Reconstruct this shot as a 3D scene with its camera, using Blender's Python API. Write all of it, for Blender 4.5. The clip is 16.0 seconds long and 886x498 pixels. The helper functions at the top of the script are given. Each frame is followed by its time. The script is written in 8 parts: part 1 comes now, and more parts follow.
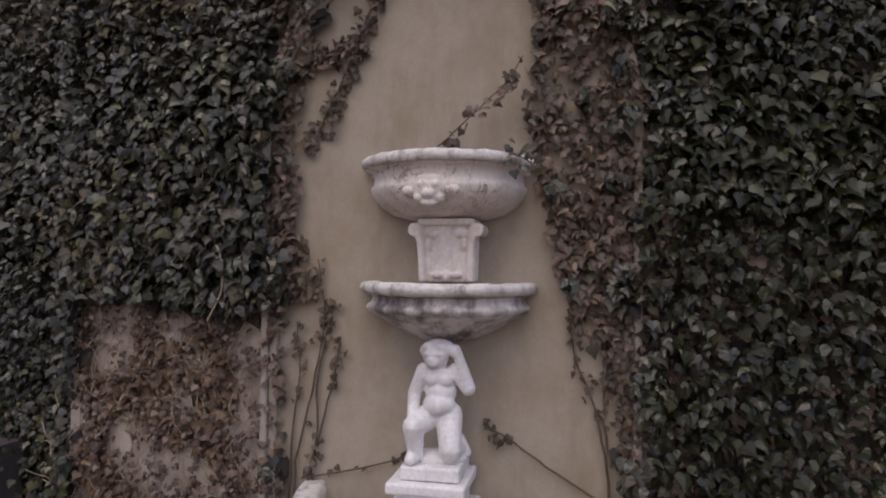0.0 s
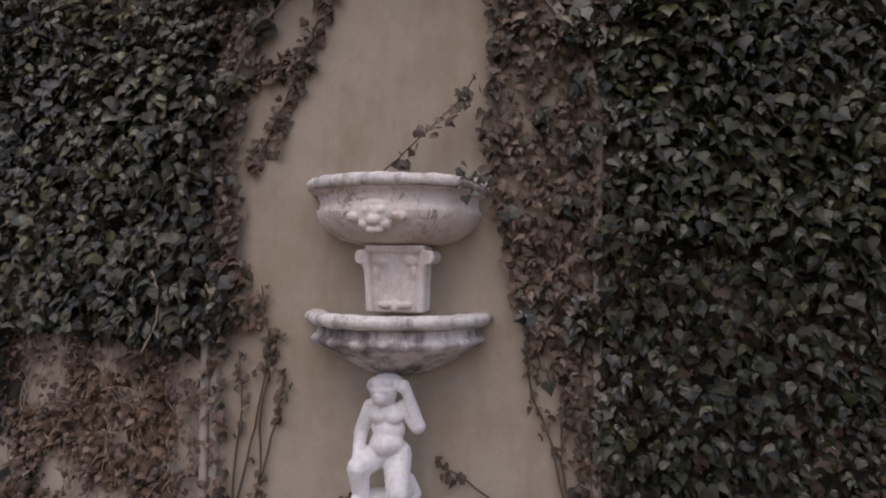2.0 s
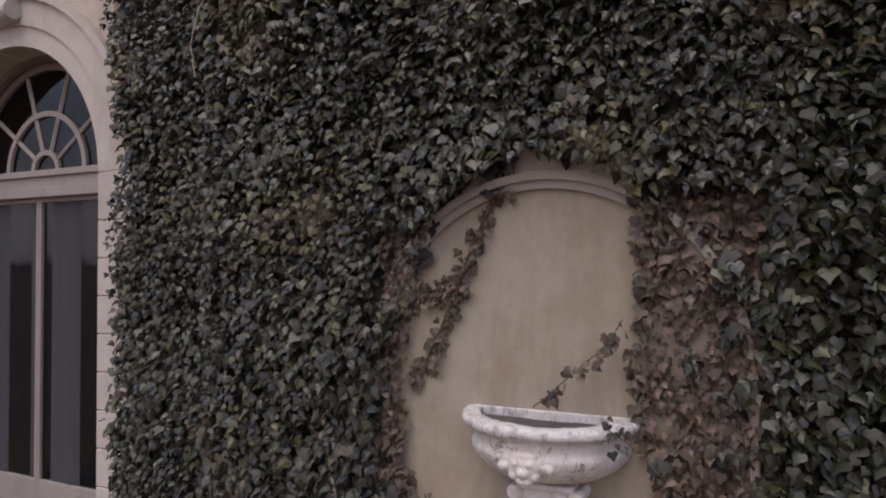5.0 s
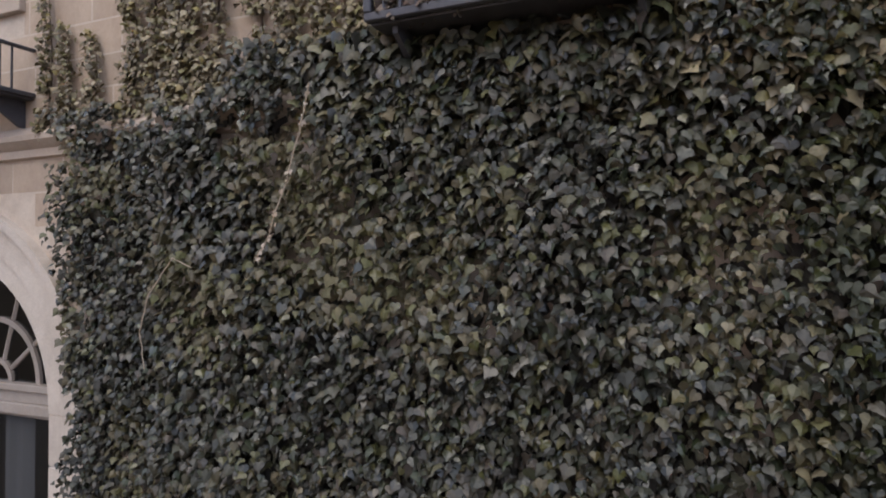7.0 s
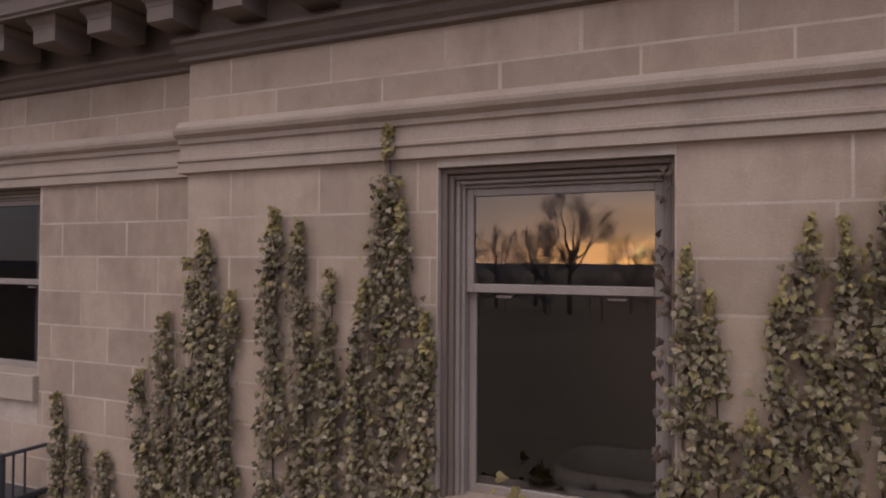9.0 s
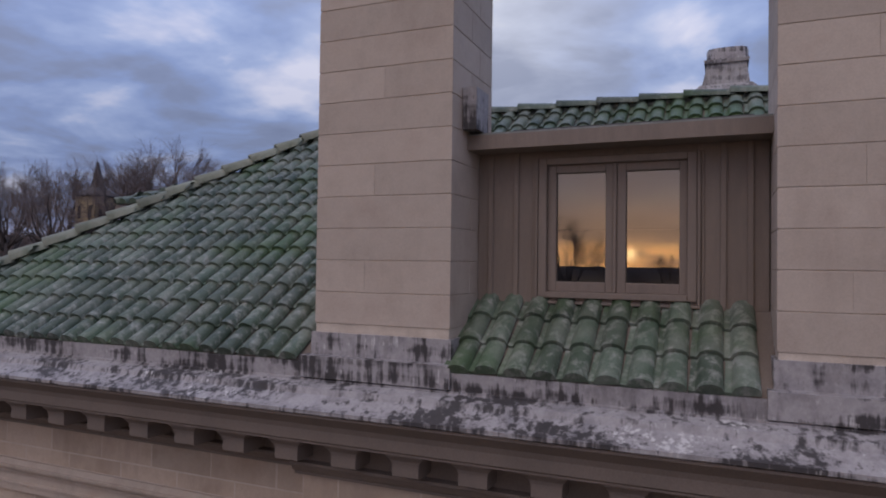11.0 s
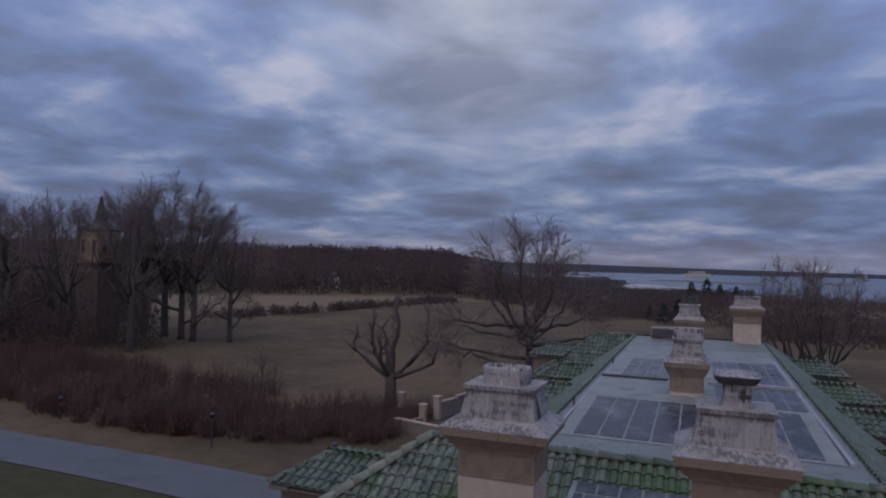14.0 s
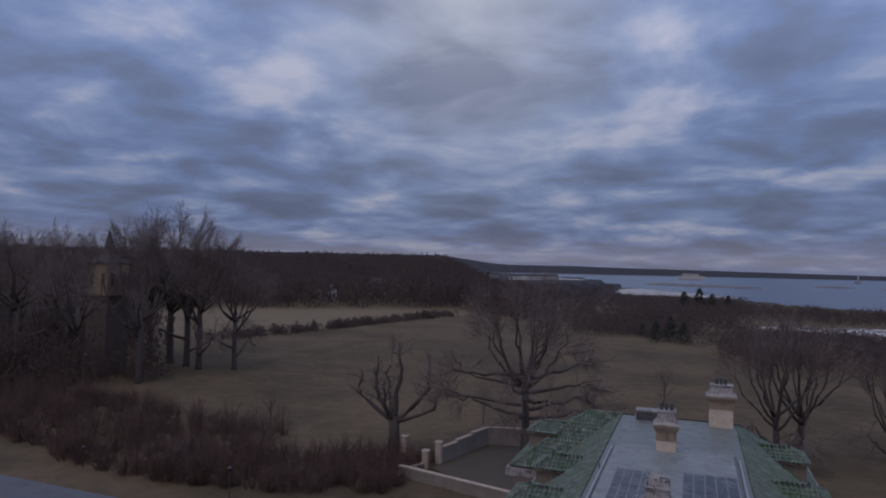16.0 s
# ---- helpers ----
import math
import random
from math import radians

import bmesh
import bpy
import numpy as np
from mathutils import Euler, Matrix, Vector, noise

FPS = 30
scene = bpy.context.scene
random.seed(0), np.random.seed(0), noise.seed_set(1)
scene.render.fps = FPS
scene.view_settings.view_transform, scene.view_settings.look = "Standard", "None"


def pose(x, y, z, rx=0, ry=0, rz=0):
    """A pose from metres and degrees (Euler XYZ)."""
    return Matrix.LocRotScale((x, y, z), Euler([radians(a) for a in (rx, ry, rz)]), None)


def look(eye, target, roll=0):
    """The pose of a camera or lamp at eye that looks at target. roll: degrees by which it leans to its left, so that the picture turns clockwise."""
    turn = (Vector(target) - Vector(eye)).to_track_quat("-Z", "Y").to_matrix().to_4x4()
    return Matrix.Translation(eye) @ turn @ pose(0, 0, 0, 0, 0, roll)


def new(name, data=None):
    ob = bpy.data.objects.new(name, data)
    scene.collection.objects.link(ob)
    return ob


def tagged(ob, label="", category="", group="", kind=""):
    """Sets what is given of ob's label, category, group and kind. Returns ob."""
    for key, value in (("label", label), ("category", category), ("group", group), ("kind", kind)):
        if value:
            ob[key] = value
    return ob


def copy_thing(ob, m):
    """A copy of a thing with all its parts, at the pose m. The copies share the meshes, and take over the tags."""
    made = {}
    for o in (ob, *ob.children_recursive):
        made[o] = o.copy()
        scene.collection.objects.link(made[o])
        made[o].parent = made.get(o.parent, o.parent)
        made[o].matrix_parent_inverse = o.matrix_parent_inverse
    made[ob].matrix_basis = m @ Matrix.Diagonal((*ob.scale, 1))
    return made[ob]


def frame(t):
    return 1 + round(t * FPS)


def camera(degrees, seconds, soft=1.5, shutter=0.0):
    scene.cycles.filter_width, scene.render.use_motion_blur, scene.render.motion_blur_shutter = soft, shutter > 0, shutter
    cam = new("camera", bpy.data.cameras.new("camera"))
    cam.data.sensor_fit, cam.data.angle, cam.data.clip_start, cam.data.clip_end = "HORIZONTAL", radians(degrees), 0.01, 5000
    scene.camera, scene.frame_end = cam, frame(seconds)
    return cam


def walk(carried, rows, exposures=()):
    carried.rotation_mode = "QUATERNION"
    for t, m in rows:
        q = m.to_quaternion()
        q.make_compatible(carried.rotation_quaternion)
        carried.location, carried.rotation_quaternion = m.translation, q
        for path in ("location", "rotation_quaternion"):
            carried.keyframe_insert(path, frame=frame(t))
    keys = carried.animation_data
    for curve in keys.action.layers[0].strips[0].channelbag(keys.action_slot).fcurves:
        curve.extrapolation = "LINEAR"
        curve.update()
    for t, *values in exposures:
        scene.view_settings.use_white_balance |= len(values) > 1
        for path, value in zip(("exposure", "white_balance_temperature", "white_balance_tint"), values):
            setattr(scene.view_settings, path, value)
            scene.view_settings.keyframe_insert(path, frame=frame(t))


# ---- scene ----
cam = camera(67.66, 16.0, soft=1.95)
PATH = [
    (0.0, (0.713, -3.534, 1.829), (-0.290, 1.363, 1.942), 0.56),
    (0.5, (0.743, -3.457, 1.833), (-0.208, 1.451, 1.948), 0.60),
    (1.0, (0.786, -3.386, 1.856), (-0.134, 1.527, 1.968), 0.67),
    (1.5, (0.807, -3.343, 1.919), (-0.061, 1.580, 2.034), 0.58),
    (2.0, (0.832, -3.312, 1.971), (-0.039, 1.610, 2.088), 0.58),
    (2.5, (0.852, -3.301, 2.056), (-0.380, 1.543, 2.171), 0.52),
    (3.0, (0.878, -3.306, 2.168), (-0.749, 1.420, 2.283), 0.62),
    (3.2, (0.896, -3.306, 2.222), (-0.887, 1.364, 2.336), 0.64),
    (5.3, (0.994, -3.495, 3.373), (-1.095, 1.046, 3.486), -0.20),
    (5.5, (0.997, -3.487, 3.504), (-1.084, 1.058, 3.627), -0.19),
    (6.0, (1.016, -3.431, 3.919), (-1.036, 1.127, 4.037), -0.30),
    (6.5, (1.033, -3.340, 4.432), (-0.998, 1.228, 4.551), -0.23),
    (7.0, (1.046, -3.221, 5.037), (-0.983, 1.348, 5.150), -0.23),
    (7.5, (1.056, -3.125, 5.675), (-0.954, 1.452, 5.801), -0.30),
    (8.0, (1.068, -3.175, 6.487), (-0.921, 1.411, 6.596), -0.15),
    (8.5, (1.076, -3.312, 7.332), (-0.930, 1.267, 7.432), 0.15),
    (9.0, (1.061, -3.407, 8.164), (-0.950, 1.170, 8.263), 0.35),
    (9.5, (1.055, -3.508, 8.936), (-0.951, 1.070, 9.063), 0.50),
    (10.0, (1.040, -3.787, 9.727), (-0.949, 0.798, 9.849), 0.52),
    (10.2, (1.030, -3.964, 10.059), (-0.947, 0.628, 10.166), 0.52),
    (12.3, (1.093, -7.033, 13.565), (-0.799, -2.406, 13.681), 1.07),
    (12.5, (1.115, -7.406, 13.944), (-0.768, -2.775, 14.057), 1.08),
    (13.0, (1.193, -8.306, 14.967), (-0.665, -3.666, 15.073), 1.17),
    (13.5, (1.332, -9.334, 16.198), (-0.501, -4.684, 16.306), 1.09),
    (14.0, (1.473, -10.330, 17.554), (-0.352, -5.677, 17.662), 1.22),
    (14.5, (1.660, -11.252, 19.001), (-0.163, -6.598, 19.103), 1.03),
    (15.0, (1.899, -12.216, 20.412), (0.080, -7.560, 20.517), 1.04),
    (15.5, (2.171, -13.284, 21.844), (0.359, -8.625, 21.948), 1.00),
    (16.0, (2.294, -14.544, 23.118), (0.506, -9.877, 23.236), 1.12),
]
EXPOSURES = ((0.0, 0.22, 7150, 9), (3.2, 0.25, 7150, 9), (5.5, 0.42, 7050, 8), (6.5, 0.52, 7000, 5), (7.0, 0.78, 6850, 1), (7.5, 0.90, 6900, 1), (8.0, 0.74, 7050, 2), (8.5, 0.38, 7400, 9), (9.0, 0.05, 7400, 11), (9.5, -0.2, 7100, 11), (10.0, -0.21, 7050, 11), (12.5, -0.64, 6500, 10), (16.0, -0.9, 6500, 10))
walk(cam, [(t, look(eye, target, roll)) for t, eye, target, roll in PATH], EXPOSURES)

# ---- world, sun ----
SUN_AZ = radians(187)      # clockwise from +y: behind the camera
SUN_EL = radians(3)
world = bpy.data.worlds.new("world")
scene.world = world
world.use_nodes = True


def link(nt, a, b):
    nt.links.new(a, b)


def node(nt, kind, **values):
    n = nt.nodes.new(kind)
    for key, value in values.items():
        n.inputs[key].default_value = value
    return n


def maths(nt, op, a, b=None, clamp=False):
    n = nt.nodes.new("ShaderNodeMath")
    n.operation, n.use_clamp = op, clamp
    for i, v in enumerate((a, b)):
        if v is None:
            continue
        if isinstance(v, (int, float)):
            n.inputs[i].default_value = v
        else:
            nt.links.new(v, n.inputs[i])
    return n.outputs[0]


def ramp(nt, fac, stops, mode="LINEAR"):
    n = nt.nodes.new("ShaderNodeValToRGB")
    n.color_ramp.interpolation = mode
    el = n.color_ramp.elements
    while len(el) < len(stops):
        el.new(0.5)
    for e, (p, c) in zip(el, stops):
        e.position, e.color = p, (*c, 1) if len(c) == 3 else c
    nt.links.new(fac, n.inputs[0])
    return n.outputs[0]


def mixed(nt, fac, a, b, blend="MIX"):
    n = nt.nodes.new("ShaderNodeMix")
    n.data_type, n.blend_type = "RGBA", blend
    for socket, v in ((n.inputs["Factor"], fac), (n.inputs[6], a), (n.inputs[7], b)):
        if isinstance(v, (int, float)):
            socket.default_value = v
        elif isinstance(v, tuple):
            socket.default_value = (*v, 1)
        else:
            nt.links.new(v, socket)
    return n.outputs[2]


def build_sky():
    nt = world.node_tree
    back = nt.nodes["Background"]
    sky = node(nt, "ShaderNodeTexSky")
    sky.sky_type, sky.sun_disc, sky.sun_elevation, sky.sun_rotation = "NISHITA", False, SUN_EL, SUN_AZ
    co = node(nt, "ShaderNodeTexCoord").outputs["Generated"]
    sep = node(nt, "ShaderNodeSeparateXYZ")
    link(nt, co, sep.inputs[0])
    x, y, z = sep.outputs
    # a flat cloud layer, seen in perspective
    up = maths(nt, "ADD", maths(nt, "MAXIMUM", z, 0.0), 0.17)
    com = node(nt, "ShaderNodeCombineXYZ")
    link(nt, maths(nt, "ADD", maths(nt, "DIVIDE", x, up), 2.2), com.inputs[0])
    link(nt, maths(nt, "DIVIDE", y, up), com.inputs[1])
    big = node(nt, "ShaderNodeTexNoise", Scale=1.7, Detail=5.0, Roughness=0.50, Distortion=0.3)
    link(nt, com.outputs[0], big.inputs["Vector"])
    fine = node(nt, "ShaderNodeTexNoise", Scale=5.5, Detail=6.0, Roughness=0.55)
    link(nt, com.outputs[0], fine.inputs["Vector"])
    cloud = maths(nt, "ADD", maths(nt, "MULTIPLY", big.outputs[0], 0.87), maths(nt, "MULTIPLY", fine.outputs[0], 0.13))
    grey = ramp(nt, cloud, [(0.35, (0.165, 0.212, 0.385)), (0.43, (0.200, 0.258, 0.460)), (0.49, (0.222, 0.310, 0.600)), (0.55, (0.30, 0.395, 0.69)), (0.65, (0.58, 0.62, 0.84))])
    high = ramp(nt, z, [(0.0, (0.80, 0.82, 0.84)), (0.14, (0.95, 0.97, 1.0)), (0.36, (1.54, 1.50, 1.44)), (0.8, (1.7, 1.7, 1.65))])
    grey = mixed(nt, 1.0, grey, high, "MULTIPLY")
    # a break in the cloud, high ahead
    gap = node(nt, "ShaderNodeVectorMath")
    gap.operation = "DOT_PRODUCT"
    link(nt, co, gap.inputs[0])
    gap.inputs[1].default_value = Vector((math.sin(radians(-19)) * math.cos(radians(22)), math.cos(radians(-19)) * math.cos(radians(22)), math.sin(radians(22))))
    thin = maths(nt, "MULTIPLY", maths(nt, "POWER", maths(nt, "MAXIMUM", gap.outputs["Value"], 0.0), 55.0), ramp(nt, cloud, [(0.36, (0.35, 0.35, 0.35)), (0.54, (0.85, 0.85, 0.85))]))
    grey = mixed(nt, thin, grey, (0.84, 0.88, 1.02))
    # towards the sunset the cloud is lit from below
    sd = Vector((math.sin(SUN_AZ), math.cos(SUN_AZ), 0.016)).normalized()
    dot = node(nt, "ShaderNodeVectorMath")
    dot.operation = "DOT_PRODUCT"
    link(nt, co, dot.inputs[0])
    dot.inputs[1].default_value = sd
    near = maths(nt, "MULTIPLY_ADD", dot.outputs["Value"], 0.5)
    near.node.inputs[2].default_value = 0.5
    wide = maths(nt, "MULTIPLY", maths(nt, "POWER", near, 2.2), ramp(nt, z, [(0.0, (1, 1, 1)), (0.10, (0.5, 0.5, 0.5)), (0.3, (0.35, 0.35, 0.35)), (0.8, (0.7, 0.7, 0.7))]))
    grey = mixed(nt, maths(nt, "MULTIPLY", wide, SUNSET_WIDE), grey, (1.10, 0.94, 0.92))
    low = ramp(nt, z, [(0.0, (1, 1, 1)), (0.02, (0.85, 0.85, 0.85)), (0.036, (0.12, 0.12, 0.12)), (0.10, (0, 0, 0))])
    tight = maths(nt, "POWER", near, 110.0)
    glow = maths(nt, "MULTIPLY", maths(nt, "MULTIPLY", low, tight), ramp(nt, cloud, [(0.40, (0.25, 0.25, 0.25)), (0.56, (1, 1, 1))]))
    rose = maths(nt, "MULTIPLY", maths(nt, "POWER", near, 9.0), ramp(nt, z, [(0.0, (0.55, 0.55, 0.55)), (0.06, (0.5, 0.5, 0.5)), (0.16, (0, 0, 0))]))
    grey = mixed(nt, rose, grey, (0.52, 0.43, 0.47))
    grey = mixed(nt, glow, grey, (6.5, 3.3, 1.2))
    disc = maths(nt, "POWER", near, 60000.0)
    grey = mixed(nt, disc, grey, (14.0, 9.5, 4.5))
    # pale strip under the cloud's far edge
    strip = ramp(nt, z, [(0.0, (0.5, 0.5, 0.5)), (0.012, (0.75, 0.75, 0.75)), (0.03, (0.3, 0.3, 0.3)), (0.05, (0, 0, 0))])
    grey = mixed(nt, maths(nt, "MULTIPLY", strip, 0.65), grey, (0.46, 0.44, 0.54))
    col = mixed(nt, 0.985, sky.outputs[0], grey)
    link(nt, col, back.inputs[0])
    back.inputs[1].default_value = SKY


SKY = 1.0
SUNSET_WIDE = 0.75
build_sky()
sun = new("sun", bpy.data.lights.new("sun", "SUN"))
sun.data.energy, sun.data.angle, sun.data.color = 0.9, radians(50), (1.0, 0.86, 0.74)
sun.matrix_world = look((0, 0, 0), (-math.sin(SUN_AZ) * math.cos(1.05), -math.cos(SUN_AZ) * math.cos(1.05), -math.sin(1.05)))


# ---- materials ----
def material(name, stops, scale=4.0, rough=0.8, bump=0.2, bump_scale=60.0, stain=None, stain_scale=1.2, stain_amount=0.5, stain_from=0.5, stretch=(1, 1, 1),
             island=0.0, per_object=0.0, metal=0.0, spec=0.4, bump_dist=0.01, grain=0.3, rough_var=0.12):
    """Colour from noise at two scales, variation per piece, stains, fine relief."""
    m = bpy.data.materials.new(name)
    m.use_nodes = True
    nt = m.node_tree
    b = nt.nodes["Principled BSDF"]
    co = node(nt, "ShaderNodeNewGeometry").outputs["Position"]
    mp = node(nt, "ShaderNodeMapping")
    mp.inputs["Scale"].default_value = stretch
    link(nt, co, mp.inputs["Vector"])
    n1 = node(nt, "ShaderNodeTexNoise", Scale=scale, Detail=6.0, Roughness=0.62)
    link(nt, mp.outputs[0], n1.inputs["Vector"])
    col = ramp(nt, n1.outputs[0], [(0.3 + 0.4 * i / max(1, len(stops) - 1), c) for i, c in enumerate(stops)])
    n2 = node(nt, "ShaderNodeTexNoise", Scale=bump_scale, Detail=5.0, Roughness=0.65)
    link(nt, mp.outputs[0], n2.inputs["Vector"])
    col = mixed(nt, grain, col, ramp(nt, n2.outputs[0], [(0.3, (0.55, 0.55, 0.55)), (0.7, (1.3, 1.3, 1.3))]), "MULTIPLY")
    if island or per_object:
        if island:
            r = node(nt, "ShaderNodeNewGeometry").outputs["Random Per Island"]
            amount = island
        else:
            r = node(nt, "ShaderNodeObjectInfo").outputs["Random"]
            amount = per_object
        col = mixed(nt, 1.0, col, ramp(nt, r, [(0.0, (1 - amount,) * 3), (0.5, (1.0, 1 - amount * 0.12, 1 - amount * 0.2)), (1.0, (1 + amount,) * 3)]), "MULTIPLY")
    if stain:
        n3 = node(nt, "ShaderNodeTexNoise", Scale=stain_scale, Detail=7.0, Roughness=0.68)
        mp2 = node(nt, "ShaderNodeMapping")
        mp2.inputs["Scale"].default_value = (1, 1, 0.35)
        link(nt, co, mp2.inputs["Vector"])
        link(nt, mp2.outputs[0], n3.inputs["Vector"])
        f = ramp(nt, n3.outputs[0], [(stain_from, (0, 0, 0)), (stain_from + 0.18, (stain_amount,) * 3)])
        col = mixed(nt, f, col, stain)
    link(nt, col, b.inputs["Base Color"])
    rr = ramp(nt, n1.outputs[0], [(0.3, (max(0.02, rough - rough_var),) * 3), (0.7, (min(1, rough + rough_var),) * 3)])
    link(nt, rr, b.inputs["Roughness"])
    b.inputs["Metallic"].default_value = metal
    b.inputs["Specular IOR Level"].default_value = spec
    if bump:
        bp = node(nt, "ShaderNodeBump", Strength=bump, Distance=bump_dist)
        link(nt, n2.outputs[0], bp.inputs["Height"])
        link(nt, bp.outputs[0], b.inputs["Normal"])
    return m


def leaf_material(name, colours, per_object=False, rough=0.38, gloss=0.55):
    m = bpy.data.materials.new(name)
    m.use_nodes = True
    nt = m.node_tree
    b = nt.nodes["Principled BSDF"]
    if per_object:
        r = node(nt, "ShaderNodeObjectInfo").outputs["Random"]
    else:
        r = node(nt, "ShaderNodeNewGeometry").outputs["Random Per Island"]
    co = node(nt, "ShaderNodeNewGeometry").outputs["Position"]
    n1 = node(nt, "ShaderNodeTexNoise", Scale=1.1, Detail=3.0)
    link(nt, co, n1.inputs["Vector"])
    shift = maths(nt, "ADD", r, maths(nt, "MULTIPLY", maths(nt, "SUBTRACT", n1.outputs[0], 0.5), 0.9))
    col = ramp(nt, shift, [(i / (len(colours) - 1), c) for i, c in enumerate(colours)])
    n2 = node(nt, "ShaderNodeTexNoise", Scale=55.0, Detail=4.0)
    link(nt, co, n2.inputs["Vector"])
    col = mixed(nt, 0.5, col, ramp(nt, n2.outputs[0], [(0.3, (0.6, 0.6, 0.6)), (0.7, (1.35, 1.35, 1.35))]), "MULTIPLY")
    link(nt, col, b.inputs["Base Color"])
    link(nt, ramp(nt, maths(nt, "FRACT", maths(nt, "MULTIPLY", r, 7.3)), [(0, (rough - 0.12,) * 3), (1, (rough + 0.32,) * 3)]), b.inputs["Roughness"])
    b.inputs["Specular IOR Level"].default_value = gloss
    bp = node(nt, "ShaderNodeBump", Strength=0.25, Distance=0.004)
    link(nt, n2.outputs[0], bp.inputs["Height"])
    link(nt, bp.outputs[0], b.inputs["Normal"])
    return m


def glass_material(name, ior=2.5, tint=(0.75, 0.8, 0.8)):
    m = bpy.data.materials.new(name)
    m.use_nodes = True
    nt = m.node_tree
    out = nt.nodes["Material Output"]
    nt.nodes.remove(nt.nodes["Principled BSDF"])
    fr = node(nt, "ShaderNodeFresnel", IOR=ior)
    tr = node(nt, "ShaderNodeBsdfTransparent")
    tr.inputs[0].default_value = (*tint, 1)
    gl = node(nt, "ShaderNodeBsdfGlossy", Roughness=0.004)
    co = node(nt, "ShaderNodeNewGeometry").outputs["Position"]
    n = node(nt, "ShaderNodeTexNoise", Scale=1.4, Detail=1.0)
    link(nt, co, n.inputs["Vector"])
    bp = node(nt, "ShaderNodeBump", Strength=0.006, Distance=0.004)
    link(nt, n.outputs[0], bp.inputs["Height"])
    link(nt, bp.outputs[0], gl.inputs["Normal"])
    mx = node(nt, "ShaderNodeMixShader")
    link(nt, fr.outputs[0], mx.inputs[0])
    link(nt, tr.outputs[0], mx.inputs[1])
    link(nt, gl.outputs[0], mx.inputs[2])
    link(nt, mx.outputs[0], out.inputs[0])
    return m


def slate_material(name, dark, pale):
    """Weathered lead and slate: dark panels, pale bloom."""
    return material(name, [dark, tuple((a + b) / 2 for a, b in zip(dark, pale)), dark], scale=1.7, rough=0.45, bump=0.15, bump_scale=30, stain=pale, stain_scale=1.1, stain_amount=0.7)


def veined(m, colour, scale, thin):
    """Adds fine dark veins to a stone."""
    nt = m.node_tree
    b = nt.nodes["Principled BSDF"]
    col = b.inputs["Base Color"].links[0].from_socket
    co = node(nt, "ShaderNodeNewGeometry").outputs["Position"]
    n = node(nt, "ShaderNodeTexNoise", Scale=scale, Detail=4.0, Roughness=0.6, Distortion=0.8)
    link(nt, co, n.inputs["Vector"])
    patch = node(nt, "ShaderNodeTexNoise", Scale=4.0, Detail=2.0)
    link(nt, co, patch.inputs["Vector"])
    f = ramp(nt, n.outputs[0], [(0.5 - thin, (0, 0, 0)), (0.5, (1, 1, 1)), (0.5 + thin, (0, 0, 0))])
    f = mixed(nt, 1.0, f, ramp(nt, patch.outputs[0], [(0.42, (0, 0, 0)), (0.58, (0.9, 0.9, 0.9))]), "MULTIPLY")
    link(nt, mixed(nt, f, col, colour), b.inputs["Base Color"])
    return m


def tile_material(name, per_object=False):
    """Glazed green clay: bare paler ends, grey lichen in flecks, moss in drifts."""
    m = material(name, [(0.044, 0.070, 0.047), (0.098, 0.132, 0.099), (0.190, 0.215, 0.184)], 2.4, 0.46, 0.3, 70, (0.34, 0.35, 0.32), 12, 0.85 if per_object else 0.45, per_object=0.30 if per_object else 0.0, island=0.0 if per_object else 0.30)
    nt = m.node_tree
    b = nt.nodes["Principled BSDF"]
    col = b.inputs["Base Color"].links[0].from_socket
    n = node(nt, "ShaderNodeTexNoise", Scale=0.7, Detail=5.0, Roughness=0.6)
    link(nt, node(nt, "ShaderNodeNewGeometry").outputs["Position"], n.inputs["Vector"])
    col = mixed(nt, ramp(nt, n.outputs[0], [(0.50, (0, 0, 0)), (0.68, (0.8, 0.8, 0.8))]), col, (0.066, 0.122, 0.042))
    link(nt, col, b.inputs["Base Color"])
    return m


def streaked(m, dark, pale):
    """Adds short drips, dark and pale, that run down the face in drifts."""
    nt = m.node_tree
    b = nt.nodes["Principled BSDF"]
    col = b.inputs["Base Color"].links[0].from_socket
    co = node(nt, "ShaderNodeNewGeometry").outputs["Position"]
    for colour, sx, sz, a, c, seed in ((dark, 17, 2.2, 0.50, 0.58, 0.0), (pale, 23, 3.5, 0.60, 0.66, 5.0)):
        mp = node(nt, "ShaderNodeMapping")
        mp.inputs["Scale"].default_value, mp.inputs["Location"].default_value = (sx, sx, sz), (seed, seed, 0)
        link(nt, co, mp.inputs["Vector"])
        drip = node(nt, "ShaderNodeTexNoise", Scale=1.0, Detail=3.0, Roughness=0.6)
        link(nt, mp.outputs[0], drip.inputs["Vector"])
        mp = node(nt, "ShaderNodeMapping")
        mp.inputs["Scale"].default_value, mp.inputs["Location"].default_value = (1.6, 1.6, 7.0), (seed, 0, 2 * seed)
        link(nt, co, mp.inputs["Vector"])
        drift = node(nt, "ShaderNodeTexNoise", Scale=1.0, Detail=3.0)
        link(nt, mp.outputs[0], drift.inputs["Vector"])
        both = maths(nt, "ADD", maths(nt, "MULTIPLY", drip.outputs[0], 0.5), maths(nt, "MULTIPLY", drift.outputs[0], 0.5))
        col = mixed(nt, ramp(nt, both, [(a, (0, 0, 0)), (c, (0.9, 0.9, 0.9))]), col, colour)
    link(nt, col, b.inputs["Base Color"])
    return m


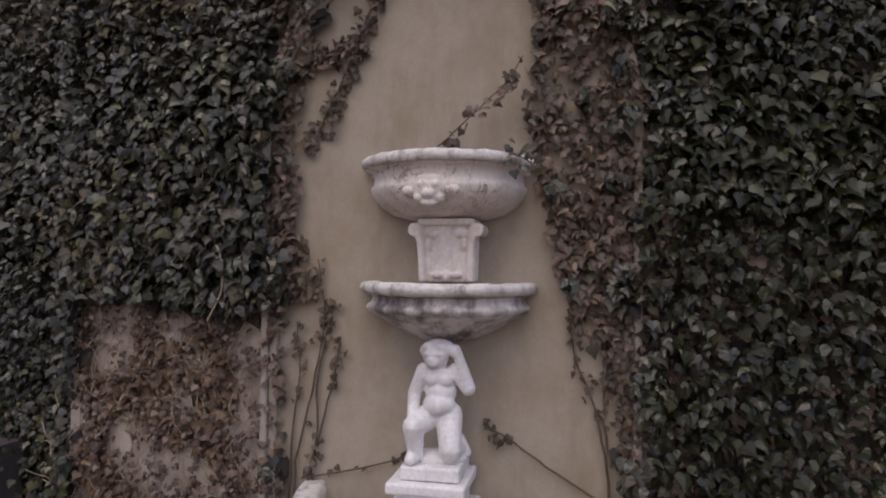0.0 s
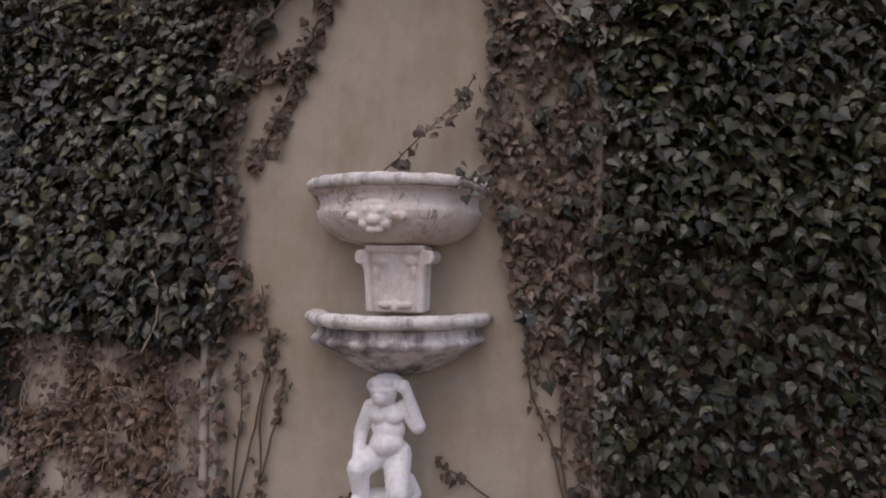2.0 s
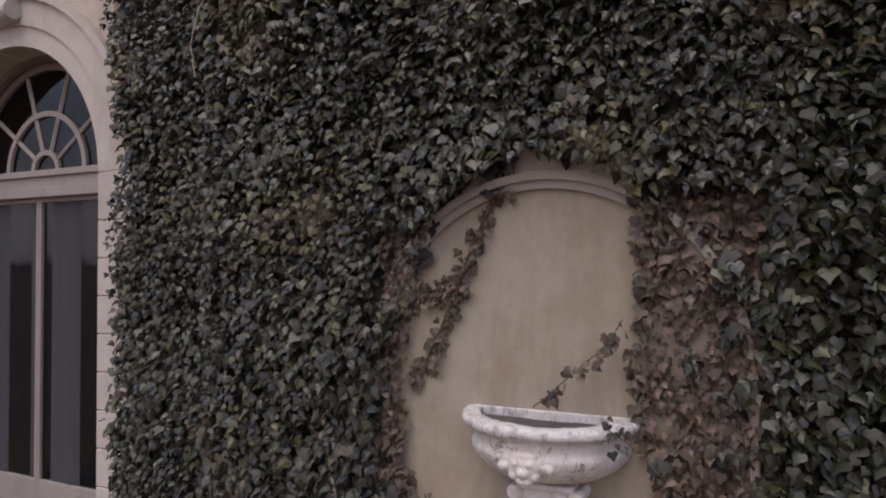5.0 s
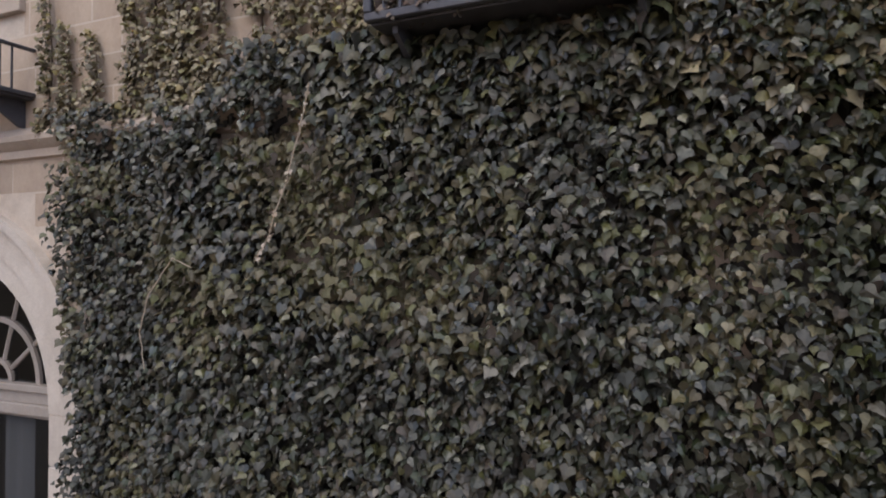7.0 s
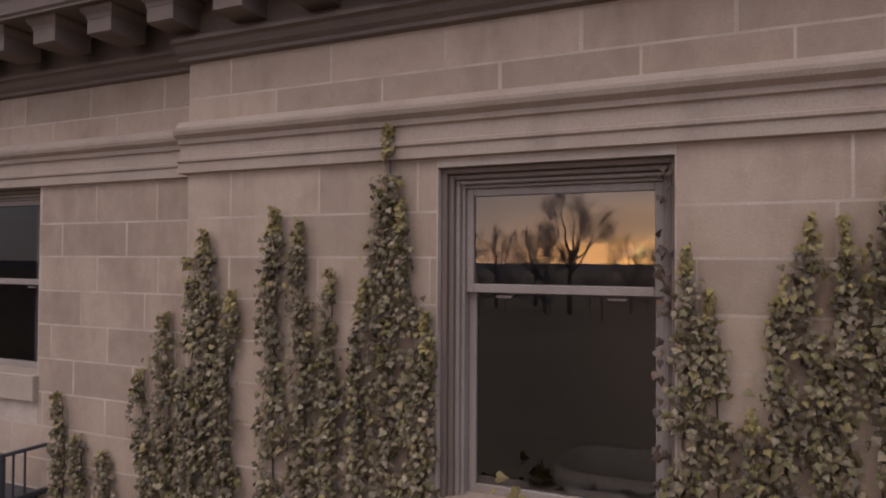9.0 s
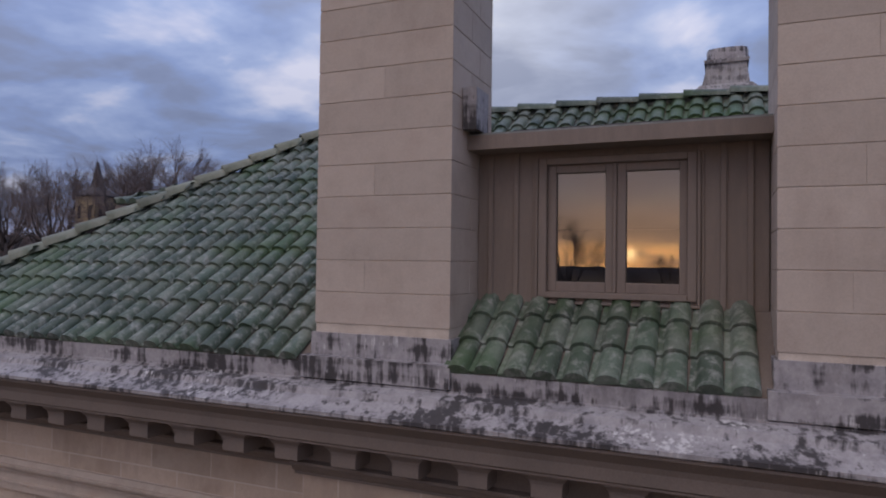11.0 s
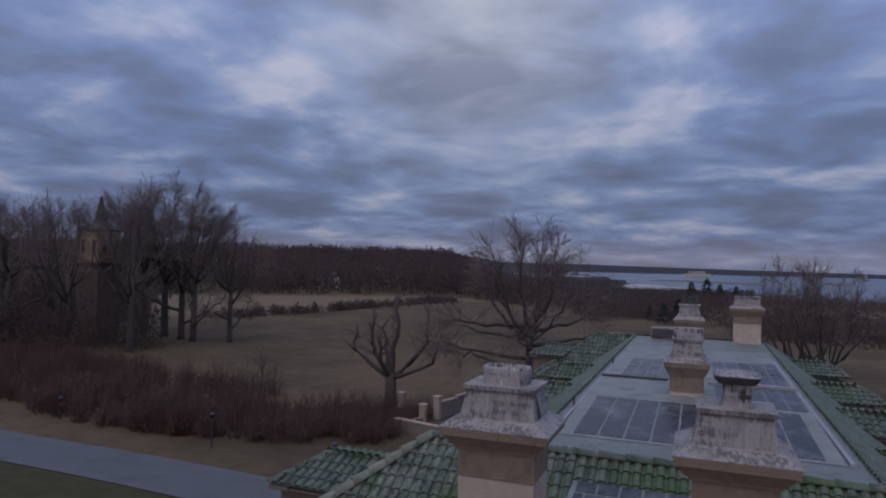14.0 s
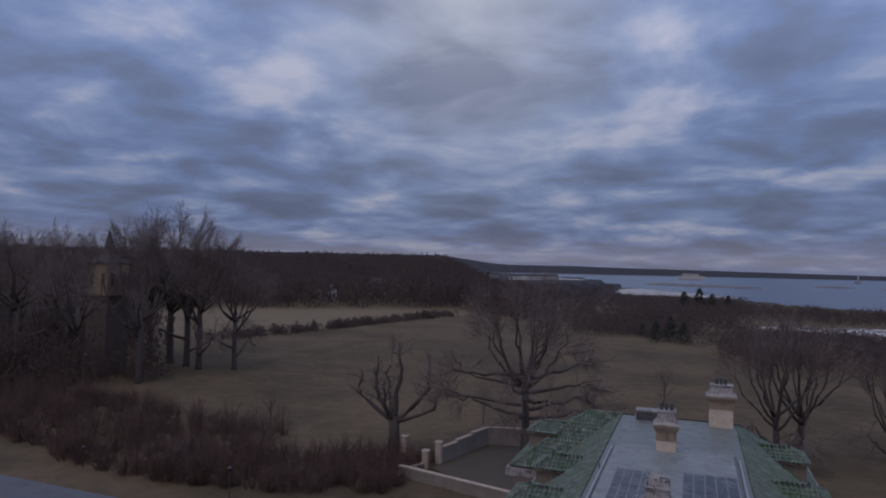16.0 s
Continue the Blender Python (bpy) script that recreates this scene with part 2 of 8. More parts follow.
STONE = material("limestone", [(0.405, 0.312, 0.243), (0.495, 0.395, 0.315), (0.445, 0.345, 0.27)], 2.6, 0.85, 0.25, 90, (0.315, 0.235, 0.185), 1.7, 0.6, 0.47, per_object=0.13, grain=0.2)
STONE_STACK = material("stack_limestone", [(0.45, 0.375, 0.32), (0.52, 0.44, 0.38), (0.47, 0.385, 0.33)], 2.6, 0.85, 0.2, 90, (0.34, 0.27, 0.225), 1.3, 0.5, per_object=0.07, grain=0.2)
STONE_TRIM = material("limestone_trim", [(0.43, 0.34, 0.28), (0.49, 0.405, 0.34), (0.45, 0.355, 0.29)], 2.0, 0.82, 0.25, 90, (0.29, 0.24, 0.205), 1.4, 0.45)
MORTAR = material("mortar", [(0.48, 0.395, 0.33), (0.66, 0.57, 0.49)], 5, 0.9, 0.3, 120)
SURROUND = material("door_limestone", [(0.52, 0.455, 0.40), (0.60, 0.53, 0.475), (0.50, 0.43, 0.375)], 2.2, 0.82, 0.25, 90, (0.33, 0.27, 0.235), 1.8, 0.5)
CORNICE = material("cornice_paint", [(0.17, 0.135, 0.115), (0.215, 0.17, 0.145)], 2.5, 0.75, 0.15, 70, (0.12, 0.10, 0.09), 1.3, 0.4)
STUCCO = material("stucco", [(0.355, 0.30, 0.232), (0.43, 0.372, 0.30), (0.375, 0.305, 0.228)], 2.2, 0.88, 0.25, 130, (0.29, 0.225, 0.15), 2.4, 0.6, 0.47, grain=0.2)
STUCCO_TRIM = material("stucco_trim", [(0.37, 0.33, 0.285), (0.43, 0.385, 0.33)], 3, 0.85, 0.25, 110, (0.28, 0.24, 0.21), 3, 0.5)
MARBLE_PINK = veined(material("pink_marble", [(0.70, 0.615, 0.56), (0.80, 0.74, 0.69), (0.67, 0.56, 0.50)], 5.5, 0.6, 0.25, 45, (0.46, 0.34, 0.30), 7, 0.35), (0.20, 0.10, 0.09), 9.0, 0.028)
MARBLE_PALE = material("pale_marble", [(0.74, 0.66, 0.615), (0.82, 0.755, 0.71), (0.70, 0.60, 0.555)], 6, 0.65, 0.25, 50, (0.42, 0.34, 0.31), 9, 0.5)
MARBLE_GREY = material("stained_marble", [(0.70, 0.655, 0.63), (0.78, 0.74, 0.715), (0.55, 0.48, 0.46)], 5, 0.65, 0.3, 40, (0.115, 0.088, 0.09), 6.5, 0.9, 0.43, stretch=(2.5, 2.5, 0.6))
MARBLE_RIM = material("weathered_rim", [(0.72, 0.67, 0.63), (0.84, 0.80, 0.765), (0.60, 0.55, 0.525)], 9, 0.7, 0.5, 60, (0.17, 0.145, 0.135), 13, 0.75, bump_dist=0.02)
SILT = material("basin_silt", [(0.085, 0.072, 0.070), (0.15, 0.13, 0.125)], 9, 0.7, 0.4, 60, (0.05, 0.042, 0.04), 14, 0.6)
MARBLE_WHITE = material("white_marble", [(0.80, 0.775, 0.775), (0.88, 0.865, 0.865)], 5, 0.55, 0.15, 50, (0.40, 0.36, 0.35), 4.5, 0.5)
WOOD_PAINT = material("taupe_paint", [(0.21, 0.165, 0.14), (0.25, 0.20, 0.17)], 3, 0.55, 0.1, 60, (0.15, 0.12, 0.105), 2, 0.4, stretch=(6, 6, 0.6))
SASH_PAINT = material("grey_sash_paint", [(0.33, 0.285, 0.255), (0.39, 0.34, 0.31)], 4, 0.5, 0.1, 70, (0.22, 0.19, 0.17), 3, 0.4)
IRON = material("black_iron", [(0.065, 0.066, 0.078), (0.10, 0.10, 0.115)], 9, 0.5, 0.2, 90, (0.09, 0.07, 0.06), 8, 0.3, metal=0.3)
LEAD = streaked(material("stained_lead", [(0.25, 0.235, 0.25), (0.40, 0.375, 0.385), (0.29, 0.27, 0.28)], 4.0, 0.6, 0.2, 40, (0.09, 0.078, 0.08), 5.0, 0.5), (0.028, 0.024, 0.026), (0.62, 0.60, 0.60))
LEAD_PALE = streaked(material("pale_lead", [(0.31, 0.295, 0.295), (0.385, 0.365, 0.37), (0.28, 0.262, 0.258)], 3.5, 0.65, 0.2, 50, (0.10, 0.092, 0.092), 3.6, 0.55, stretch=(3, 3, 0.5)), (0.14, 0.13, 0.135), (0.42, 0.405, 0.415))
TILE = tile_material("green_tile", per_object=True)
TILE_FAR = tile_material("green_tile_joined")
TILE_CAP = material("green_cap", [(0.165, 0.195, 0.155), (0.27, 0.29, 0.245)], 5, 0.6, 0.3, 60, (0.11, 0.13, 0.085), 4, 0.7, per_object=0.25)
DECK = slate_material("deck_metal", (0.170, 0.184, 0.178), (0.325, 0.34, 0.338))
DECK_GREEN = slate_material("deck_copper", (0.135, 0.155, 0.145), (0.25, 0.27, 0.26))
PANEL = material("dark_panel", [(0.040, 0.042, 0.056), (0.070, 0.072, 0.090)], 3, 0.32, 0.1, 30, (0.20, 0.205, 0.23), 1.3, 0.7)
NECK = material("weathered_head", [(0.215, 0.165, 0.125), (0.29, 0.225, 0.175), (0.24, 0.185, 0.14)], 3.5, 0.85, 0.25, 80, (0.105, 0.08, 0.066), 2.2, 0.65)
SOOT = material("sooted_metal", [(0.045, 0.050, 0.048), (0.085, 0.092, 0.088)], 5, 0.55, 0.2, 40, (0.14, 0.15, 0.14), 5, 0.5)
RIB = material("pale_rib", [(0.30, 0.30, 0.34), (0.40, 0.40, 0.44)], 4, 0.5, 0.1, 40)
GLASS = glass_material("window_glass", 2.8, (0.93, 0.94, 0.93))
# Dimmer copy of GLASS: the dark look of wing and door panes is set here.
GLASS_DIM = glass_material("dim_glass", 1.5, (0.55, 0.57, 0.58))
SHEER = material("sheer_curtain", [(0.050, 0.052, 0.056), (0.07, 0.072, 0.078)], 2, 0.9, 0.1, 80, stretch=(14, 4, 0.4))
ROOM = material("room_wall", [(0.45, 0.35, 0.29), (0.52, 0.41, 0.34)], 1.0, 0.8, 0.05, 40)
PORCELAIN = material("porcelain", [(0.78, 0.76, 0.75), (0.84, 0.82, 0.81)], 3, 0.25, 0.0, 30)
CURTAIN = material("curtain", [(0.48, 0.45, 0.44), (0.60, 0.57, 0.56)], 2, 0.9, 0.1, 80, stretch=(14, 4, 0.4))
STEM = material("ivy_stem", [(0.085, 0.06, 0.045), (0.15, 0.11, 0.085)], 12, 0.85, 0.4, 90)
STEM_PALE = material("dead_stem", [(0.34, 0.27, 0.20), (0.46, 0.38, 0.30)], 12, 0.85, 0.3, 90)
IVY_COLOURS = [(0.011, 0.011, 0.008), (0.021, 0.022, 0.014), (0.036, 0.037, 0.023), (0.048, 0.041, 0.032), (0.027, 0.037, 0.015), (0.060, 0.046, 0.035), (0.086, 0.085, 0.034)]
IVY = leaf_material("ivy_leaf", IVY_COLOURS, rough=0.35, gloss=0.68)
# Deep green leaves, their colour also lowered for the dim right edge of view.
IVY_DEEP_DIM_COLOURS = [(0.008, 0.009, 0.004), (0.014, 0.017, 0.006), (0.021, 0.026, 0.008), (0.030, 0.024, 0.014), (0.018, 0.023, 0.007), (0.048, 0.050, 0.016)]
IVY_DEEP_DIM = leaf_material("ivy_leaf_deep_dim", IVY_DEEP_DIM_COLOURS, rough=0.36, gloss=0.55)
IVY_ONE = leaf_material("ivy_leaf_single", IVY_DEEP_DIM_COLOURS, True, rough=0.36, gloss=0.55)
IVY_BROWN = leaf_material("ivy_leaf_brown", [(0.050, 0.036, 0.028), (0.092, 0.061, 0.047), (0.073, 0.062, 0.040), (0.125, 0.080, 0.058), (0.19, 0.13, 0.094)], rough=0.45)
IVY_RUST = leaf_material("ivy_leaf_rust", [(0.060, 0.042, 0.034), (0.105, 0.066, 0.050), (0.085, 0.058, 0.046), (0.15, 0.095, 0.070), (0.23, 0.17, 0.13)], rough=0.55)
IVY_THATCH = leaf_material("ivy_thatch", [(0.085, 0.052, 0.034), (0.155, 0.096, 0.060), (0.115, 0.076, 0.048), (0.25, 0.17, 0.11)], rough=0.75)
# Dead leaves under the ivy; the shade of its gaps is in this colour.
IVY_OLD_SHADE = leaf_material("ivy_old_shade", [(0.016, 0.013, 0.011), (0.028, 0.022, 0.017), (0.022, 0.020, 0.014)], rough=0.7)
IVY_UPPER = leaf_material("ivy_leaf_upper", [(0.060, 0.046, 0.026), (0.125, 0.098, 0.056), (0.20, 0.155, 0.098), (0.140, 0.126, 0.042), (0.33, 0.27, 0.18)], rough=0.42)
IVY_OLIVE = leaf_material("ivy_leaf_olive", [(0.036, 0.032, 0.017), (0.069, 0.060, 0.029), (0.10, 0.080, 0.048), (0.078, 0.080, 0.026), (0.14, 0.115, 0.064)], rough=0.42)
IVY_TIP = leaf_material("ivy_leaf_tip", [(0.20, 0.165, 0.06), (0.31, 0.255, 0.10), (0.26, 0.20, 0.10)], rough=0.45)
DEAD_LEAF = leaf_material("dead_leaf", [(0.30, 0.235, 0.18), (0.46, 0.38, 0.31), (0.38, 0.30, 0.23)], rough=0.7)
HEDGE = leaf_material("hedge_leaf", [(0.016, 0.024, 0.014), (0.03, 0.042, 0.02), (0.05, 0.05, 0.03)], rough=0.45)
BARK = material("bark", [(0.070, 0.058, 0.054), (0.115, 0.096, 0.088)], 3, 0.9, 0.5, 25)
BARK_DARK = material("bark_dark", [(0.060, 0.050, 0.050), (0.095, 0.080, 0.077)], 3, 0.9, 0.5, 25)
TWIG = material("twig", [(0.145, 0.116, 0.113), (0.20, 0.162, 0.155)], 2, 0.9, 0, 25, island=0.35)
THICKET = material("thicket_twig", [(0.155, 0.102, 0.094), (0.21, 0.138, 0.120), (0.175, 0.125, 0.105)], 0.25, 0.95, 0, 12, island=0.4)
WOOD_FAR = material("far_wood", [(0.102, 0.078, 0.074), (0.140, 0.105, 0.096), (0.118, 0.096, 0.086)], 0.03, 0.95, 0, 1.5, island=0.12)
CONIFER = leaf_material("conifer", [(0.006, 0.009, 0.008), (0.012, 0.018, 0.012), (0.018, 0.022, 0.014)], rough=0.7)


def airy(m):
    """Lets half of the light through: a crown of bare twigs."""
    nt = m.node_tree
    b = nt.nodes["Principled BSDF"]
    tr = node(nt, "ShaderNodeBsdfTranslucent")
    link(nt, b.inputs["Base Color"].links[0].from_socket, tr.inputs[0])
    mx = node(nt, "ShaderNodeMixShader", Fac=0.5)
    link(nt, b.outputs[0], mx.inputs[1])
    link(nt, tr.outputs[0], mx.inputs[2])
    link(nt, mx.outputs[0], nt.nodes["Material Output"].inputs[0])
    return m


airy(WOOD_FAR)
airy(THICKET)


def ground_material():
    """Winter turf: tan field, greener lawn beside the road, bare earth in patches."""
    m = bpy.data.materials.new("winter_grass")
    m.use_nodes = True
    nt = m.node_tree
    b = nt.nodes["Principled BSDF"]
    co = node(nt, "ShaderNodeNewGeometry").outputs["Position"]
    big = node(nt, "ShaderNodeTexNoise", Scale=0.035, Detail=6.0, Roughness=0.6)
    mid = node(nt, "ShaderNodeTexNoise", Scale=0.5, Detail=6.0, Roughness=0.7)
    tiny = node(nt, "ShaderNodeTexNoise", Scale=9.0, Detail=5.0, Roughness=0.7)
    for n in (big, mid, tiny):
        link(nt, co, n.inputs["Vector"])
    col = ramp(nt, big.outputs[0], [(0.32, (0.080, 0.064, 0.046)), (0.46, (0.118, 0.090, 0.062)), (0.58, (0.155, 0.115, 0.078)), (0.72, (0.105, 0.090, 0.054))])
    col = mixed(nt, 0.6, col, ramp(nt, mid.outputs[0], [(0.3, (0.6, 0.6, 0.58)), (0.7, (1.3, 1.25, 1.2))]), "MULTIPLY")
    col = mixed(nt, 0.5, col, ramp(nt, tiny.outputs[0], [(0.3, (0.5, 0.52, 0.5)), (0.7, (1.4, 1.4, 1.3))]), "MULTIPLY")
    sep = node(nt, "ShaderNodeSeparateXYZ")
    link(nt, co, sep.inputs[0])
    # the mown lawn on the house's side of the drive, the straw-pale field behind the hedge
    lawn = ramp(nt, maths(nt, "MULTIPLY", sep.outputs[1], 0.01, True), [(0.0, (0, 0, 0)), (0.03, (0.85, 0.85, 0.85)), (0.24, (0.85, 0.85, 0.85)), (0.30, (0, 0, 0))])
    col = mixed(nt, lawn, col, mixed(nt, 0.7, (0.085, 0.088, 0.045), mid.outputs[0], "MULTIPLY"))
    behind = maths(nt, "SUBTRACT", maths(nt, "SUBTRACT", maths(nt, "MULTIPLY", sep.outputs[1], 0.212), sep.outputs[0]), 145.0)
    straw = mixed(nt, 1.0, ramp(nt, maths(nt, "MULTIPLY", behind, 0.005, True), [(0.0, (0, 0, 0)), (0.03, (0.7, 0.7, 0.7)), (0.45, (0.7, 0.7, 0.7)), (0.6, (0, 0, 0))]),
                  ramp(nt, maths(nt, "MULTIPLY", sep.outputs[1], 0.002, True), [(0.24, (0, 0, 0)), (0.28, (1, 1, 1)), (0.6, (1, 1, 1)), (0.7, (0, 0, 0))]), "MULTIPLY")
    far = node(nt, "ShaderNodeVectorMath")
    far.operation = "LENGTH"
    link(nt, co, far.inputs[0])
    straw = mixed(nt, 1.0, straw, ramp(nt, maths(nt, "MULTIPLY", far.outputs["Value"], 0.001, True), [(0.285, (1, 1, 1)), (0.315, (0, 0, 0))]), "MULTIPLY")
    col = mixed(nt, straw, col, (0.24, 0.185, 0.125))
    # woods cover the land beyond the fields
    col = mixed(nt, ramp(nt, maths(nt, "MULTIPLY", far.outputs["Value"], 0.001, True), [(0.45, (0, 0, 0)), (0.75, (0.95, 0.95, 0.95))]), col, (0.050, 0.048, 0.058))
    link(nt, col, b.inputs["Base Color"])
    b.inputs["Roughness"].default_value = 0.95
    b.inputs["Specular IOR Level"].default_value = 0.15
    bp = node(nt, "ShaderNodeBump", Strength=0.6, Distance=0.06)
    link(nt, tiny.outputs[0], bp.inputs["Height"])
    link(nt, bp.outputs[0], b.inputs["Normal"])
    return m


def water_material():
    m = bpy.data.materials.new("sea")
    m.use_nodes = True
    nt = m.node_tree
    b = nt.nodes["Principled BSDF"]
    b.inputs["Base Color"].default_value = (0.05, 0.075, 0.12, 1)
    b.inputs["Roughness"].default_value = 0.22
    co = node(nt, "ShaderNodeNewGeometry").outputs["Position"]
    n = node(nt, "ShaderNodeTexNoise", Scale=0.05, Detail=6.0)
    link(nt, co, n.inputs["Vector"])
    bp = node(nt, "ShaderNodeBump", Strength=0.25, Distance=0.6)
    link(nt, n.outputs[0], bp.inputs["Height"])
    link(nt, bp.outputs[0], b.inputs["Normal"])
    return m


GRASS = ground_material()
SEA = water_material()
ASPHALT = material("asphalt", [(0.11, 0.118, 0.135), (0.14, 0.148, 0.168)], 0.6, 0.8, 0.3, 60, (0.05, 0.052, 0.056), 0.4, 0.4)
GRAVEL = material("courtyard_gravel", [(0.085, 0.07, 0.056), (0.115, 0.095, 0.075)], 0.7, 0.95, 0.4, 30)
SAND = material("pale_sand", [(0.42, 0.40, 0.39), (0.52, 0.50, 0.49)], 0.03, 0.95, 0, 1)
ROCK = material("shore_rock", [(0.12, 0.105, 0.11), (0.24, 0.22, 0.22)], 0.15, 0.9, 0.4, 4)
TOWER_STONE = material("tower_stone", [(0.30, 0.235, 0.155), (0.38, 0.30, 0.205)], 0.9, 0.9, 0.3, 8)
TOWER_DARK = material("tower_brick", [(0.105, 0.083, 0.076), (0.14, 0.112, 0.10)], 0.9, 0.9, 0.3, 8)
WHITE_WALL = material("white_clapboard", [(0.42, 0.42, 0.43), (0.52, 0.52, 0.53)], 0.4, 0.8, 0, 5, per_object=0.3)
DARK_ROOF = material("shingle_roof", [(0.06, 0.055, 0.06), (0.09, 0.08, 0.085)], 0.4, 0.85, 0, 5)


# ---- building helpers ----
class Soup:
    """Vertices and faces gathered into one mesh."""

    def __init__(self):
        self.v, self.f = [], []

    def add(self, verts, faces):
        k = len(self.v)
        self.v += verts
        self.f += [tuple(i + k for i in f) for f in faces]

    def box(self, x0, x1, y0, y1, z0, z1):
        self.add([(x, y, z) for x in (x0, x1) for y in (y0, y1) for z in (z0, z1)],
                 [(0, 1, 3, 2), (4, 6, 7, 5), (0, 4, 5, 1), (2, 3, 7, 6), (0, 2, 6, 4), (1, 5, 7, 3)])

    def tube(self, points, radii, sides=5):
        n = len(points)
        vs, fs = [], []
        for i, p in enumerate(points):
            a = points[max(0, i - 1)]
            b = points[min(n - 1, i + 1)]
            d = Vector((b[0] - a[0], b[1] - a[1], b[2] - a[2]))
            d = d.normalized() if d.length > 1e-9 else Vector((0, 0, 1))
            u = d.orthogonal().normalized()
            w = d.cross(u)
            for k in range(sides):
                an = 2 * math.pi * k / sides
                q = (u * math.cos(an) + w * math.sin(an)) * radii[i]
                vs.append((p[0] + q.x, p[1] + q.y, p[2] + q.z))
        for i in range(n - 1):
            for k in range(sides):
                k2 = (k + 1) % sides
                fs.append((i * sides + k, i * sides + k2, (i + 1) * sides + k2, (i + 1) * sides + k))
        fs.append(tuple(range(sides))[::-1])
        fs.append(tuple((n - 1) * sides + k for k in range(sides)))
        self.add(vs, fs)

    def prism(self, profile, x0, x1):
        """A closed outline of (y, z), drawn out along x."""
        n = len(profile)
        self.add([(x0, y, z) for y, z in profile] + [(x1, y, z) for y, z in profile],
                 [(i, (i + 1) % n, n + (i + 1) % n, n + i) for i in range(n)] + [tuple(range(n))[::-1], tuple(range(n, 2 * n))])

    def mesh(self, name, material, smooth=False):
        me = bpy.data.meshes.new(name)
        me.from_pydata(self.v, [], self.f)
        if material:
            me.materials.append(material)
        if smooth:
            me.polygons.foreach_set("use_smooth", [True] * len(me.polygons))
        me.update()
        return me


def tidy(me):
    bm = bmesh.new()
    bm.from_mesh(me)
    bmesh.ops.recalc_face_normals(bm, faces=bm.faces)
    bm.to_mesh(me)
    bm.free()
    return me


def empty(name, at=(0, 0, 0), label="", category="", group="", kind=""):
    ob = new(name)
    ob.location = at
    ob.empty_display_size = 0.1
    return tagged(ob, label, category, group, kind)


def put(name, soup, material, parent=None, label="", smooth=False, fix=True, category="", group="", kind=""):
    """A mesh object from a Soup given in world metres, under a parent that stands unturned."""
    me = soup.mesh(name, material, smooth) if isinstance(soup, Soup) else soup
    if fix:
        tidy(me)
    ob = new(name, me)
    if parent is not None:
        ob.parent = parent
        at = Vector((0, 0, 0))
        p = parent
        while p is not None:
            at += p.location
            p = p.parent
        ob.location = -at
    return tagged(ob, label, category, group, kind)


def bevel(ob, width=0.01, segments=2):
    mod = ob.modifiers.new("edge", "BEVEL")
    mod.width, mod.segments, mod.limit_method, mod.angle_limit = width, segments, "ANGLE", radians(35)
    return ob


def boxed(name, x0, x1, y0, y1, z0, z1, material, parent, label="", edge=0.006):
    s = Soup()
    s.box(x0, x1, y0, y1, z0, z1)
    ob = put(name, s, material, parent, label)
    if edge:
        bevel(ob, edge, 1)
    return ob


def lathe_half(profile, cx, cy, steps=28, squash=1.0, a0=math.pi, a1=2 * math.pi):
    """A half bowl against the wall: profile of (radius, z), turned about (cx, cy) on the -y side."""
    s = Soup()
    n = len(profile)
    vs, fs = [], []
    for i in range(steps + 1):
        an = a0 + (a1 - a0) * i / steps
        for r, z in profile:
            vs.append((cx + r * math.cos(an), cy + r * math.sin(an) * squash, z))
    for i in range(steps):
        for j in range(n):
            j2 = (j + 1) % n
            fs.append((i * n + j, (i + 1) * n + j, (i + 1) * n + j2, i * n + j2))
    fs.append(tuple(range(n)))
    fs.append(tuple(steps * n + j for j in range(n))[::-1])
    s.add(vs, fs)
    return s


def roughen(ob, strength, scale):
    """Worn edges: a small uneven displacement of the vertices."""
    for v in ob.data.vertices:
        d = noise.noise_vector(v.co * scale) * strength
        v.co += d
    return ob


# ---- ground, road, sea ----
def land(x, y):
    d = math.hypot(x, y)
    b = math.degrees(math.atan2(x, y))
    h = 0.3 + 1.4 * min(1, max(0, (d - 9) / 24))
    if abs(b) > 100:
        return h + noise.noise(Vector((x * 0.01, y * 0.01, 0))) * min(1, d / 100)
    h += noise.noise(Vector((x * 0.012, y * 0.012, 3))) * 1.2 * min(1, max(0, (d - 60) / 100))
    left = min(1, max(0, (-16 - b) / 5))
    h += left * 19 * min(1, max(0, (d - 300) / 350))
    right = 1 - left
    h -= right * 9 * min(1, max(0, (d - 130) / 620))
    shore = float(np.interp(b, (-14, -8, -5.8, -3.4, 0, 5, 9, 13, 30), (2700, 1900, 1375, 880, 770, 690, 610, 555, 460)))
    if d > shore:
        h -= right * 16 * min(1, (d - shore) / 60)
    if d > 3000:
        h += min(1, (d - 3000) / 500) * (52 - 1.1 * max(0, b + 10) if b < 30 else 0)
    return h


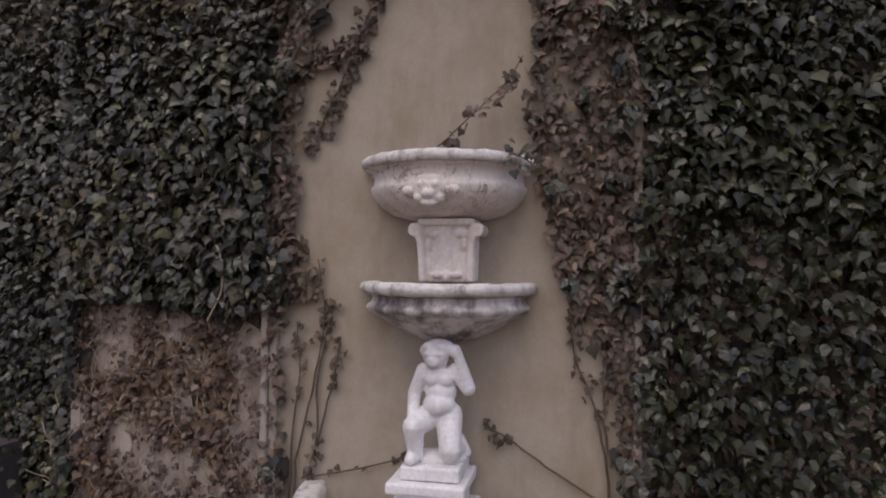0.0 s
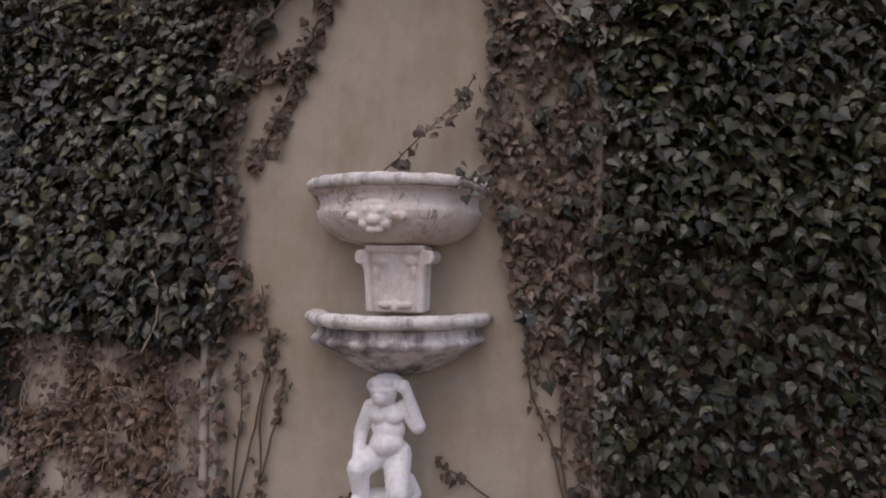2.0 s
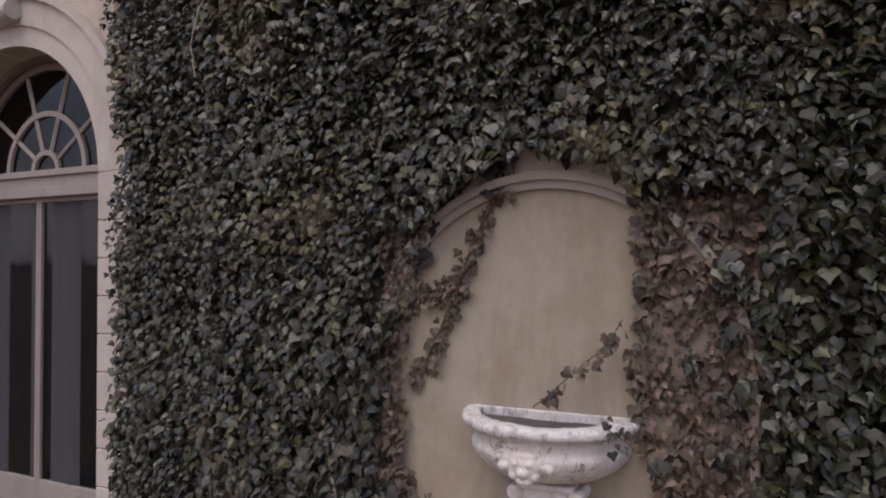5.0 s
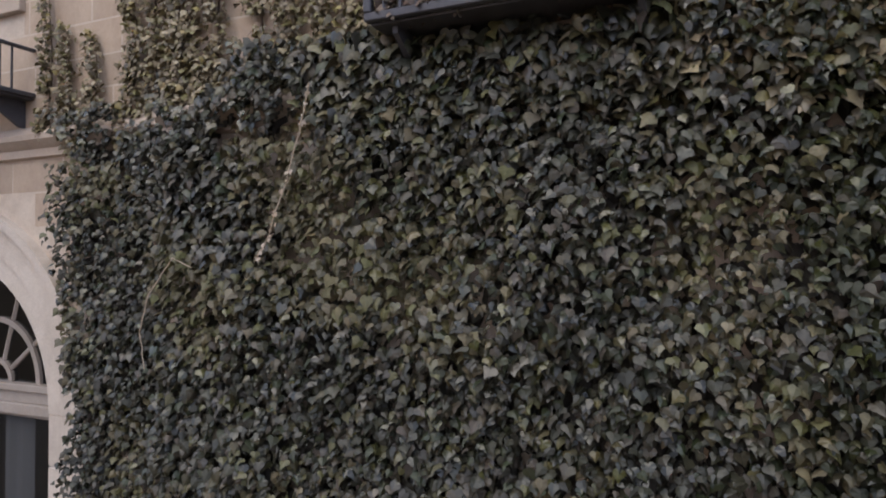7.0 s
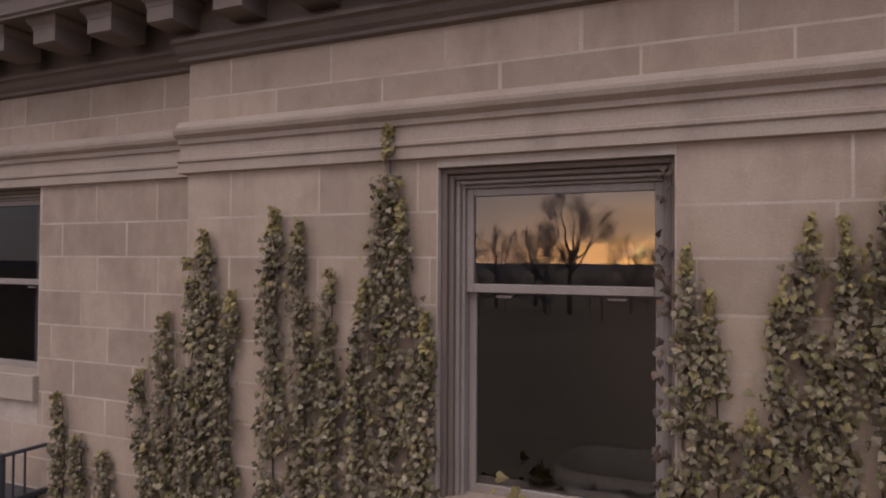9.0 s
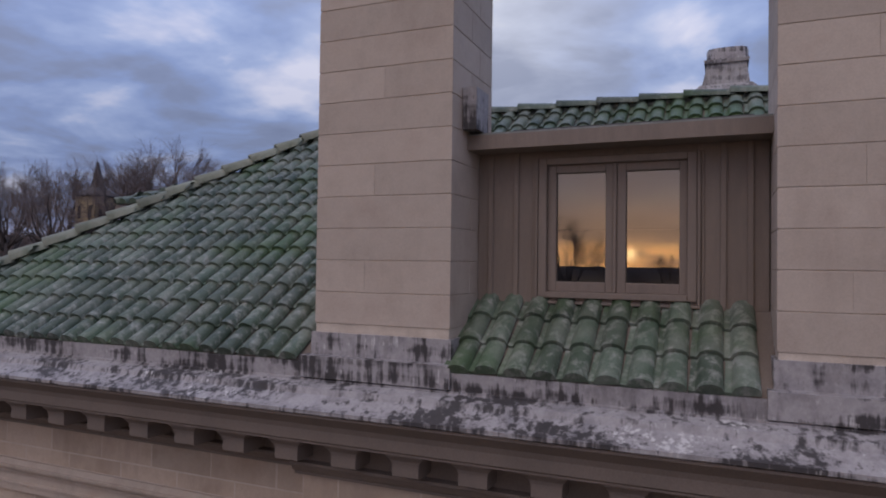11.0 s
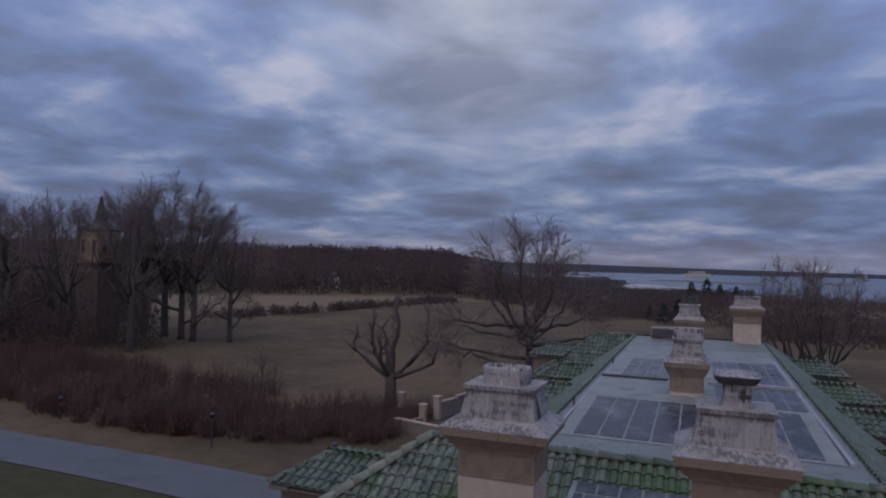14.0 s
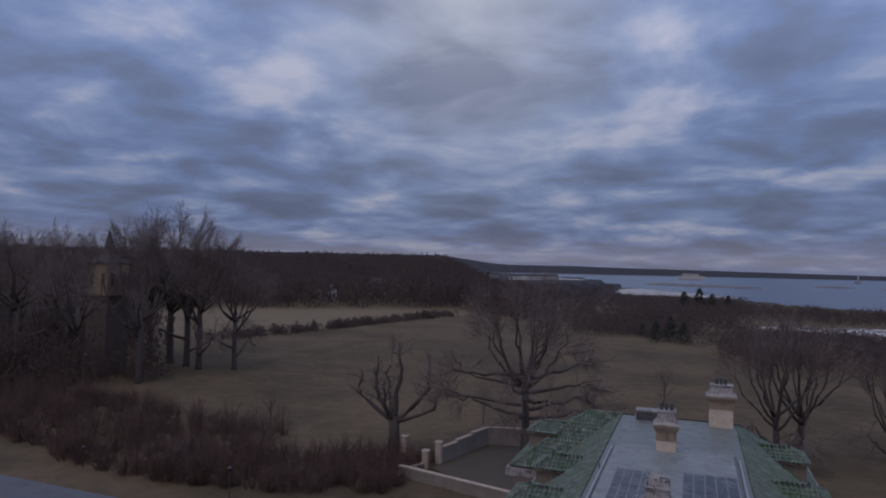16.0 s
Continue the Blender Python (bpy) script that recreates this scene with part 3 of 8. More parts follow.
def build_ground():
    s = Soup()
    radii = [0, 4, 8, 12, 17, 23, 30, 38, 48, 60, 75, 95, 120, 150, 190, 240, 300, 370, 450, 550, 600, 650, 700, 760, 820, 900, 980, 1060, 1150, 1300, 1450, 1700, 2000, 2300, 2600, 3000, 3200, 3500, 4000, 4900]
    seg = 240
    vs = [(0, 0, land(0, 0))]
    fs = []
    for r in radii[1:]:
        for k in range(seg):
            a = 2 * math.pi * k / seg
            x, y = r * math.sin(a), r * math.cos(a)
            vs.append((x, y, land(x, y)))
    for k in range(seg):
        fs.append((0, 1 + (k + 1) % seg, 1 + k))
    for i in range(len(radii) - 2):
        for k in range(seg):
            a, b = 1 + i * seg + k, 1 + i * seg + (k + 1) % seg
            fs.append((a, b, b + seg, a + seg))
    s.add(vs, fs)
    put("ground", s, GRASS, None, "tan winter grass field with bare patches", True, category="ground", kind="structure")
    sea = Soup()
    sea.add([(-2500, 420, -9), (4800, 420, -9), (4800, 4950, -9), (-2500, 4950, -9)], [(0, 1, 2, 3)])
    put("water", sea, SEA, None, "calm blue-grey sea beyond the fields", category="water", kind="structure")
    road = Soup()
    n = 60
    pts = []
    for i in range(n + 1):
        x = -150 + 140.5 * i / n
        y = 27.8 + 0.0011 * (x + 45) ** 2 * (1 if x < -45 else 0) - 0.0022 * max(0, x + 45) ** 2
        pts.append((x, y))
    vs = []
    for x, y in pts:
        for w, lift in ((-3.0, 0.02), (-2.8, 0.06), (2.8, 0.06), (3.0, 0.02)):
            vs.append((x, y + w, 0.04 + lift + land(x, y + w)))
    road.add(vs, [(4 * i + k, 4 * i + k + 1, 4 * i + k + 5, 4 * i + k + 4) for i in range(n) for k in range(3)])
    put("road", road, ASPHALT, None, "grey asphalt drive across the lawn", category="road", kind="structure")
    beach = Soup()
    for cx, cy, rx, ry in ((-62, 900, 34, 130), (-25, 860, 40, 95), (15, 815, 30, 40), (-420, 1800, 90, 90), (-300, 1620, 60, 60), (62, 290, 22, 9), (40, 300, 14, 7), (75, 305, 16, 12)):
        vs = [(cx, cy, max(-8.6, land(cx, cy)) + 0.9)]
        for f in (0.4, 0.75, 1.0):
            for a in [2 * math.pi * k / 24 for k in range(24)]:
                g = f * (1 + 0.3 * noise.noise(Vector((cx, 2 * math.cos(a), 2 * math.sin(a)))))
                x, y = cx + rx * g * math.cos(a), cy + ry * g * math.sin(a)
                vs.append((x, y, max(-8.6, land(x, y)) + (0.7 if f < 1 else 0.1)))
        beach.add(vs, [(0, 1 + k, 1 + (k + 1) % 24) for k in range(24)] + [(1 + 24 * r + k, 25 + 24 * r + k, 25 + 24 * r + (k + 1) % 24, 1 + 24 * r + (k + 1) % 24) for r in range(2) for k in range(24)])
    put("beach", beach, SAND, None, "pale sand beach along the shore", category="beach", kind="structure")
    for cx, cy, rx, ry in ((-40, 1380, 60, 60), (25, 1330, 60, 50), (85, 1280, 30, 20), (262, 1520, 42, 22), (380, 1400, 70, 26)):
        isle = Soup()
        k = 20
        vs = [(cx, cy, -5.5)]
        for ring, (f, z) in enumerate(((0.6, -6.5), (1, -9.3))):
            vs += [(cx + rx * f * math.cos(a), cy + ry * f * math.sin(a), z + noise.noise(Vector((cx + 9 * math.cos(a), ring, a))) * 1.2) for a in [2 * math.pi * i / k for i in range(k)]]
        isle.add(vs, [(0, 1 + i, 1 + (i + 1) % k) for i in range(k)] + [(1 + i, 1 + k + i, 1 + k + (i + 1) % k, 1 + (i + 1) % k) for i in range(k)])
        put("island", isle, ROCK, None, "low dark rocky islet in the sea", category="island", group="islets")


build_ground()

# ---- house: walls and masonry ----
BAY_X = -2.33          # corner where the centre bay steps forward
BAY_R = 2.85
WING_Y = 0.16
XL, XR = -8.3, 8.7
YB = 34.45
MID_X = -6.13         # west wall of the recessed middle part
WEST = ((XL, 0.62, 8.05), (MID_X, 8.05, 26.75), (XL, 26.75, YB))   # its face, by stretches of y


def wall_with_holes(name, x0, x1, y0, y1, z0, z1, holes, material, label):
    """A thick wall along x, with rectangular openings right through it."""
    s = Soup()
    xs = sorted({x0, x1, *[h[0] for h in holes], *[h[1] for h in holes]})
    for a, b in zip(xs, xs[1:]):
        cuts = sorted((h[2], h[3]) for h in holes if h[0] <= a + 1e-6 and h[1] >= b - 1e-6)
        z = z0
        for c0, c1 in cuts:
            if c0 > z:
                s.box(a, b, y0, y1, z, c0)
            z = c1
        if z < z1:
            s.box(a, b, y0, y1, z, z1)
    return put(name, s, material, None, label, category="wall", kind="structure")


WIN = (-0.47, 0.80, 6.68, 8.70)
LWIN = (-5.65, -4.06, 7.09, 8.78)
RWIN = (4.46, 6.05, 7.09, 8.78)
DOOR_X, DOOR_Z, DOOR_R = -4.86, 3.92, 1.16
DOOR = (DOOR_X - DOOR_R, DOOR_X + DOOR_R, 0.83, DOOR_Z)
wall_bay = wall_with_holes("wall_bay", BAY_X, BAY_R, 0.002, 0.45, 0, 9.5, [WIN], MORTAR, "pale mortar core of the ashlar bay wall")
wall_left = wall_with_holes("wall_left", XL, BAY_X, WING_Y + 0.002, 0.62, 0, 9.5, [LWIN, (DOOR[0], DOOR[1], 0.83, DOOR_Z + DOOR_R)], MORTAR, "pale mortar core of the ashlar wing wall")
wall_right = wall_with_holes("wall_right", BAY_R, XR, WING_Y + 0.012, 0.62, 0, 9.5, [RWIN], MORTAR, "pale mortar core of the ashlar wing wall")
for nm, a, b, c, d in (*[("wall_west", x, x + 0.4, c, d) for x, c, d in WEST], ("wall_return", XL + 0.4, MID_X, 7.65, 8.05), ("wall_return", XL + 0.4, MID_X, 26.75, 27.15),
                       ("wall_east", XR - 0.4, XR, 0.62, YB), ("wall_north", XL + 0.4, XR - 0.4, YB - 0.4, YB)):
    s = Soup()
    s.box(a, b, c, d, 0, 10.2)
    put(nm, s, STONE_TRIM, None, "pale limestone side wall of the house", category="wall", kind="structure")
# spandrel round the arched door
s = Soup()
n = 20
for i in range(n):
    a0, a1 = math.pi * i / n, math.pi * (i + 1) / n
    p = [(DOOR_X + DOOR_R * math.cos(a), DOOR_Z + DOOR_R * math.sin(a)) for a in (a0, a1)]
    top = DOOR_Z + DOOR_R + 0.001
    vs = [(x, y, z) for y in (WING_Y + 0.012, 0.62) for x, z in (p[0], p[1], (p[1][0], top), (p[0][0], top))]
    s.add(vs, [(0, 1, 2, 3), (7, 6, 5, 4), (0, 4, 5, 1), (3, 2, 6, 7)])
put("wall_spandrel", s, STONE_TRIM, None, "pale limestone over the arched door", category="wall", kind="structure")


def stone_block(w, h, d=0.0065, mat=None):
    """One ashlar face with chamfered edges, its back at y 0, front towards -y."""
    mat = mat or STONE
    key = (round(w, 2), round(h, 2), mat.name)
    if key not in stone_block.made:
        e = 0.002
        s = Soup()
        back = [(0, 0, 0), (w, 0, 0), (w, 0, h), (0, 0, h)]
        side = [(x, -d + e, z) for x, _, z in back]
        front = [(e, -d, e), (w - e, -d, e), (w - e, -d, h - e), (e, -d, h - e)]
        s.add(back + side + front, [(i, (i + 1) % 4, 4 + (i + 1) % 4, 4 + i) for i in range(4)] + [(4 + i, 4 + (i + 1) % 4, 8 + (i + 1) % 4, 8 + i) for i in range(4)] + [(8, 9, 10, 11)])
        stone_block.made[key] = s.mesh("stone_block", mat)
    return stone_block.made[key]


stone_block.made = {}


def lay(parent, x, y, z, w, h, turn=0, mat=None):
    ob = new("stone_block", stone_block(w, h, mat=mat))
    ob.parent = parent
    ob.location = (x - parent.location.x, y - parent.location.y, z - parent.location.z)
    ob.rotation_euler = (0, 0, turn)
    return ob


def courses(parent, x0, x1, y, levels, holes, length=0.72, joint=0.011, start=0):
    """Rows of blocks with broken joints between the given heights, left out where an opening is."""
    rng = random.Random(int(x0 * 100) + 7)
    for row, (z0, z1) in enumerate(zip(levels, levels[1:])):
        x = x0
        first = True
        while x < x1 - 0.02:
            w = length * (0.5 if first and (row + start) % 2 else 1) * rng.uniform(0.93, 1.07)
            first = False
            w = min(w, x1 - x)
            if x1 - (x + w) < 0.18:
                w = x1 - x
            spans = [(x, x + w)]
            for a, b, c, d in holes:
                if c < z1 - 0.02 and d > z0 + 0.02:
                    spans = [q for p, r in spans for q in ((p, min(r, a)), (max(p, b), r)) if q[1] - q[0] > 0.04]
            for p, r in spans:
                lay(parent, p + joint / 2, y + 0.008, z0 + joint / 2, r - p - joint, z1 - z0 - joint)
            x += w


# ---- string courses and cornice ----
def moulding(name, profile, runs, material, label):
    """A profile of (outwards, z) along runs of (x0, x1, wall y)."""
    s = Soup()
    for x0, x1, y in runs:
        s.prism([(y - o, z) for o, z in profile] + [(y + 0.1, profile[-1][1]), (y + 0.1, profile[0][1])], x0, x1)
    return put(name, s, material, None, label, category="moulding", kind="structure")


RUNS = [(XL, BAY_X - 0.003, WING_Y), (BAY_X - 0.06, BAY_R + 0.06, 0.0), (BAY_R + 0.063, XR, WING_Y)]
moulding("trim_string_upper", [(0.012, 8.75), (0.035, 8.755), (0.035, 8.82), (0.05, 8.83), (0.05, 8.85), (0.018, 8.86), (0.018, 8.945), (0.04, 8.95), (0.045, 8.98), (0.08, 9.005), (0.09, 9.03), (0.09, 9.05), (0.065, 9.055), (0.03, 9.10)],
         RUNS, STONE_TRIM, "moulded limestone string course over the windows")
moulding("trim_string_lower", [(0.012, 5.86), (0.035, 5.87), (0.035, 5.93), (0.06, 5.95), (0.10, 5.99), (0.10, 6.03), (0.03, 6.10)],
         RUNS, STONE_TRIM, "moulded limestone string course between the storeys")
moulding("trim_bed", [(0.012, 9.50), (0.04, 9.51), (0.04, 9.535), (0.07, 9.56), (0.09, 9.60), (0.12, 9.615), (0.12, 9.64), (0.05, 9.65), (0.05, 9.89)],
         RUNS, CORNICE, "brown painted bed moulding under the cornice")
s = Soup()
s.prism([(0.3, 9.885), (-0.36, 9.885), (-0.36, 9.90), (-0.375, 9.915), (-0.375, 10.00), (-0.39, 10.045), (-0.43, 10.09), (-0.46, 10.12), (-0.46, 10.14), (0.3, 10.14)], XL - 0.5, XR + 0.5)
put("trim_cornice", s, CORNICE, None, "brown painted projecting cornice", category="cornice", kind="structure")
s = Soup()
s.prism([(0.0, 9.695), (-0.26, 9.695), (-0.285, 9.705), (-0.285, 9.80), (0.0, 9.80)], -0.113, 0.113)
s.add([(x, y, z) for z, w, f in ((9.80, 0.118, 0.288), (9.825, 0.122, 0.292), (9.86, 0.155, 0.315), (9.885, 0.155, 0.318)) for x, y in ((-w, 0.0), (-w, -f), (w, -f), (w, 0.0))],
      [(4 * k + i, 4 * k + (i + 1) % 4, 4 * k + 4 + (i + 1) % 4, 4 * k + 4 + i) for k in range(3) for i in range(4)] + [(3, 2, 1, 0), (12, 13, 14, 15)])
modillion_mesh = tidy(s.mesh("modillion", CORNICE))
cornice_brackets = empty("cornice_brackets", (0, 0, 9.7), "row of brown painted brackets below the cornice", "bracket", kind="structure")
for i in range(-16, 16):
    x = 0.456 + 0.5525 * i
    if XL - 0.3 < x < XR + 0.3:
        ob = new("modillion", modillion_mesh)
        ob.parent = cornice_brackets
        ob.location = (x, 0, -9.7)
s = Soup()
s.prism([(0.3, 10.145), (-0.47, 10.145), (-0.485, 10.155), (-0.485, 10.185), (-0.44, 10.20), (-0.30, 10.27), (-0.28, 10.32), (-0.15, 10.35), (-0.15, 10.365), (-0.13, 10.37), (-0.135, 10.505), (0.3, 10.505)], XL - 0.52, XR + 0.52)
gutter = put("gutter", s, LEAD, None, "stained pale lead gutter along the eaves", category="gutter", kind="structure")
s = Soup()
s.box(XL - 0.1, XR + 0.1, 0.3, 1.0, 9.5, 10.44)
put("wall_plate", s, STONE_TRIM, None, "limestone wall head behind the gutter", category="wall", kind="structure")
for a, b, c, d in ((XL - 0.52, XL + 0.3, 0.31, 8.57), (XL + 0.31, MID_X - 0.53, 7.75, 8.56), (MID_X - 0.52, MID_X + 0.3, 7.76, 27.0), (XL - 0.52, MID_X - 0.53, 26.23, 27.05), (XL - 0.52, XL + 0.3, 27.06, YB + 0.5), (XR - 0.3, XR + 0.52, 0.31, YB + 0.5)):
    s = Soup()
    s.box(a, b, c, d, 9.93, 10.43)
    put("trim_cornice_side", s, LEAD, None, "stained lead gutter along the side eaves", category="cornice", kind="structure")

# ---- roof ----
PITCH = 0.70
EAVE_Z = 10.50
FRONT_Y = -0.12
EL, ER, ML = -8.62, 9.02, -6.45   # side eaves; the middle part's west eave
RISE = 4.25                    # plan depth of the slopes
TOP_Z = EAVE_Z + PITCH * RISE
EB = YB + 0.45
WS = EB - 2 * RISE             # south eave of the rear wing
FN = FRONT_Y + 2 * RISE        # north eave of the front block
COS, SIN = 1 / math.sqrt(1 + PITCH * PITCH), PITCH / math.sqrt(1 + PITCH * PITCH)
TW, TL, STEP = 0.225, 0.37, 0.33
TILE_OUTLINE = [(0.0, 0.008), (0.038, 0.004), (0.048, 0.011), (0.064, 0.046), (0.095, 0.068), (0.138, 0.077), (0.182, 0.068), (0.213, 0.046), (0.225, 0.008)]


def tile_soup():
    """One barrel tile: u along the eave, v up the slope, w out of it."""
    s = Soup()
    n = len(TILE_OUTLINE)
    low = [(u, 0.0, w + 0.028) for u, w in TILE_OUTLINE]
    base = [(u, 0.0, 0.004 if u < 0.05 else w + 0.012) for u, w in TILE_OUTLINE]
    high = [(0.0085 + u * 0.925, TL, w * 0.86) for u, w in TILE_OUTLINE]
    s.add(low + high + base + low + base, [(i, i + 1, n + i + 1, n + i) for i in range(n - 1)] + [(2 * n + i, 2 * n + i + 1, 3 * n + i + 1, 3 * n + i) for i in range(n - 1)] + [tuple(4 * n + i for i in range(2, n))])
    return s


TILE_ONE = tile_soup()


def plane_matrix(origin, u, v):
    u, v = Vector(u).normalized(), Vector(v).normalized()
    w = u.cross(v)
    m = Matrix((u, v, w)).transposed().to_4x4()
    m.translation = origin
    return m


def inside(poly, x, y):
    hit = False
    for (ax, ay), (bx, by) in zip(poly, poly[1:] + poly[:1]):
        if (ay > y) != (by > y) and x < (bx - ax) * (y - ay) / (by - ay) + ax:
            hit = not hit
    return hit


def tile_spots(poly, rng):
    """Places (u, v) of the tiles on a slope's outline."""
    us = [p[0] for p in poly]
    vs = [p[1] for p in poly]
    v = min(vs)
    while v < max(vs) - 0.1:
        u = math.floor(min(us) / TW) * TW
        while u < max(us):
            if inside(poly, u + TW / 2, v + 0.12):
                yield u + rng.uniform(-0.006, 0.006), v + rng.uniform(-0.012, 0.012)
            u += TW
        v += STEP


def tiles_joined(soup, origin, u, v, poly, seed=1):
    m = plane_matrix(origin, u, v)
    rng = random.Random(seed)
    for a, b in tile_spots(poly, rng):
        soup.add([tuple(m @ Vector((x + a, y + b, z))) for x, y, z in TILE_ONE.v], TILE_ONE.f)


def cap_row(parent, p, q, radius=0.13, step=0.42, joined=None):
    """Half-round cap tiles from p up to q."""
    p, q = Vector(p), Vector(q)
    d = (q - p).normalized()
    side = d.cross(Vector((0, 0, 1))).normalized()
    up = side.cross(d)
    n = int((q - p).length / step)
    shape = Soup()
    k = 6
    vs = []
    for v, r, lift in ((0, radius, 0.03), (0, radius - 0.02, 0.03), (step * 1.1, radius * 0.84, 0.0)):
        vs += [(r * math.cos(math.pi * i / k), v, r * 0.9 * math.sin(math.pi * i / k) + lift) for i in range(k + 1)]
    e = k + 1
    shape.add(vs, [(i, i + 1, 2 * e + i + 1, 2 * e + i) for i in range(k)] + [(i + 1, i, e + i, e + i + 1) for i in range(k)])
    m = Matrix((side, d, up)).transposed().to_4x4()
    if joined is None:
        me = tidy(shape.mesh("cap_tile", TILE_CAP, True))
    for i in range(n + 1):
        m.translation = p + d * step * i
        if joined is None:
            ob = new("cap_tile", me)
            ob.parent = parent
            ob.matrix_basis = Matrix.Translation(-parent.location) @ m
        else:
            joined.add([tuple(m @ Vector(x)) for x in shape.v], shape.f)


roof = empty("roof", (0, 0, 0), "hipped roof of mossy green glazed barrel tiles", "roof", kind="structure")
s = Soup()
A = [(EL, FRONT_Y, EAVE_Z), (ER, FRONT_Y, EAVE_Z), (ER, EB, EAVE_Z), (EL, EB, EAVE_Z)]
B = [(EL + RISE, FRONT_Y + RISE, TOP_Z), (ER - RISE, FRONT_Y + RISE, TOP_Z), (ER - RISE, EB - RISE, TOP_Z), (EL + RISE, EB - RISE, TOP_Z)]
MT = ML + RISE                  # west edge of the deck
s.add(A + B, [(0, 1, 5, 4), (1, 2, 6, 5), (2, 3, 7, 6)])
s.add([(EL, FN, EAVE_Z), (ML, FN, EAVE_Z), (MT, FN - RISE, TOP_Z), (MT, WS + RISE, TOP_Z), (ML, WS, EAVE_Z), (EL, WS, EAVE_Z)] + A + B,
      [(6, 10, 0), (0, 10, 2, 1), (1, 2, 3, 4), (5, 4, 3, 13), (5, 13, 9)])
put("roof_sheathing", s, CORNICE, roof, "dark boards under the tiles", fix=False)
FRONT_V = (0, COS, SIN)
HL = RISE / COS


def front_poly(x0, x1, y0=0.0, y1=RISE):
    """Part of the front slope, cut by its hips, in (u, v) from the left eave corner."""
    pts = []
    for x, y in ((x0, y0), (x1, y0), (x1, y1), (x0, y1)):
        lo, hi = EL + y, ER - y
        pts.append((min(max(x, lo), hi) - EL, y / COS))
    return pts


O_FRONT = (EL, FRONT_Y, EAVE_Z)
near_tile = TILE_ONE.mesh("roof_tile", TILE, True)
m_front = plane_matrix(O_FRONT, (1, 0, 0), FRONT_V)
NEAR = [front_poly(EL, -2.23), front_poly(-0.94, 1.36, 0, 0.75)]
FAR = [front_poly(-0.94, 1.36, 3.45, RISE), front_poly(2.55, ER), front_poly(-2.23, -0.94, 1.1, RISE), front_poly(1.36, 2.55, 1.1, RISE)]
far_tiles = Soup()
for k, poly in enumerate(FAR):
    tiles_joined(far_tiles, O_FRONT, (1, 0, 0), FRONT_V, poly, 20 + k)
side_len = EB - FRONT_Y
WEST_V, NORTH_V = (COS, 0, SIN), (0, -COS, SIN)
hip = [(0, 0), (2 * RISE, 0), (RISE, HL)]
notch = ML - EL
tiles_joined(far_tiles, (EL, FN, EAVE_Z), (0, -1, 0), WEST_V, hip, 31)
tiles_joined(far_tiles, (EL, EB, EAVE_Z), (0, -1, 0), WEST_V, hip, 34)
tiles_joined(far_tiles, (ML, WS, EAVE_Z), (0, -1, 0), WEST_V, [(0, 0), (WS - FN, 0), (WS - FN + RISE, HL), (-RISE, HL)], 33)
tiles_joined(far_tiles, (EL, WS, EAVE_Z), (1, 0, 0), FRONT_V, [(0, 0), (notch, 0), (notch + RISE, HL), (RISE, HL)], 35)
tiles_joined(far_tiles, (ML, FN, EAVE_Z), (-1, 0, 0), NORTH_V, [(0, 0), (notch, 0), (notch - RISE, HL), (-RISE, HL)], 36)
tiles_joined(far_tiles, (ER, EB, EAVE_Z), (-1, 0, 0), NORTH_V, [(0, 0), (ER - EL, 0), (ER - EL - RISE, HL), (RISE, HL)], 37)
tiles_joined(far_tiles, (ER, FRONT_Y, EAVE_Z), (0, 1, 0), (-COS, 0, SIN), [(0, 0), (side_len, 0), (side_len - RISE, HL), (RISE, HL)], 32)
put("roof_tiles", far_tiles, TILE_FAR, roof, "mossy green barrel tiles", True, fix=False, kind="stuff")
caps_far = Soup()
cap_row(None, A[1], B[1], joined=caps_far)
cap_row(None, A[2], B[2], joined=caps_far)
cap_row(None, A[3], B[3], joined=caps_far)
cap_row(None, (EL, FN, EAVE_Z), B[0], joined=caps_far)
cap_row(None, (EL, WS, EAVE_Z), B[3], joined=caps_far)
cap_row(None, (B[3][0], B[3][1], TOP_Z + 0.03), (MT, B[3][1], TOP_Z + 0.03), 0.12, 0.55, joined=caps_far)
cap_row(None, (B[0][0], B[0][1], TOP_Z + 0.03), (B[1][0], B[1][1], TOP_Z + 0.03), 0.12, 0.55, joined=caps_far)
put("cap_tiles", caps_far, TILE_FAR, roof, "pale green half-round cap tiles", True, kind="stuff")

# dark lead valley down the east slope
s = Soup()
vs = []
for f in (0, 1):
    x, y = 4.72 + 2.4 * f, B[2][1] - 0.1 - 2.9 * f
    vs += [(x + dx, y + dy, EAVE_Z + PITCH * (ER - x - dx) + lift) for dx, dy, lift in ((-0.07, -0.05, 0.10), (0.0, 0.0, 0.13), (0.07, 0.05, 0.10))]
s.add(vs, [(0, 1, 4, 3), (1, 2, 5, 4)])
put("valley_flashing", s, IRON, roof, "dark lead valley strip", fix=False)
# flat deck with a low panelled roof on it
s = Soup()
s.box(MT - 0.05, ER - RISE + 0.05, FRONT_Y + RISE - 0.02, EB - RISE + 0.05, TOP_Z - 0.25, TOP_Z + 0.04)
put("roof_deck", s, DECK_GREEN, roof, "greenish weathered metal roof deck")
PX0, PX1, PY0, PY1 = -1.75, 4.35, 5.6, 22.0
PZ0, PZ1, PIN, PINX = TOP_Z + 0.05, TOP_Z + 0.50, 3.0, 0.25
skylight = empty("panel_roof", (1.3, 16, PZ0), "low roof of dark panels with pale metal ribs", "roof", kind="structure")
s = Soup()
mid = (PX0 + PX1) / 2
low = [(PX0, PY0, PZ0), (PX1, PY0, PZ0), (PX1, PY1, PZ0), (PX0, PY1, PZ0)]
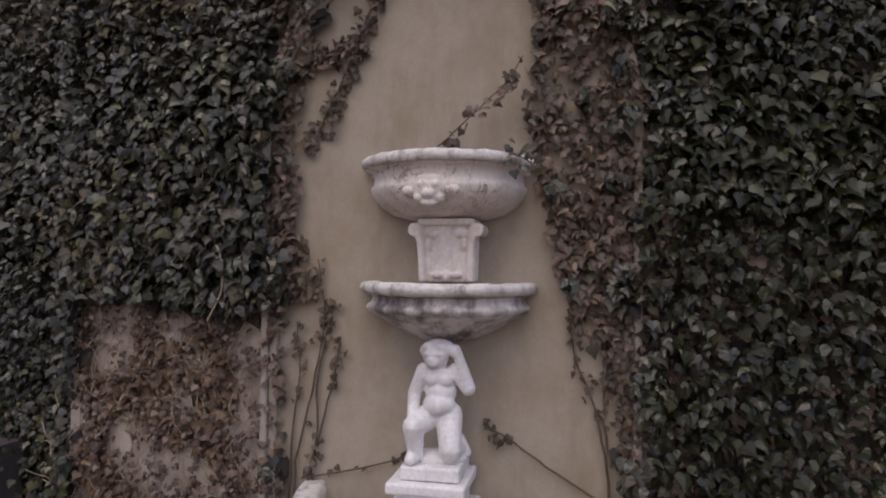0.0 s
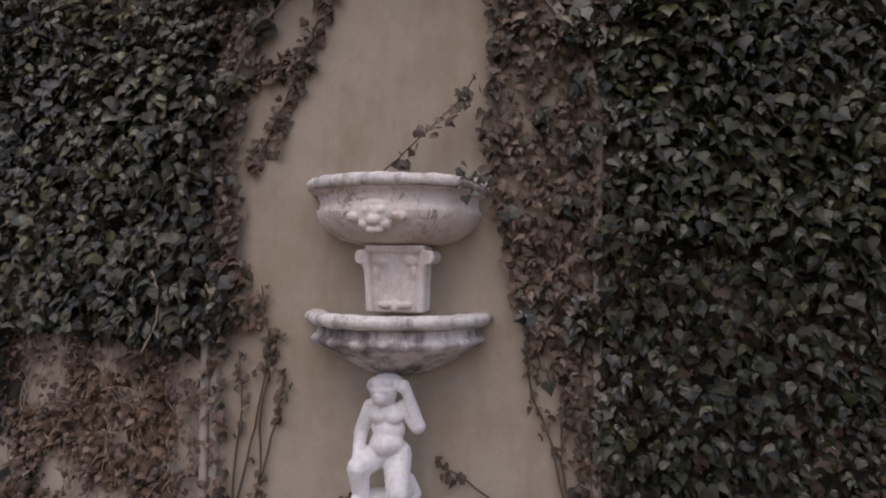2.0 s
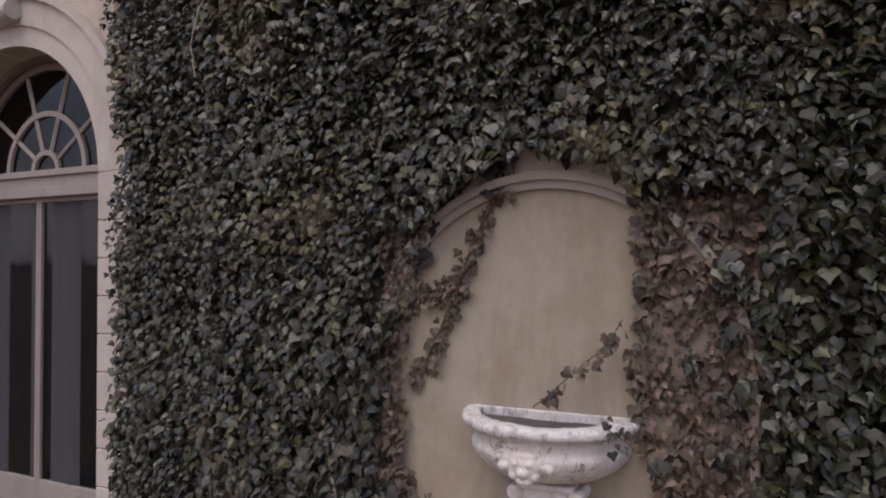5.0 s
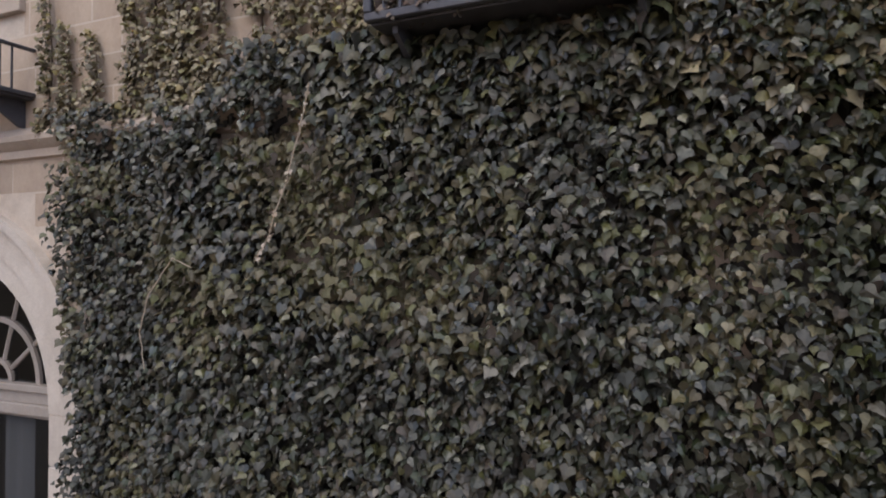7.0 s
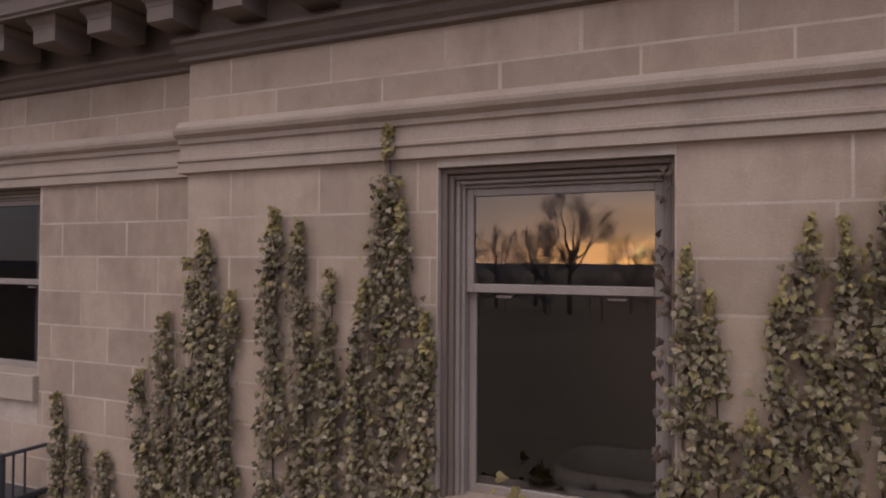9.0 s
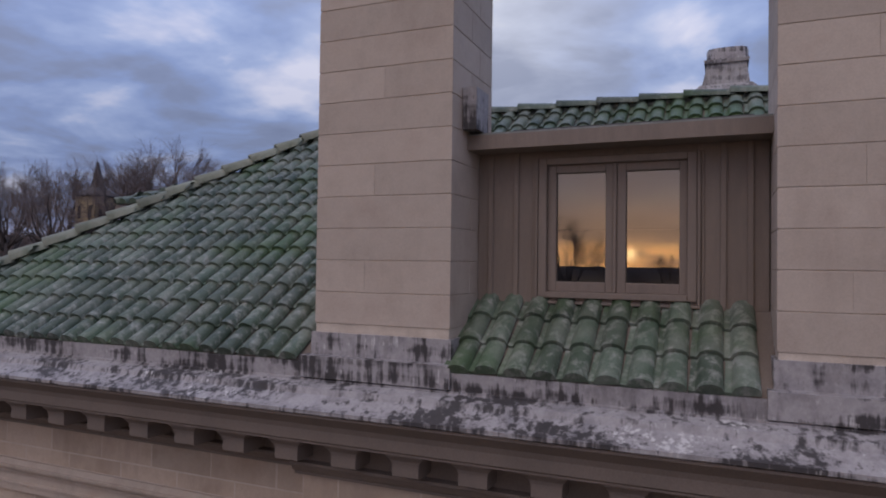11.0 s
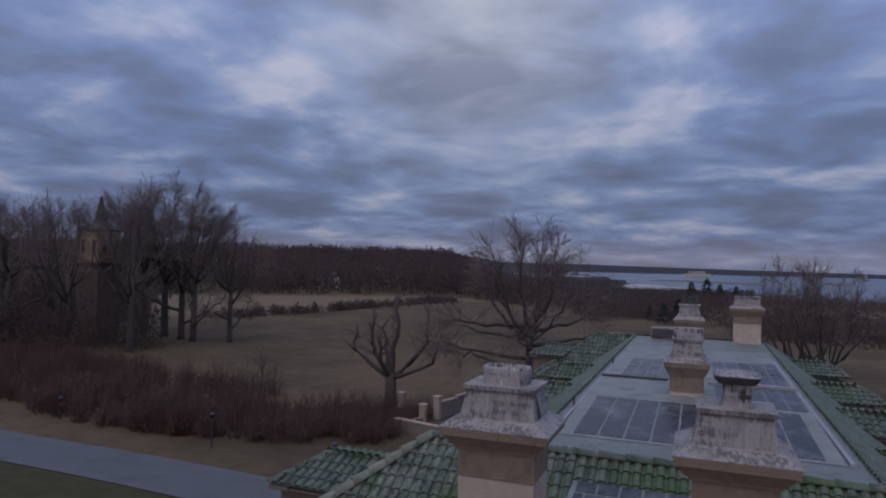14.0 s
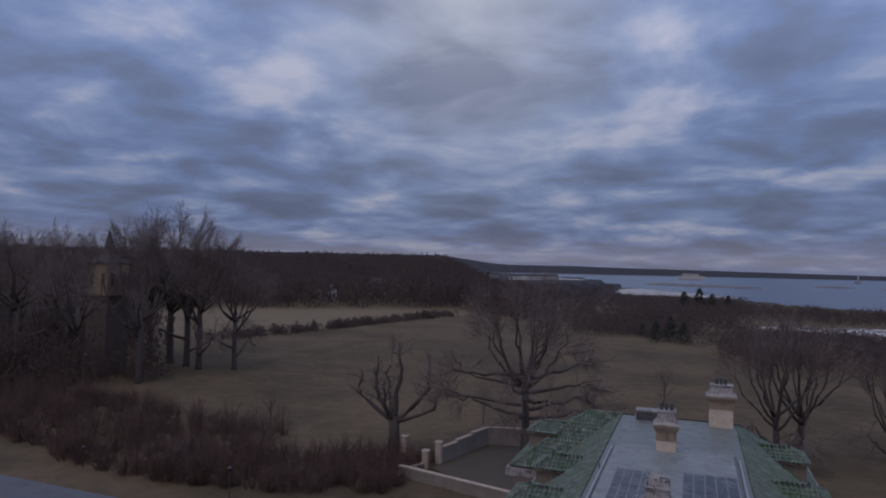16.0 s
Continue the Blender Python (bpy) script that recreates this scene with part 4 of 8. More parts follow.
ins = [(PX0 + PINX, PY0 + PIN, PZ1), (PX1 - PINX, PY0 + PIN, PZ1), (PX1 - PINX, PY1 - 0.6, PZ1), (PX0 + PINX, PY1 - 0.6, PZ1)]
s.add(low + ins, [(i, (i + 1) % 4, 4 + (i + 1) % 4, 4 + i) for i in range(4)] + [(4, 5, 6, 7)])
put("panel_base", s, DECK, skylight, "pale weathered metal")


def sloped_panels(face, nu, nv, gap_u, gap_v):
    """Dark panels set on a sloped four-cornered face (bottom pair, top pair)."""
    a, b, c, d = (Vector(p) for p in face)
    nrm = (b - a).cross(d - a).normalized() * 0.012
    for i in range(nu):
        for j in range(nv):
            pts = []
            for fu, fv in ((i + gap_u, j + gap_v), (i + 1 - gap_u, j + gap_v), (i + 1 - gap_u, j + 1 - gap_v), (i + gap_u, j + 1 - gap_v)):
                u, v = fu / nu, fv / nv
                pts.append((a + (b - a) * u) * (1 - v) + (d + (c - d) * u) * v)
            q = Soup()
            q.add([tuple(p) for p in pts] + [tuple(p + nrm) for p in pts], [(0, 1, 5, 4), (1, 2, 6, 5), (2, 3, 7, 6), (3, 0, 4, 7), (4, 5, 6, 7)])
            put("panel", q, PANEL, skylight, fix=False)


sloped_panels(((PX0 + 0.35, PY0, PZ0), (PX1 - 0.35, PY0, PZ0), (PX1 - 0.55, PY0 + PIN, PZ1), (PX0 + 0.55, PY0 + PIN, PZ1)), 9, 1, 0.045, 0.05)


def flat_panels(x0, x1, y0, y1, cols, rows):
    """Columns of dark panels on the flat, each row a little uneven."""
    for i in range(cols):
        for j in range(rows):
            a, b = x0 + (x1 - x0) * i / cols + 0.03, x0 + (x1 - x0) * (i + 1) / cols - 0.03
            c, d = y0 + (y1 - y0) * j / rows + 0.04, y0 + (y1 - y0) * (j + 1) / rows - 0.02
            q = Soup()
            q.box(a, b, c, d, PZ1 - 0.01, PZ1 + 0.014 + 0.006 * ((i + j) % 2))
            put("panel", q, PANEL, skylight)


flat_panels(PX0 + 0.75, 0.55, 12.1, 16.8, 4, 2)
flat_panels(1.85, PX1 - 0.28, 12.1, 17.4, 5, 2)
flat_panels(1.85, PX1 - 0.28, PY0 + PIN + 0.1, 11.75, 5, 1)
boxed("rib_rail", PX0 + 0.2, 0.5, 11.88, 12.0, PZ1, PZ1 + 0.07, IRON, skylight, "dark rail across the panels", 0.01)
boxed("rib_rail", 1.7, PX1 - 0.2, 11.86, 12.0, PZ1, PZ1 + 0.10, RIB, skylight, "pale rail across the panels", 0.01)
s = Soup()
for i in range(2):
    y = PY0 + 3.2 + i * 9.0
    s.tube([(PX0 - 0.15, y, PZ0 + 0.02), (PX0 - 0.15, y, PZ0 + 0.3)], [0.03, 0.03], 6)
put("vent_pipe", s, IRON, skylight, "short dark vent pipes")
for xx in (PX0 - 0.08, PX1 + 0.08):
    boxed("flashing", xx - 0.05, xx + 0.05, PY0, PY1, PZ0 - 0.02, PZ0 + 0.07, RIB, skylight, "pale metal flashing strip")

# ---- chimneys ----


def frustum(s, x0, x1, y0, y1, z0, X0, X1, Y0, Y1, z1):
    s.add([(x0, y0, z0), (x1, y0, z0), (x1, y1, z0), (x0, y1, z0), (X0, Y0, z1), (X1, Y0, z1), (X1, Y1, z1), (X0, Y1, z1)],
          [(0, 3, 2, 1), (4, 5, 6, 7), (0, 1, 5, 4), (1, 2, 6, 5), (2, 3, 7, 6), (3, 0, 4, 7)])


def chimney(x0, x1, y0, y1, z0, drop, label, pot, group="chimneys by the dormer", ashlar=True, lead_base=True, over=1.0):
    """A square stack with moulded head, tapered cap and pot. drop: how far its head lies under the front stacks' head."""
    t = empty("chimney", ((x0 + x1) / 2, (y0 + y1) / 2, z0), label, "chimney", group)
    zt = [z - drop for z in (14.09, 14.54, 14.60, 14.77, 14.90, 15.05, 15.50, 15.57)]
    s = Soup()
    s.box(x0 + 0.010, x1 - 0.010, y0 + 0.010, y1 - 0.010, z0, zt[0])
    put("shaft", s, MORTAR, t)
    if ashlar:
        h = 0.272
        nrow = int((zt[0] - z0 - 0.25) / h)
        for r in range(nrow):
            za = zt[0] - (r + 1) * h
            w = x1 - x0
            xs = [x0, x0 + w * (0.30 + 0.45 * ((r * 0.618) % 1)), x1] if r % 3 == 1 else [x0, x1]
            for a, b in zip(xs, xs[1:]):
                if b - a > 0.05:
                    lay(t, a + 0.0006, y0 + 0.010, za + 0.004, b - a - 0.0012, h - 0.008, 0, STONE_STACK)
            d = y1 - y0
            for (a, b) in ((y0 + 0.012, y0 + d * (0.45 + 0.2 * (r % 2))), (y0 + d * (0.45 + 0.2 * (r % 2)), y1 - 0.012)):
                lay(t, x1 - 0.010, a + 0.003, za + 0.004, b - a - 0.006, h - 0.008, radians(90), STONE_STACK)
                lay(t, x0 + 0.010, b - 0.003, za + 0.004, b - a - 0.006, h - 0.008, radians(-90), STONE_STACK)
    for nm, o0, z_a, o1, z_b in (("neck_band", 0.015, zt[0] + 0.006, 0.015, zt[0] + 0.04), ("neck", 0.004, zt[0] + 0.04, 0.004, zt[1]), ("bead", 0.05, zt[1], 0.06, zt[2]), ("cove", 0.09, zt[2], 0.215, zt[3]), ("corona", 0.24, zt[3], 0.255, zt[4])):
        s = Soup()
        o0, o1 = o0 * over, o1 * over
        frustum(s, x0 - o0, x1 + o0, y0 - o0, y1 + o0, z_a, x0 - o1, x1 + o1, y0 - o1, y1 + o1, z_b)
        put(nm, s, NECK, t, "brown weathered limestone")
    s = Soup()
    frustum(s, x0 - 0.27 * over, x1 + 0.27 * over, y0 - 0.24 * over, y1 + 0.24 * over, zt[4], x0 - 0.03, x1 + 0.03, y0 - 0.03, y1 + 0.03, zt[5])
    frustum(s, x0 - 0.275 * over, x1 + 0.275 * over, y0 - 0.245 * over, y1 + 0.245 * over, zt[4] - 0.03, x0 - 0.275 * over, x1 + 0.275 * over, y0 - 0.245 * over, y1 + 0.245 * over, zt[4] + 0.012)
    put("weathering", s, LEAD_PALE, t, "stained lead weathering")
    s = Soup()
    frustum(s, x0 + 0.0, x1 - 0.0, y0 + 0.0, y1 - 0.0, zt[5] - 0.02, x0 + 0.10, x1 - 0.07, y0 + 0.08, y1 - 0.08, zt[6])
    frustum(s, x0 + 0.05, x1 - 0.02, y0 + 0.03, y1 - 0.03, zt[6], x0 + 0.04, x1 - 0.01, y0 + 0.02, y1 - 0.02, zt[7])
    cap = put("cap", s, LEAD_PALE, t, "tapered grey lead cap with streaks")
    for i in range(1, 5):
        xx = x0 + (x1 - x0) * i / 5
        q = Soup()
        q.tube([(xx - 0.01, y0 + 0.0, zt[5]), (xx, y0 + 0.077, zt[6] - 0.01)], [0.012, 0.012], 5)
        put("seam", q, LEAD_PALE, cap)
    # Solid dark wedge: the shade inside the cap's side opening, given as colour.
    q = Soup()
    ym = (y0 + y1) / 2
    q.add([(x1 + 0.002, ym - 0.26, zt[5] + 0.02), (x1 + 0.002, ym - 0.02, zt[5] + 0.02), (x1 - 0.055, ym - 0.2, zt[6] - 0.06), (x1 - 0.02, ym - 0.26, zt[5] + 0.02), (x1 - 0.02, ym - 0.02, zt[5] + 0.02), (x1 - 0.08, ym - 0.2, zt[6] - 0.06)], [(0, 1, 2), (0, 3, 4, 1), (1, 4, 5, 2), (2, 5, 3, 0)])
    put("side_opening", q, BARK_DARK, cap, "dark wedge standing in for the shade of a side opening")
    if lead_base:
        q = Soup()
        q.box(x0 - 0.02, x1 + 0.02, y0 - 0.02, y1, z0, z0 + 0.25)
        q.box(x0 - 0.06, x1 + 0.06, y0 - 0.14, y0 + 0.05, z0 - 0.12, z0 + 0.06)
        put("base_flashing", q, LEAD, t, "stained lead flashing at the foot")
    xm = (x0 + x1) / 2
    if pot == "drum":
        q = Soup()
        k = 20
        ring = []
        for r, z in ((0.40, zt[7] - 0.005), (0.40, zt[7] + 0.24), (0.385, zt[7] + 0.28), (0.33, zt[7] + 0.285), (0.33, zt[7] + 0.1)):
            ring += [(xm + 0.03 + r * math.copysign(abs(math.cos(a)) ** 0.6, math.cos(a)), ym + r * 0.72 * math.copysign(abs(math.sin(a)) ** 0.6, math.sin(a)), z) for a in [2 * math.pi * i / k for i in range(k)]]
        q.add(ring, [(j * k + i, j * k + (i + 1) % k, (j + 1) * k + (i + 1) % k, (j + 1) * k + i) for j in range(4) for i in range(k)] + [tuple(4 * k + i for i in range(k))])
        put("pot", q, LEAD, t, "black-streaked grey oval pot", True)
    elif pot == "cowl":
        def squared(q, k, rows, power):
            """Rings of k points round the pot's axis, squarer as power falls."""
            ring = []
            for r, z in rows:
                ring += [(xm + 0.03 + r * math.copysign(abs(math.cos(g)) ** power, math.cos(g)), ym + r * math.copysign(abs(math.sin(g)) ** power, math.sin(g)), zt[7] + z) for g in [2 * math.pi * (i + 0.5) / k for i in range(k)]]
            q.add(ring, [(j * k + i, j * k + (i + 1) % k, (j + 1) * k + (i + 1) % k, (j + 1) * k + i) for j in range(len(rows) - 1) for i in range(k)] + [tuple((len(rows) - 1) * k + i for i in range(k))])
            return q

        pot_ob = put("pot", squared(Soup(), 12, ((0.21, -0.01), (0.20, 0.06), (0.195, 0.35)), 0.25), LEAD, t, "sooty square pot")
        put("cowl", squared(Soup(), 12, ((0.20, 0.325), (0.26, 0.335), (0.325, 0.43), (0.33, 0.455)), 0.3), SOOT, pot_ob, "dark flared cowl")
        put("cowl_lid", squared(Soup(), 12, ((0.332, 0.453), (0.318, 0.467), (0.11, 0.515), (0.03, 0.522)), 0.3), LEAD, pot_ob, "pale stained lid of the cowl")
    else:
        for dx in (-0.25, 0.0, 0.25):
            q = Soup()
            q.tube([(xm + dx, ym, zt[7]), (xm + dx, ym, zt[7] + 0.35)], [0.09, 0.08], 8)
            put("pot", q, SOOT, t, "sooty round pot")
    return t


chimney(-2.22, -0.955, -0.02, 0.98, 10.50, 0, "pale ashlar chimney with a tapered lead cap and oval pot", "drum")
chimney(1.375, 2.51, -0.02, 0.98, 10.50, 0.03, "pale ashlar chimney with lead cap and flared cowl", "cowl")
chimney(0.66, 1.56, 9.5, 10.4, TOP_Z, 0.0, "pale chimney rising from the panelled roof", "drum", "chimneys on the deck", False, False, 0.62)
chimney(0.50, 1.45, 20.6, 21.5, TOP_Z, -0.40, "buff chimney with a row of pots", "pots", "chimneys on the deck", False, False, 0.62)
chimney(3.12, 4.5, 29.3, 30.2, TOP_Z, -0.52, "tall pale chimney at the far end of the roof", "none", "chimneys on the deck", False, False, 0.7)
s = Soup()
s.box(-1.2, 0.25, 29.4, 30.3, TOP_Z, TOP_Z + 0.66)
box_vent = empty("roof_vent", (-0.5, 29.8, TOP_Z), "grey louvred roof vent on the deck", "vent")
put("vent_body", s, LEAD_PALE, box_vent)
for i in range(6):
    boxed("louvre", -1.15, 0.2, 29.36, 29.4, TOP_Z + 0.08 + i * 0.09, TOP_Z + 0.13 + i * 0.09, IRON, box_vent, edge=0)

# ---- dormer between the chimneys ----
dormer = empty("dormer", (0.2, 0.7, 10.9), "taupe wooden dormer with a two-leaf casement window", "dormer")
DX0, DX1 = -0.95, 1.37
boxed("wall_panel", DX0, -0.40, 0.62, 0.74, 10.85, 12.45, WOOD_PAINT, dormer, edge=0.004)
boxed("wall_panel", 0.86, DX1, 0.62, 0.74, 10.85, 12.45, WOOD_PAINT, dormer, edge=0.004)
boxed("wall_panel", -0.40, 0.86, 0.62, 0.74, 10.85, 11.08, WOOD_PAINT, dormer, edge=0.004)
boxed("wall_panel", -0.40, 0.86, 0.62, 0.74, 12.26, 12.45, WOOD_PAINT, dormer, edge=0.004)
for x in (-0.83, -0.60, 1.05, 1.24):
    boxed("batten", x - 0.022, x + 0.022, 0.595, 0.62, 10.9, 12.45, WOOD_PAINT, dormer, edge=0.004)
for x0, x1, z0, z1, y in ((-0.40, -0.33, 11.08, 12.26, 0.585), (0.79, 0.86, 11.08, 12.26, 0.585), (-0.33, 0.79, 11.08, 11.13, 0.56), (-0.33, 0.79, 12.2, 12.26, 0.585)):
    boxed("window_frame", x0, x1, y, 0.74, z0, z1, WOOD_PAINT, dormer, edge=0.005)
for x0, x1 in ((-0.33, 0.215), (0.245, 0.79)):
    for a, b, c, d in ((x0, x0 + 0.075, 11.13, 12.2), (x1 - 0.06, x1, 11.13, 12.2), (x0 + 0.075, x1 - 0.06, 11.13, 11.215), (x0 + 0.075, x1 - 0.06, 12.13, 12.2)):
        boxed("casement", a, b, 0.63, 0.69, c, d, WOOD_PAINT, dormer, edge=0.005)
    s = Soup()
    s.add([(x0 + 0.07, 0.665, 11.21), (x1 - 0.05, 0.665, 11.21), (x1 - 0.05, 0.665, 12.14), (x0 + 0.07, 0.665, 12.14)], [(0, 1, 2, 3)])
    put("pane", s, GLASS, dormer, "dark reflecting pane", fix=False)
for g, y in ((0.055, 0.60), (0.028, 0.575)):
    for a, b, c, d in ((-0.40 - g, -0.40 - g + 0.024, 11.08 - g, 12.26), (0.86 + g - 0.024, 0.86 + g, 11.08 - g, 12.26), (-0.40 - g, 0.86 + g, 11.08 - g - 0.024, 11.08 - g)):
        boxed("moulding", a, b, y, 0.62, c, d, WOOD_PAINT, dormer, edge=0.005)
boxed("mullion", 0.215, 0.245, 0.61, 0.70, 11.13, 12.2, WOOD_PAINT, dormer, edge=0.005)
s = Soup()
s.box(-0.6, 1.1, 1.6, 1.7, 10.9, 12.4)
s.box(-0.75, -0.7, 0.75, 1.7, 10.9, 12.4)
s.box(1.15, 1.2, 0.75, 1.7, 10.9, 12.4)
s.box(-0.75, 1.2, 0.75, 1.7, 10.85, 10.9)
put("attic_lining", s, ROOM, dormer, "dim attic behind the panes")
DY0, DZ0, DY1, DZ1 = 0.36, 12.46, 3.55, 13.12
s = Soup()
s.prism([(DY0, DZ0 - 0.05), (DY0, DZ0), (DY1, DZ1), (DY1, DZ1 - 0.2), (0.75, DZ0 - 0.05)], DX0 - 0.01, DX1 + 0.005)
put("dormer_roof", s, DECK, dormer, "pale weathered lead roof with a slab pattern")
s = Soup()
s.prism([(DY0 - 0.02, DZ0 - 0.14), (DY0 - 0.02, DZ0 - 0.02), (DY0 + 0.3, DZ0 - 0.02), (DY0 + 0.3, DZ0 - 0.14)], DX0 - 0.015, DX1 + 0.006)
put("fascia", s, WOOD_PAINT, dormer, "taupe eaves board")
rows, cols = 7, 5
sl = (DZ1 - DZ0) / (DY1 - DY0)
for r in range(2, rows):
    y0, y1 = DY0 + (DY1 - DY0) * r / rows + 0.035, DY0 + (DY1 - DY0) * (r + 1) / rows - 0.025
    off = 0.5 if r % 2 else 0.0
    for c in range(-1, cols + 1):
        a, b = DX0 + 0.1 + (c + off) * 0.44, DX0 + 0.1 + (c + off + 1) * 0.44 - 0.045
        a, b = max(a, DX0 + 0.1), min(b, DX1 - 0.08)
        if b - a > 0.08:
            q = Soup()
            q.prism([(y0, DZ0 + sl * (y0 - DY0) - 0.005), (y0, DZ0 + sl * (y0 - DY0) + 0.012), (y1, DZ0 + sl * (y1 - DY0) + 0.012), (y1, DZ0 + sl * (y1 - DY0) - 0.005)], a, b)
            put("slab", q, PANEL, dormer)
q = Soup()
q.box(DX0 - 0.0, DX0 + 0.12, 0.2, 0.5, DZ0 + 0.01, DZ0 + 0.36)
put("corner_flashing", q, LEAD, dormer, "dark stained lead corner")


# ---- dormers along the sides ----
def side_dormer(yc, sign, edge_x):
    """A hipped dormer on a side slope. sign: -1 on the west side of the house, 1 on the east; edge_x: the eave of that slope."""
    half, ext = 1.17, 0.25
    X = lambda d: edge_x - sign * d        # d metres in from the eave
    t = empty("side_dormer", (X(0.75), yc, 11.0), "small dormer with a hipped roof of green tiles", "dormer", "dormers along the sides")
    s = Soup()
    xs = sorted((X(0.75), X(2.6)))
    s.box(xs[0], xs[1], yc - half, yc + half, 10.9, 12.3)
    put("wall", s, WOOD_PAINT, t, "taupe painted dormer wall")
    xs = sorted((X(0.72), X(0.75)))
    for dy in (-0.38, 0.38):
        boxed("window", xs[0] - 0.01, xs[1] + 0.01, yc + dy - 0.28, yc + dy + 0.28, 11.25, 12.05, ROOM, t, "dark window")
    ez, rz = 12.24, 12.76
    e0, r0, r1 = 0.58, 1.50, (rz - EAVE_Z) / PITCH
    e1 = (ez - EAVE_Z) / PITCH
    roofp = Soup()
    c = [(X(e0), yc - half - ext, ez), (X(e0), yc + half + ext, ez), (X(r0), yc, rz), (X(r1), yc, rz), (X(e1), yc - half - ext, ez), (X(e1), yc + half + ext, ez)]
    under = [(a, b, z - 0.08) for a, b, z in c]
    roofp.add(c, [(0, 1, 2), (0, 2, 3, 4), (1, 5, 3, 2)])
    roofp.add(under, [(0, 2, 1), (0, 4, 3, 2), (1, 2, 3, 5)])
    put("roof_sheathing", roofp, CORNICE, t, "dark boards")
    boxed("eaves", min(X(e0 - 0.02), X(1.1)), max(X(e0 - 0.02), X(1.1)), yc - half - ext, yc + half + ext, ez - 0.12, ez - 0.02, CORNICE, t, "brown eaves board")
    q = Soup()
    wy, wx = half + ext, r0 - e0
    lf = math.hypot(wx, rz - ez)
    v = Vector((-sign * wx, 0, rz - ez)).normalized()
    if sign < 0:
        tiles_joined(q, c[1], (0, -1, 0), v, [(0, 0), (2 * wy, 0), (wy, lf)], 3)
    else:
        tiles_joined(q, c[0], (0, 1, 0), v, [(0, 0), (2 * wy, 0), (wy, lf)], 3)
    ls = math.hypot(wy, rz - ez)
    for dy in (-1, 1):
        v = Vector((0, -dy * wy, rz - ez)).normalized()
        u = (1, 0, 0) if dy < 0 else (-1, 0, 0)
        xa, xb = X(e0), X(e1)
        # u runs so that u x v points out of the roof
        x_start = min(xa, xb) if dy < 0 else max(xa, xb)
        at = lambda x: (x - x_start) * u[0]
        poly = [(at(X(e0)), 0), (at(X(e1)), 0), (at(X(r1)), ls), (at(X(r0)), ls)]
        tiles_joined(q, (x_start, yc + dy * wy, ez), u, v, poly, 5)
    put("dormer_tiles", q, TILE_FAR, t, "mossy green barrel tiles", True, fix=False, kind="stuff")
    q = Soup()
    cap_row(None, c[0], c[2], 0.1, 0.36, q)
    cap_row(None, c[1], c[2], 0.1, 0.36, q)
    cap_row(None, c[2], c[3], 0.1, 0.36, q)
    put("cap_tiles", q, TILE_FAR, t, "green cap tiles", True)
    q = Soup()
    q.tube([(X(r0), yc, rz), (X(r0), yc, rz + 0.2)], [0.085, 0.06], 8)
    put("finial", q, IRON, t, "dark finial")
    return t


for yc, edge_x in ((4.35, EL), (11.2, ML), (16.5, ML), (22.2, ML), (29.8, EL)):
    side_dormer(yc, -1, edge_x)
for yc in (4.2, 10.5, 16.1, 21.9, 29.3):
    side_dormer(yc, 1, ER)


# ---- sash windows, arched door, balconies ----
def pane(name, x0, x1, y, z0, z1, parent, label="dark reflecting glass", mat=None):
    s = Soup()
    s.add([(x0, y, z0), (x1, y, z0), (x1, y, z1), (x0, y, z1)], [(0, 1, 2, 3)])
    return put(name, s, mat or GLASS, parent, label, fix=False)


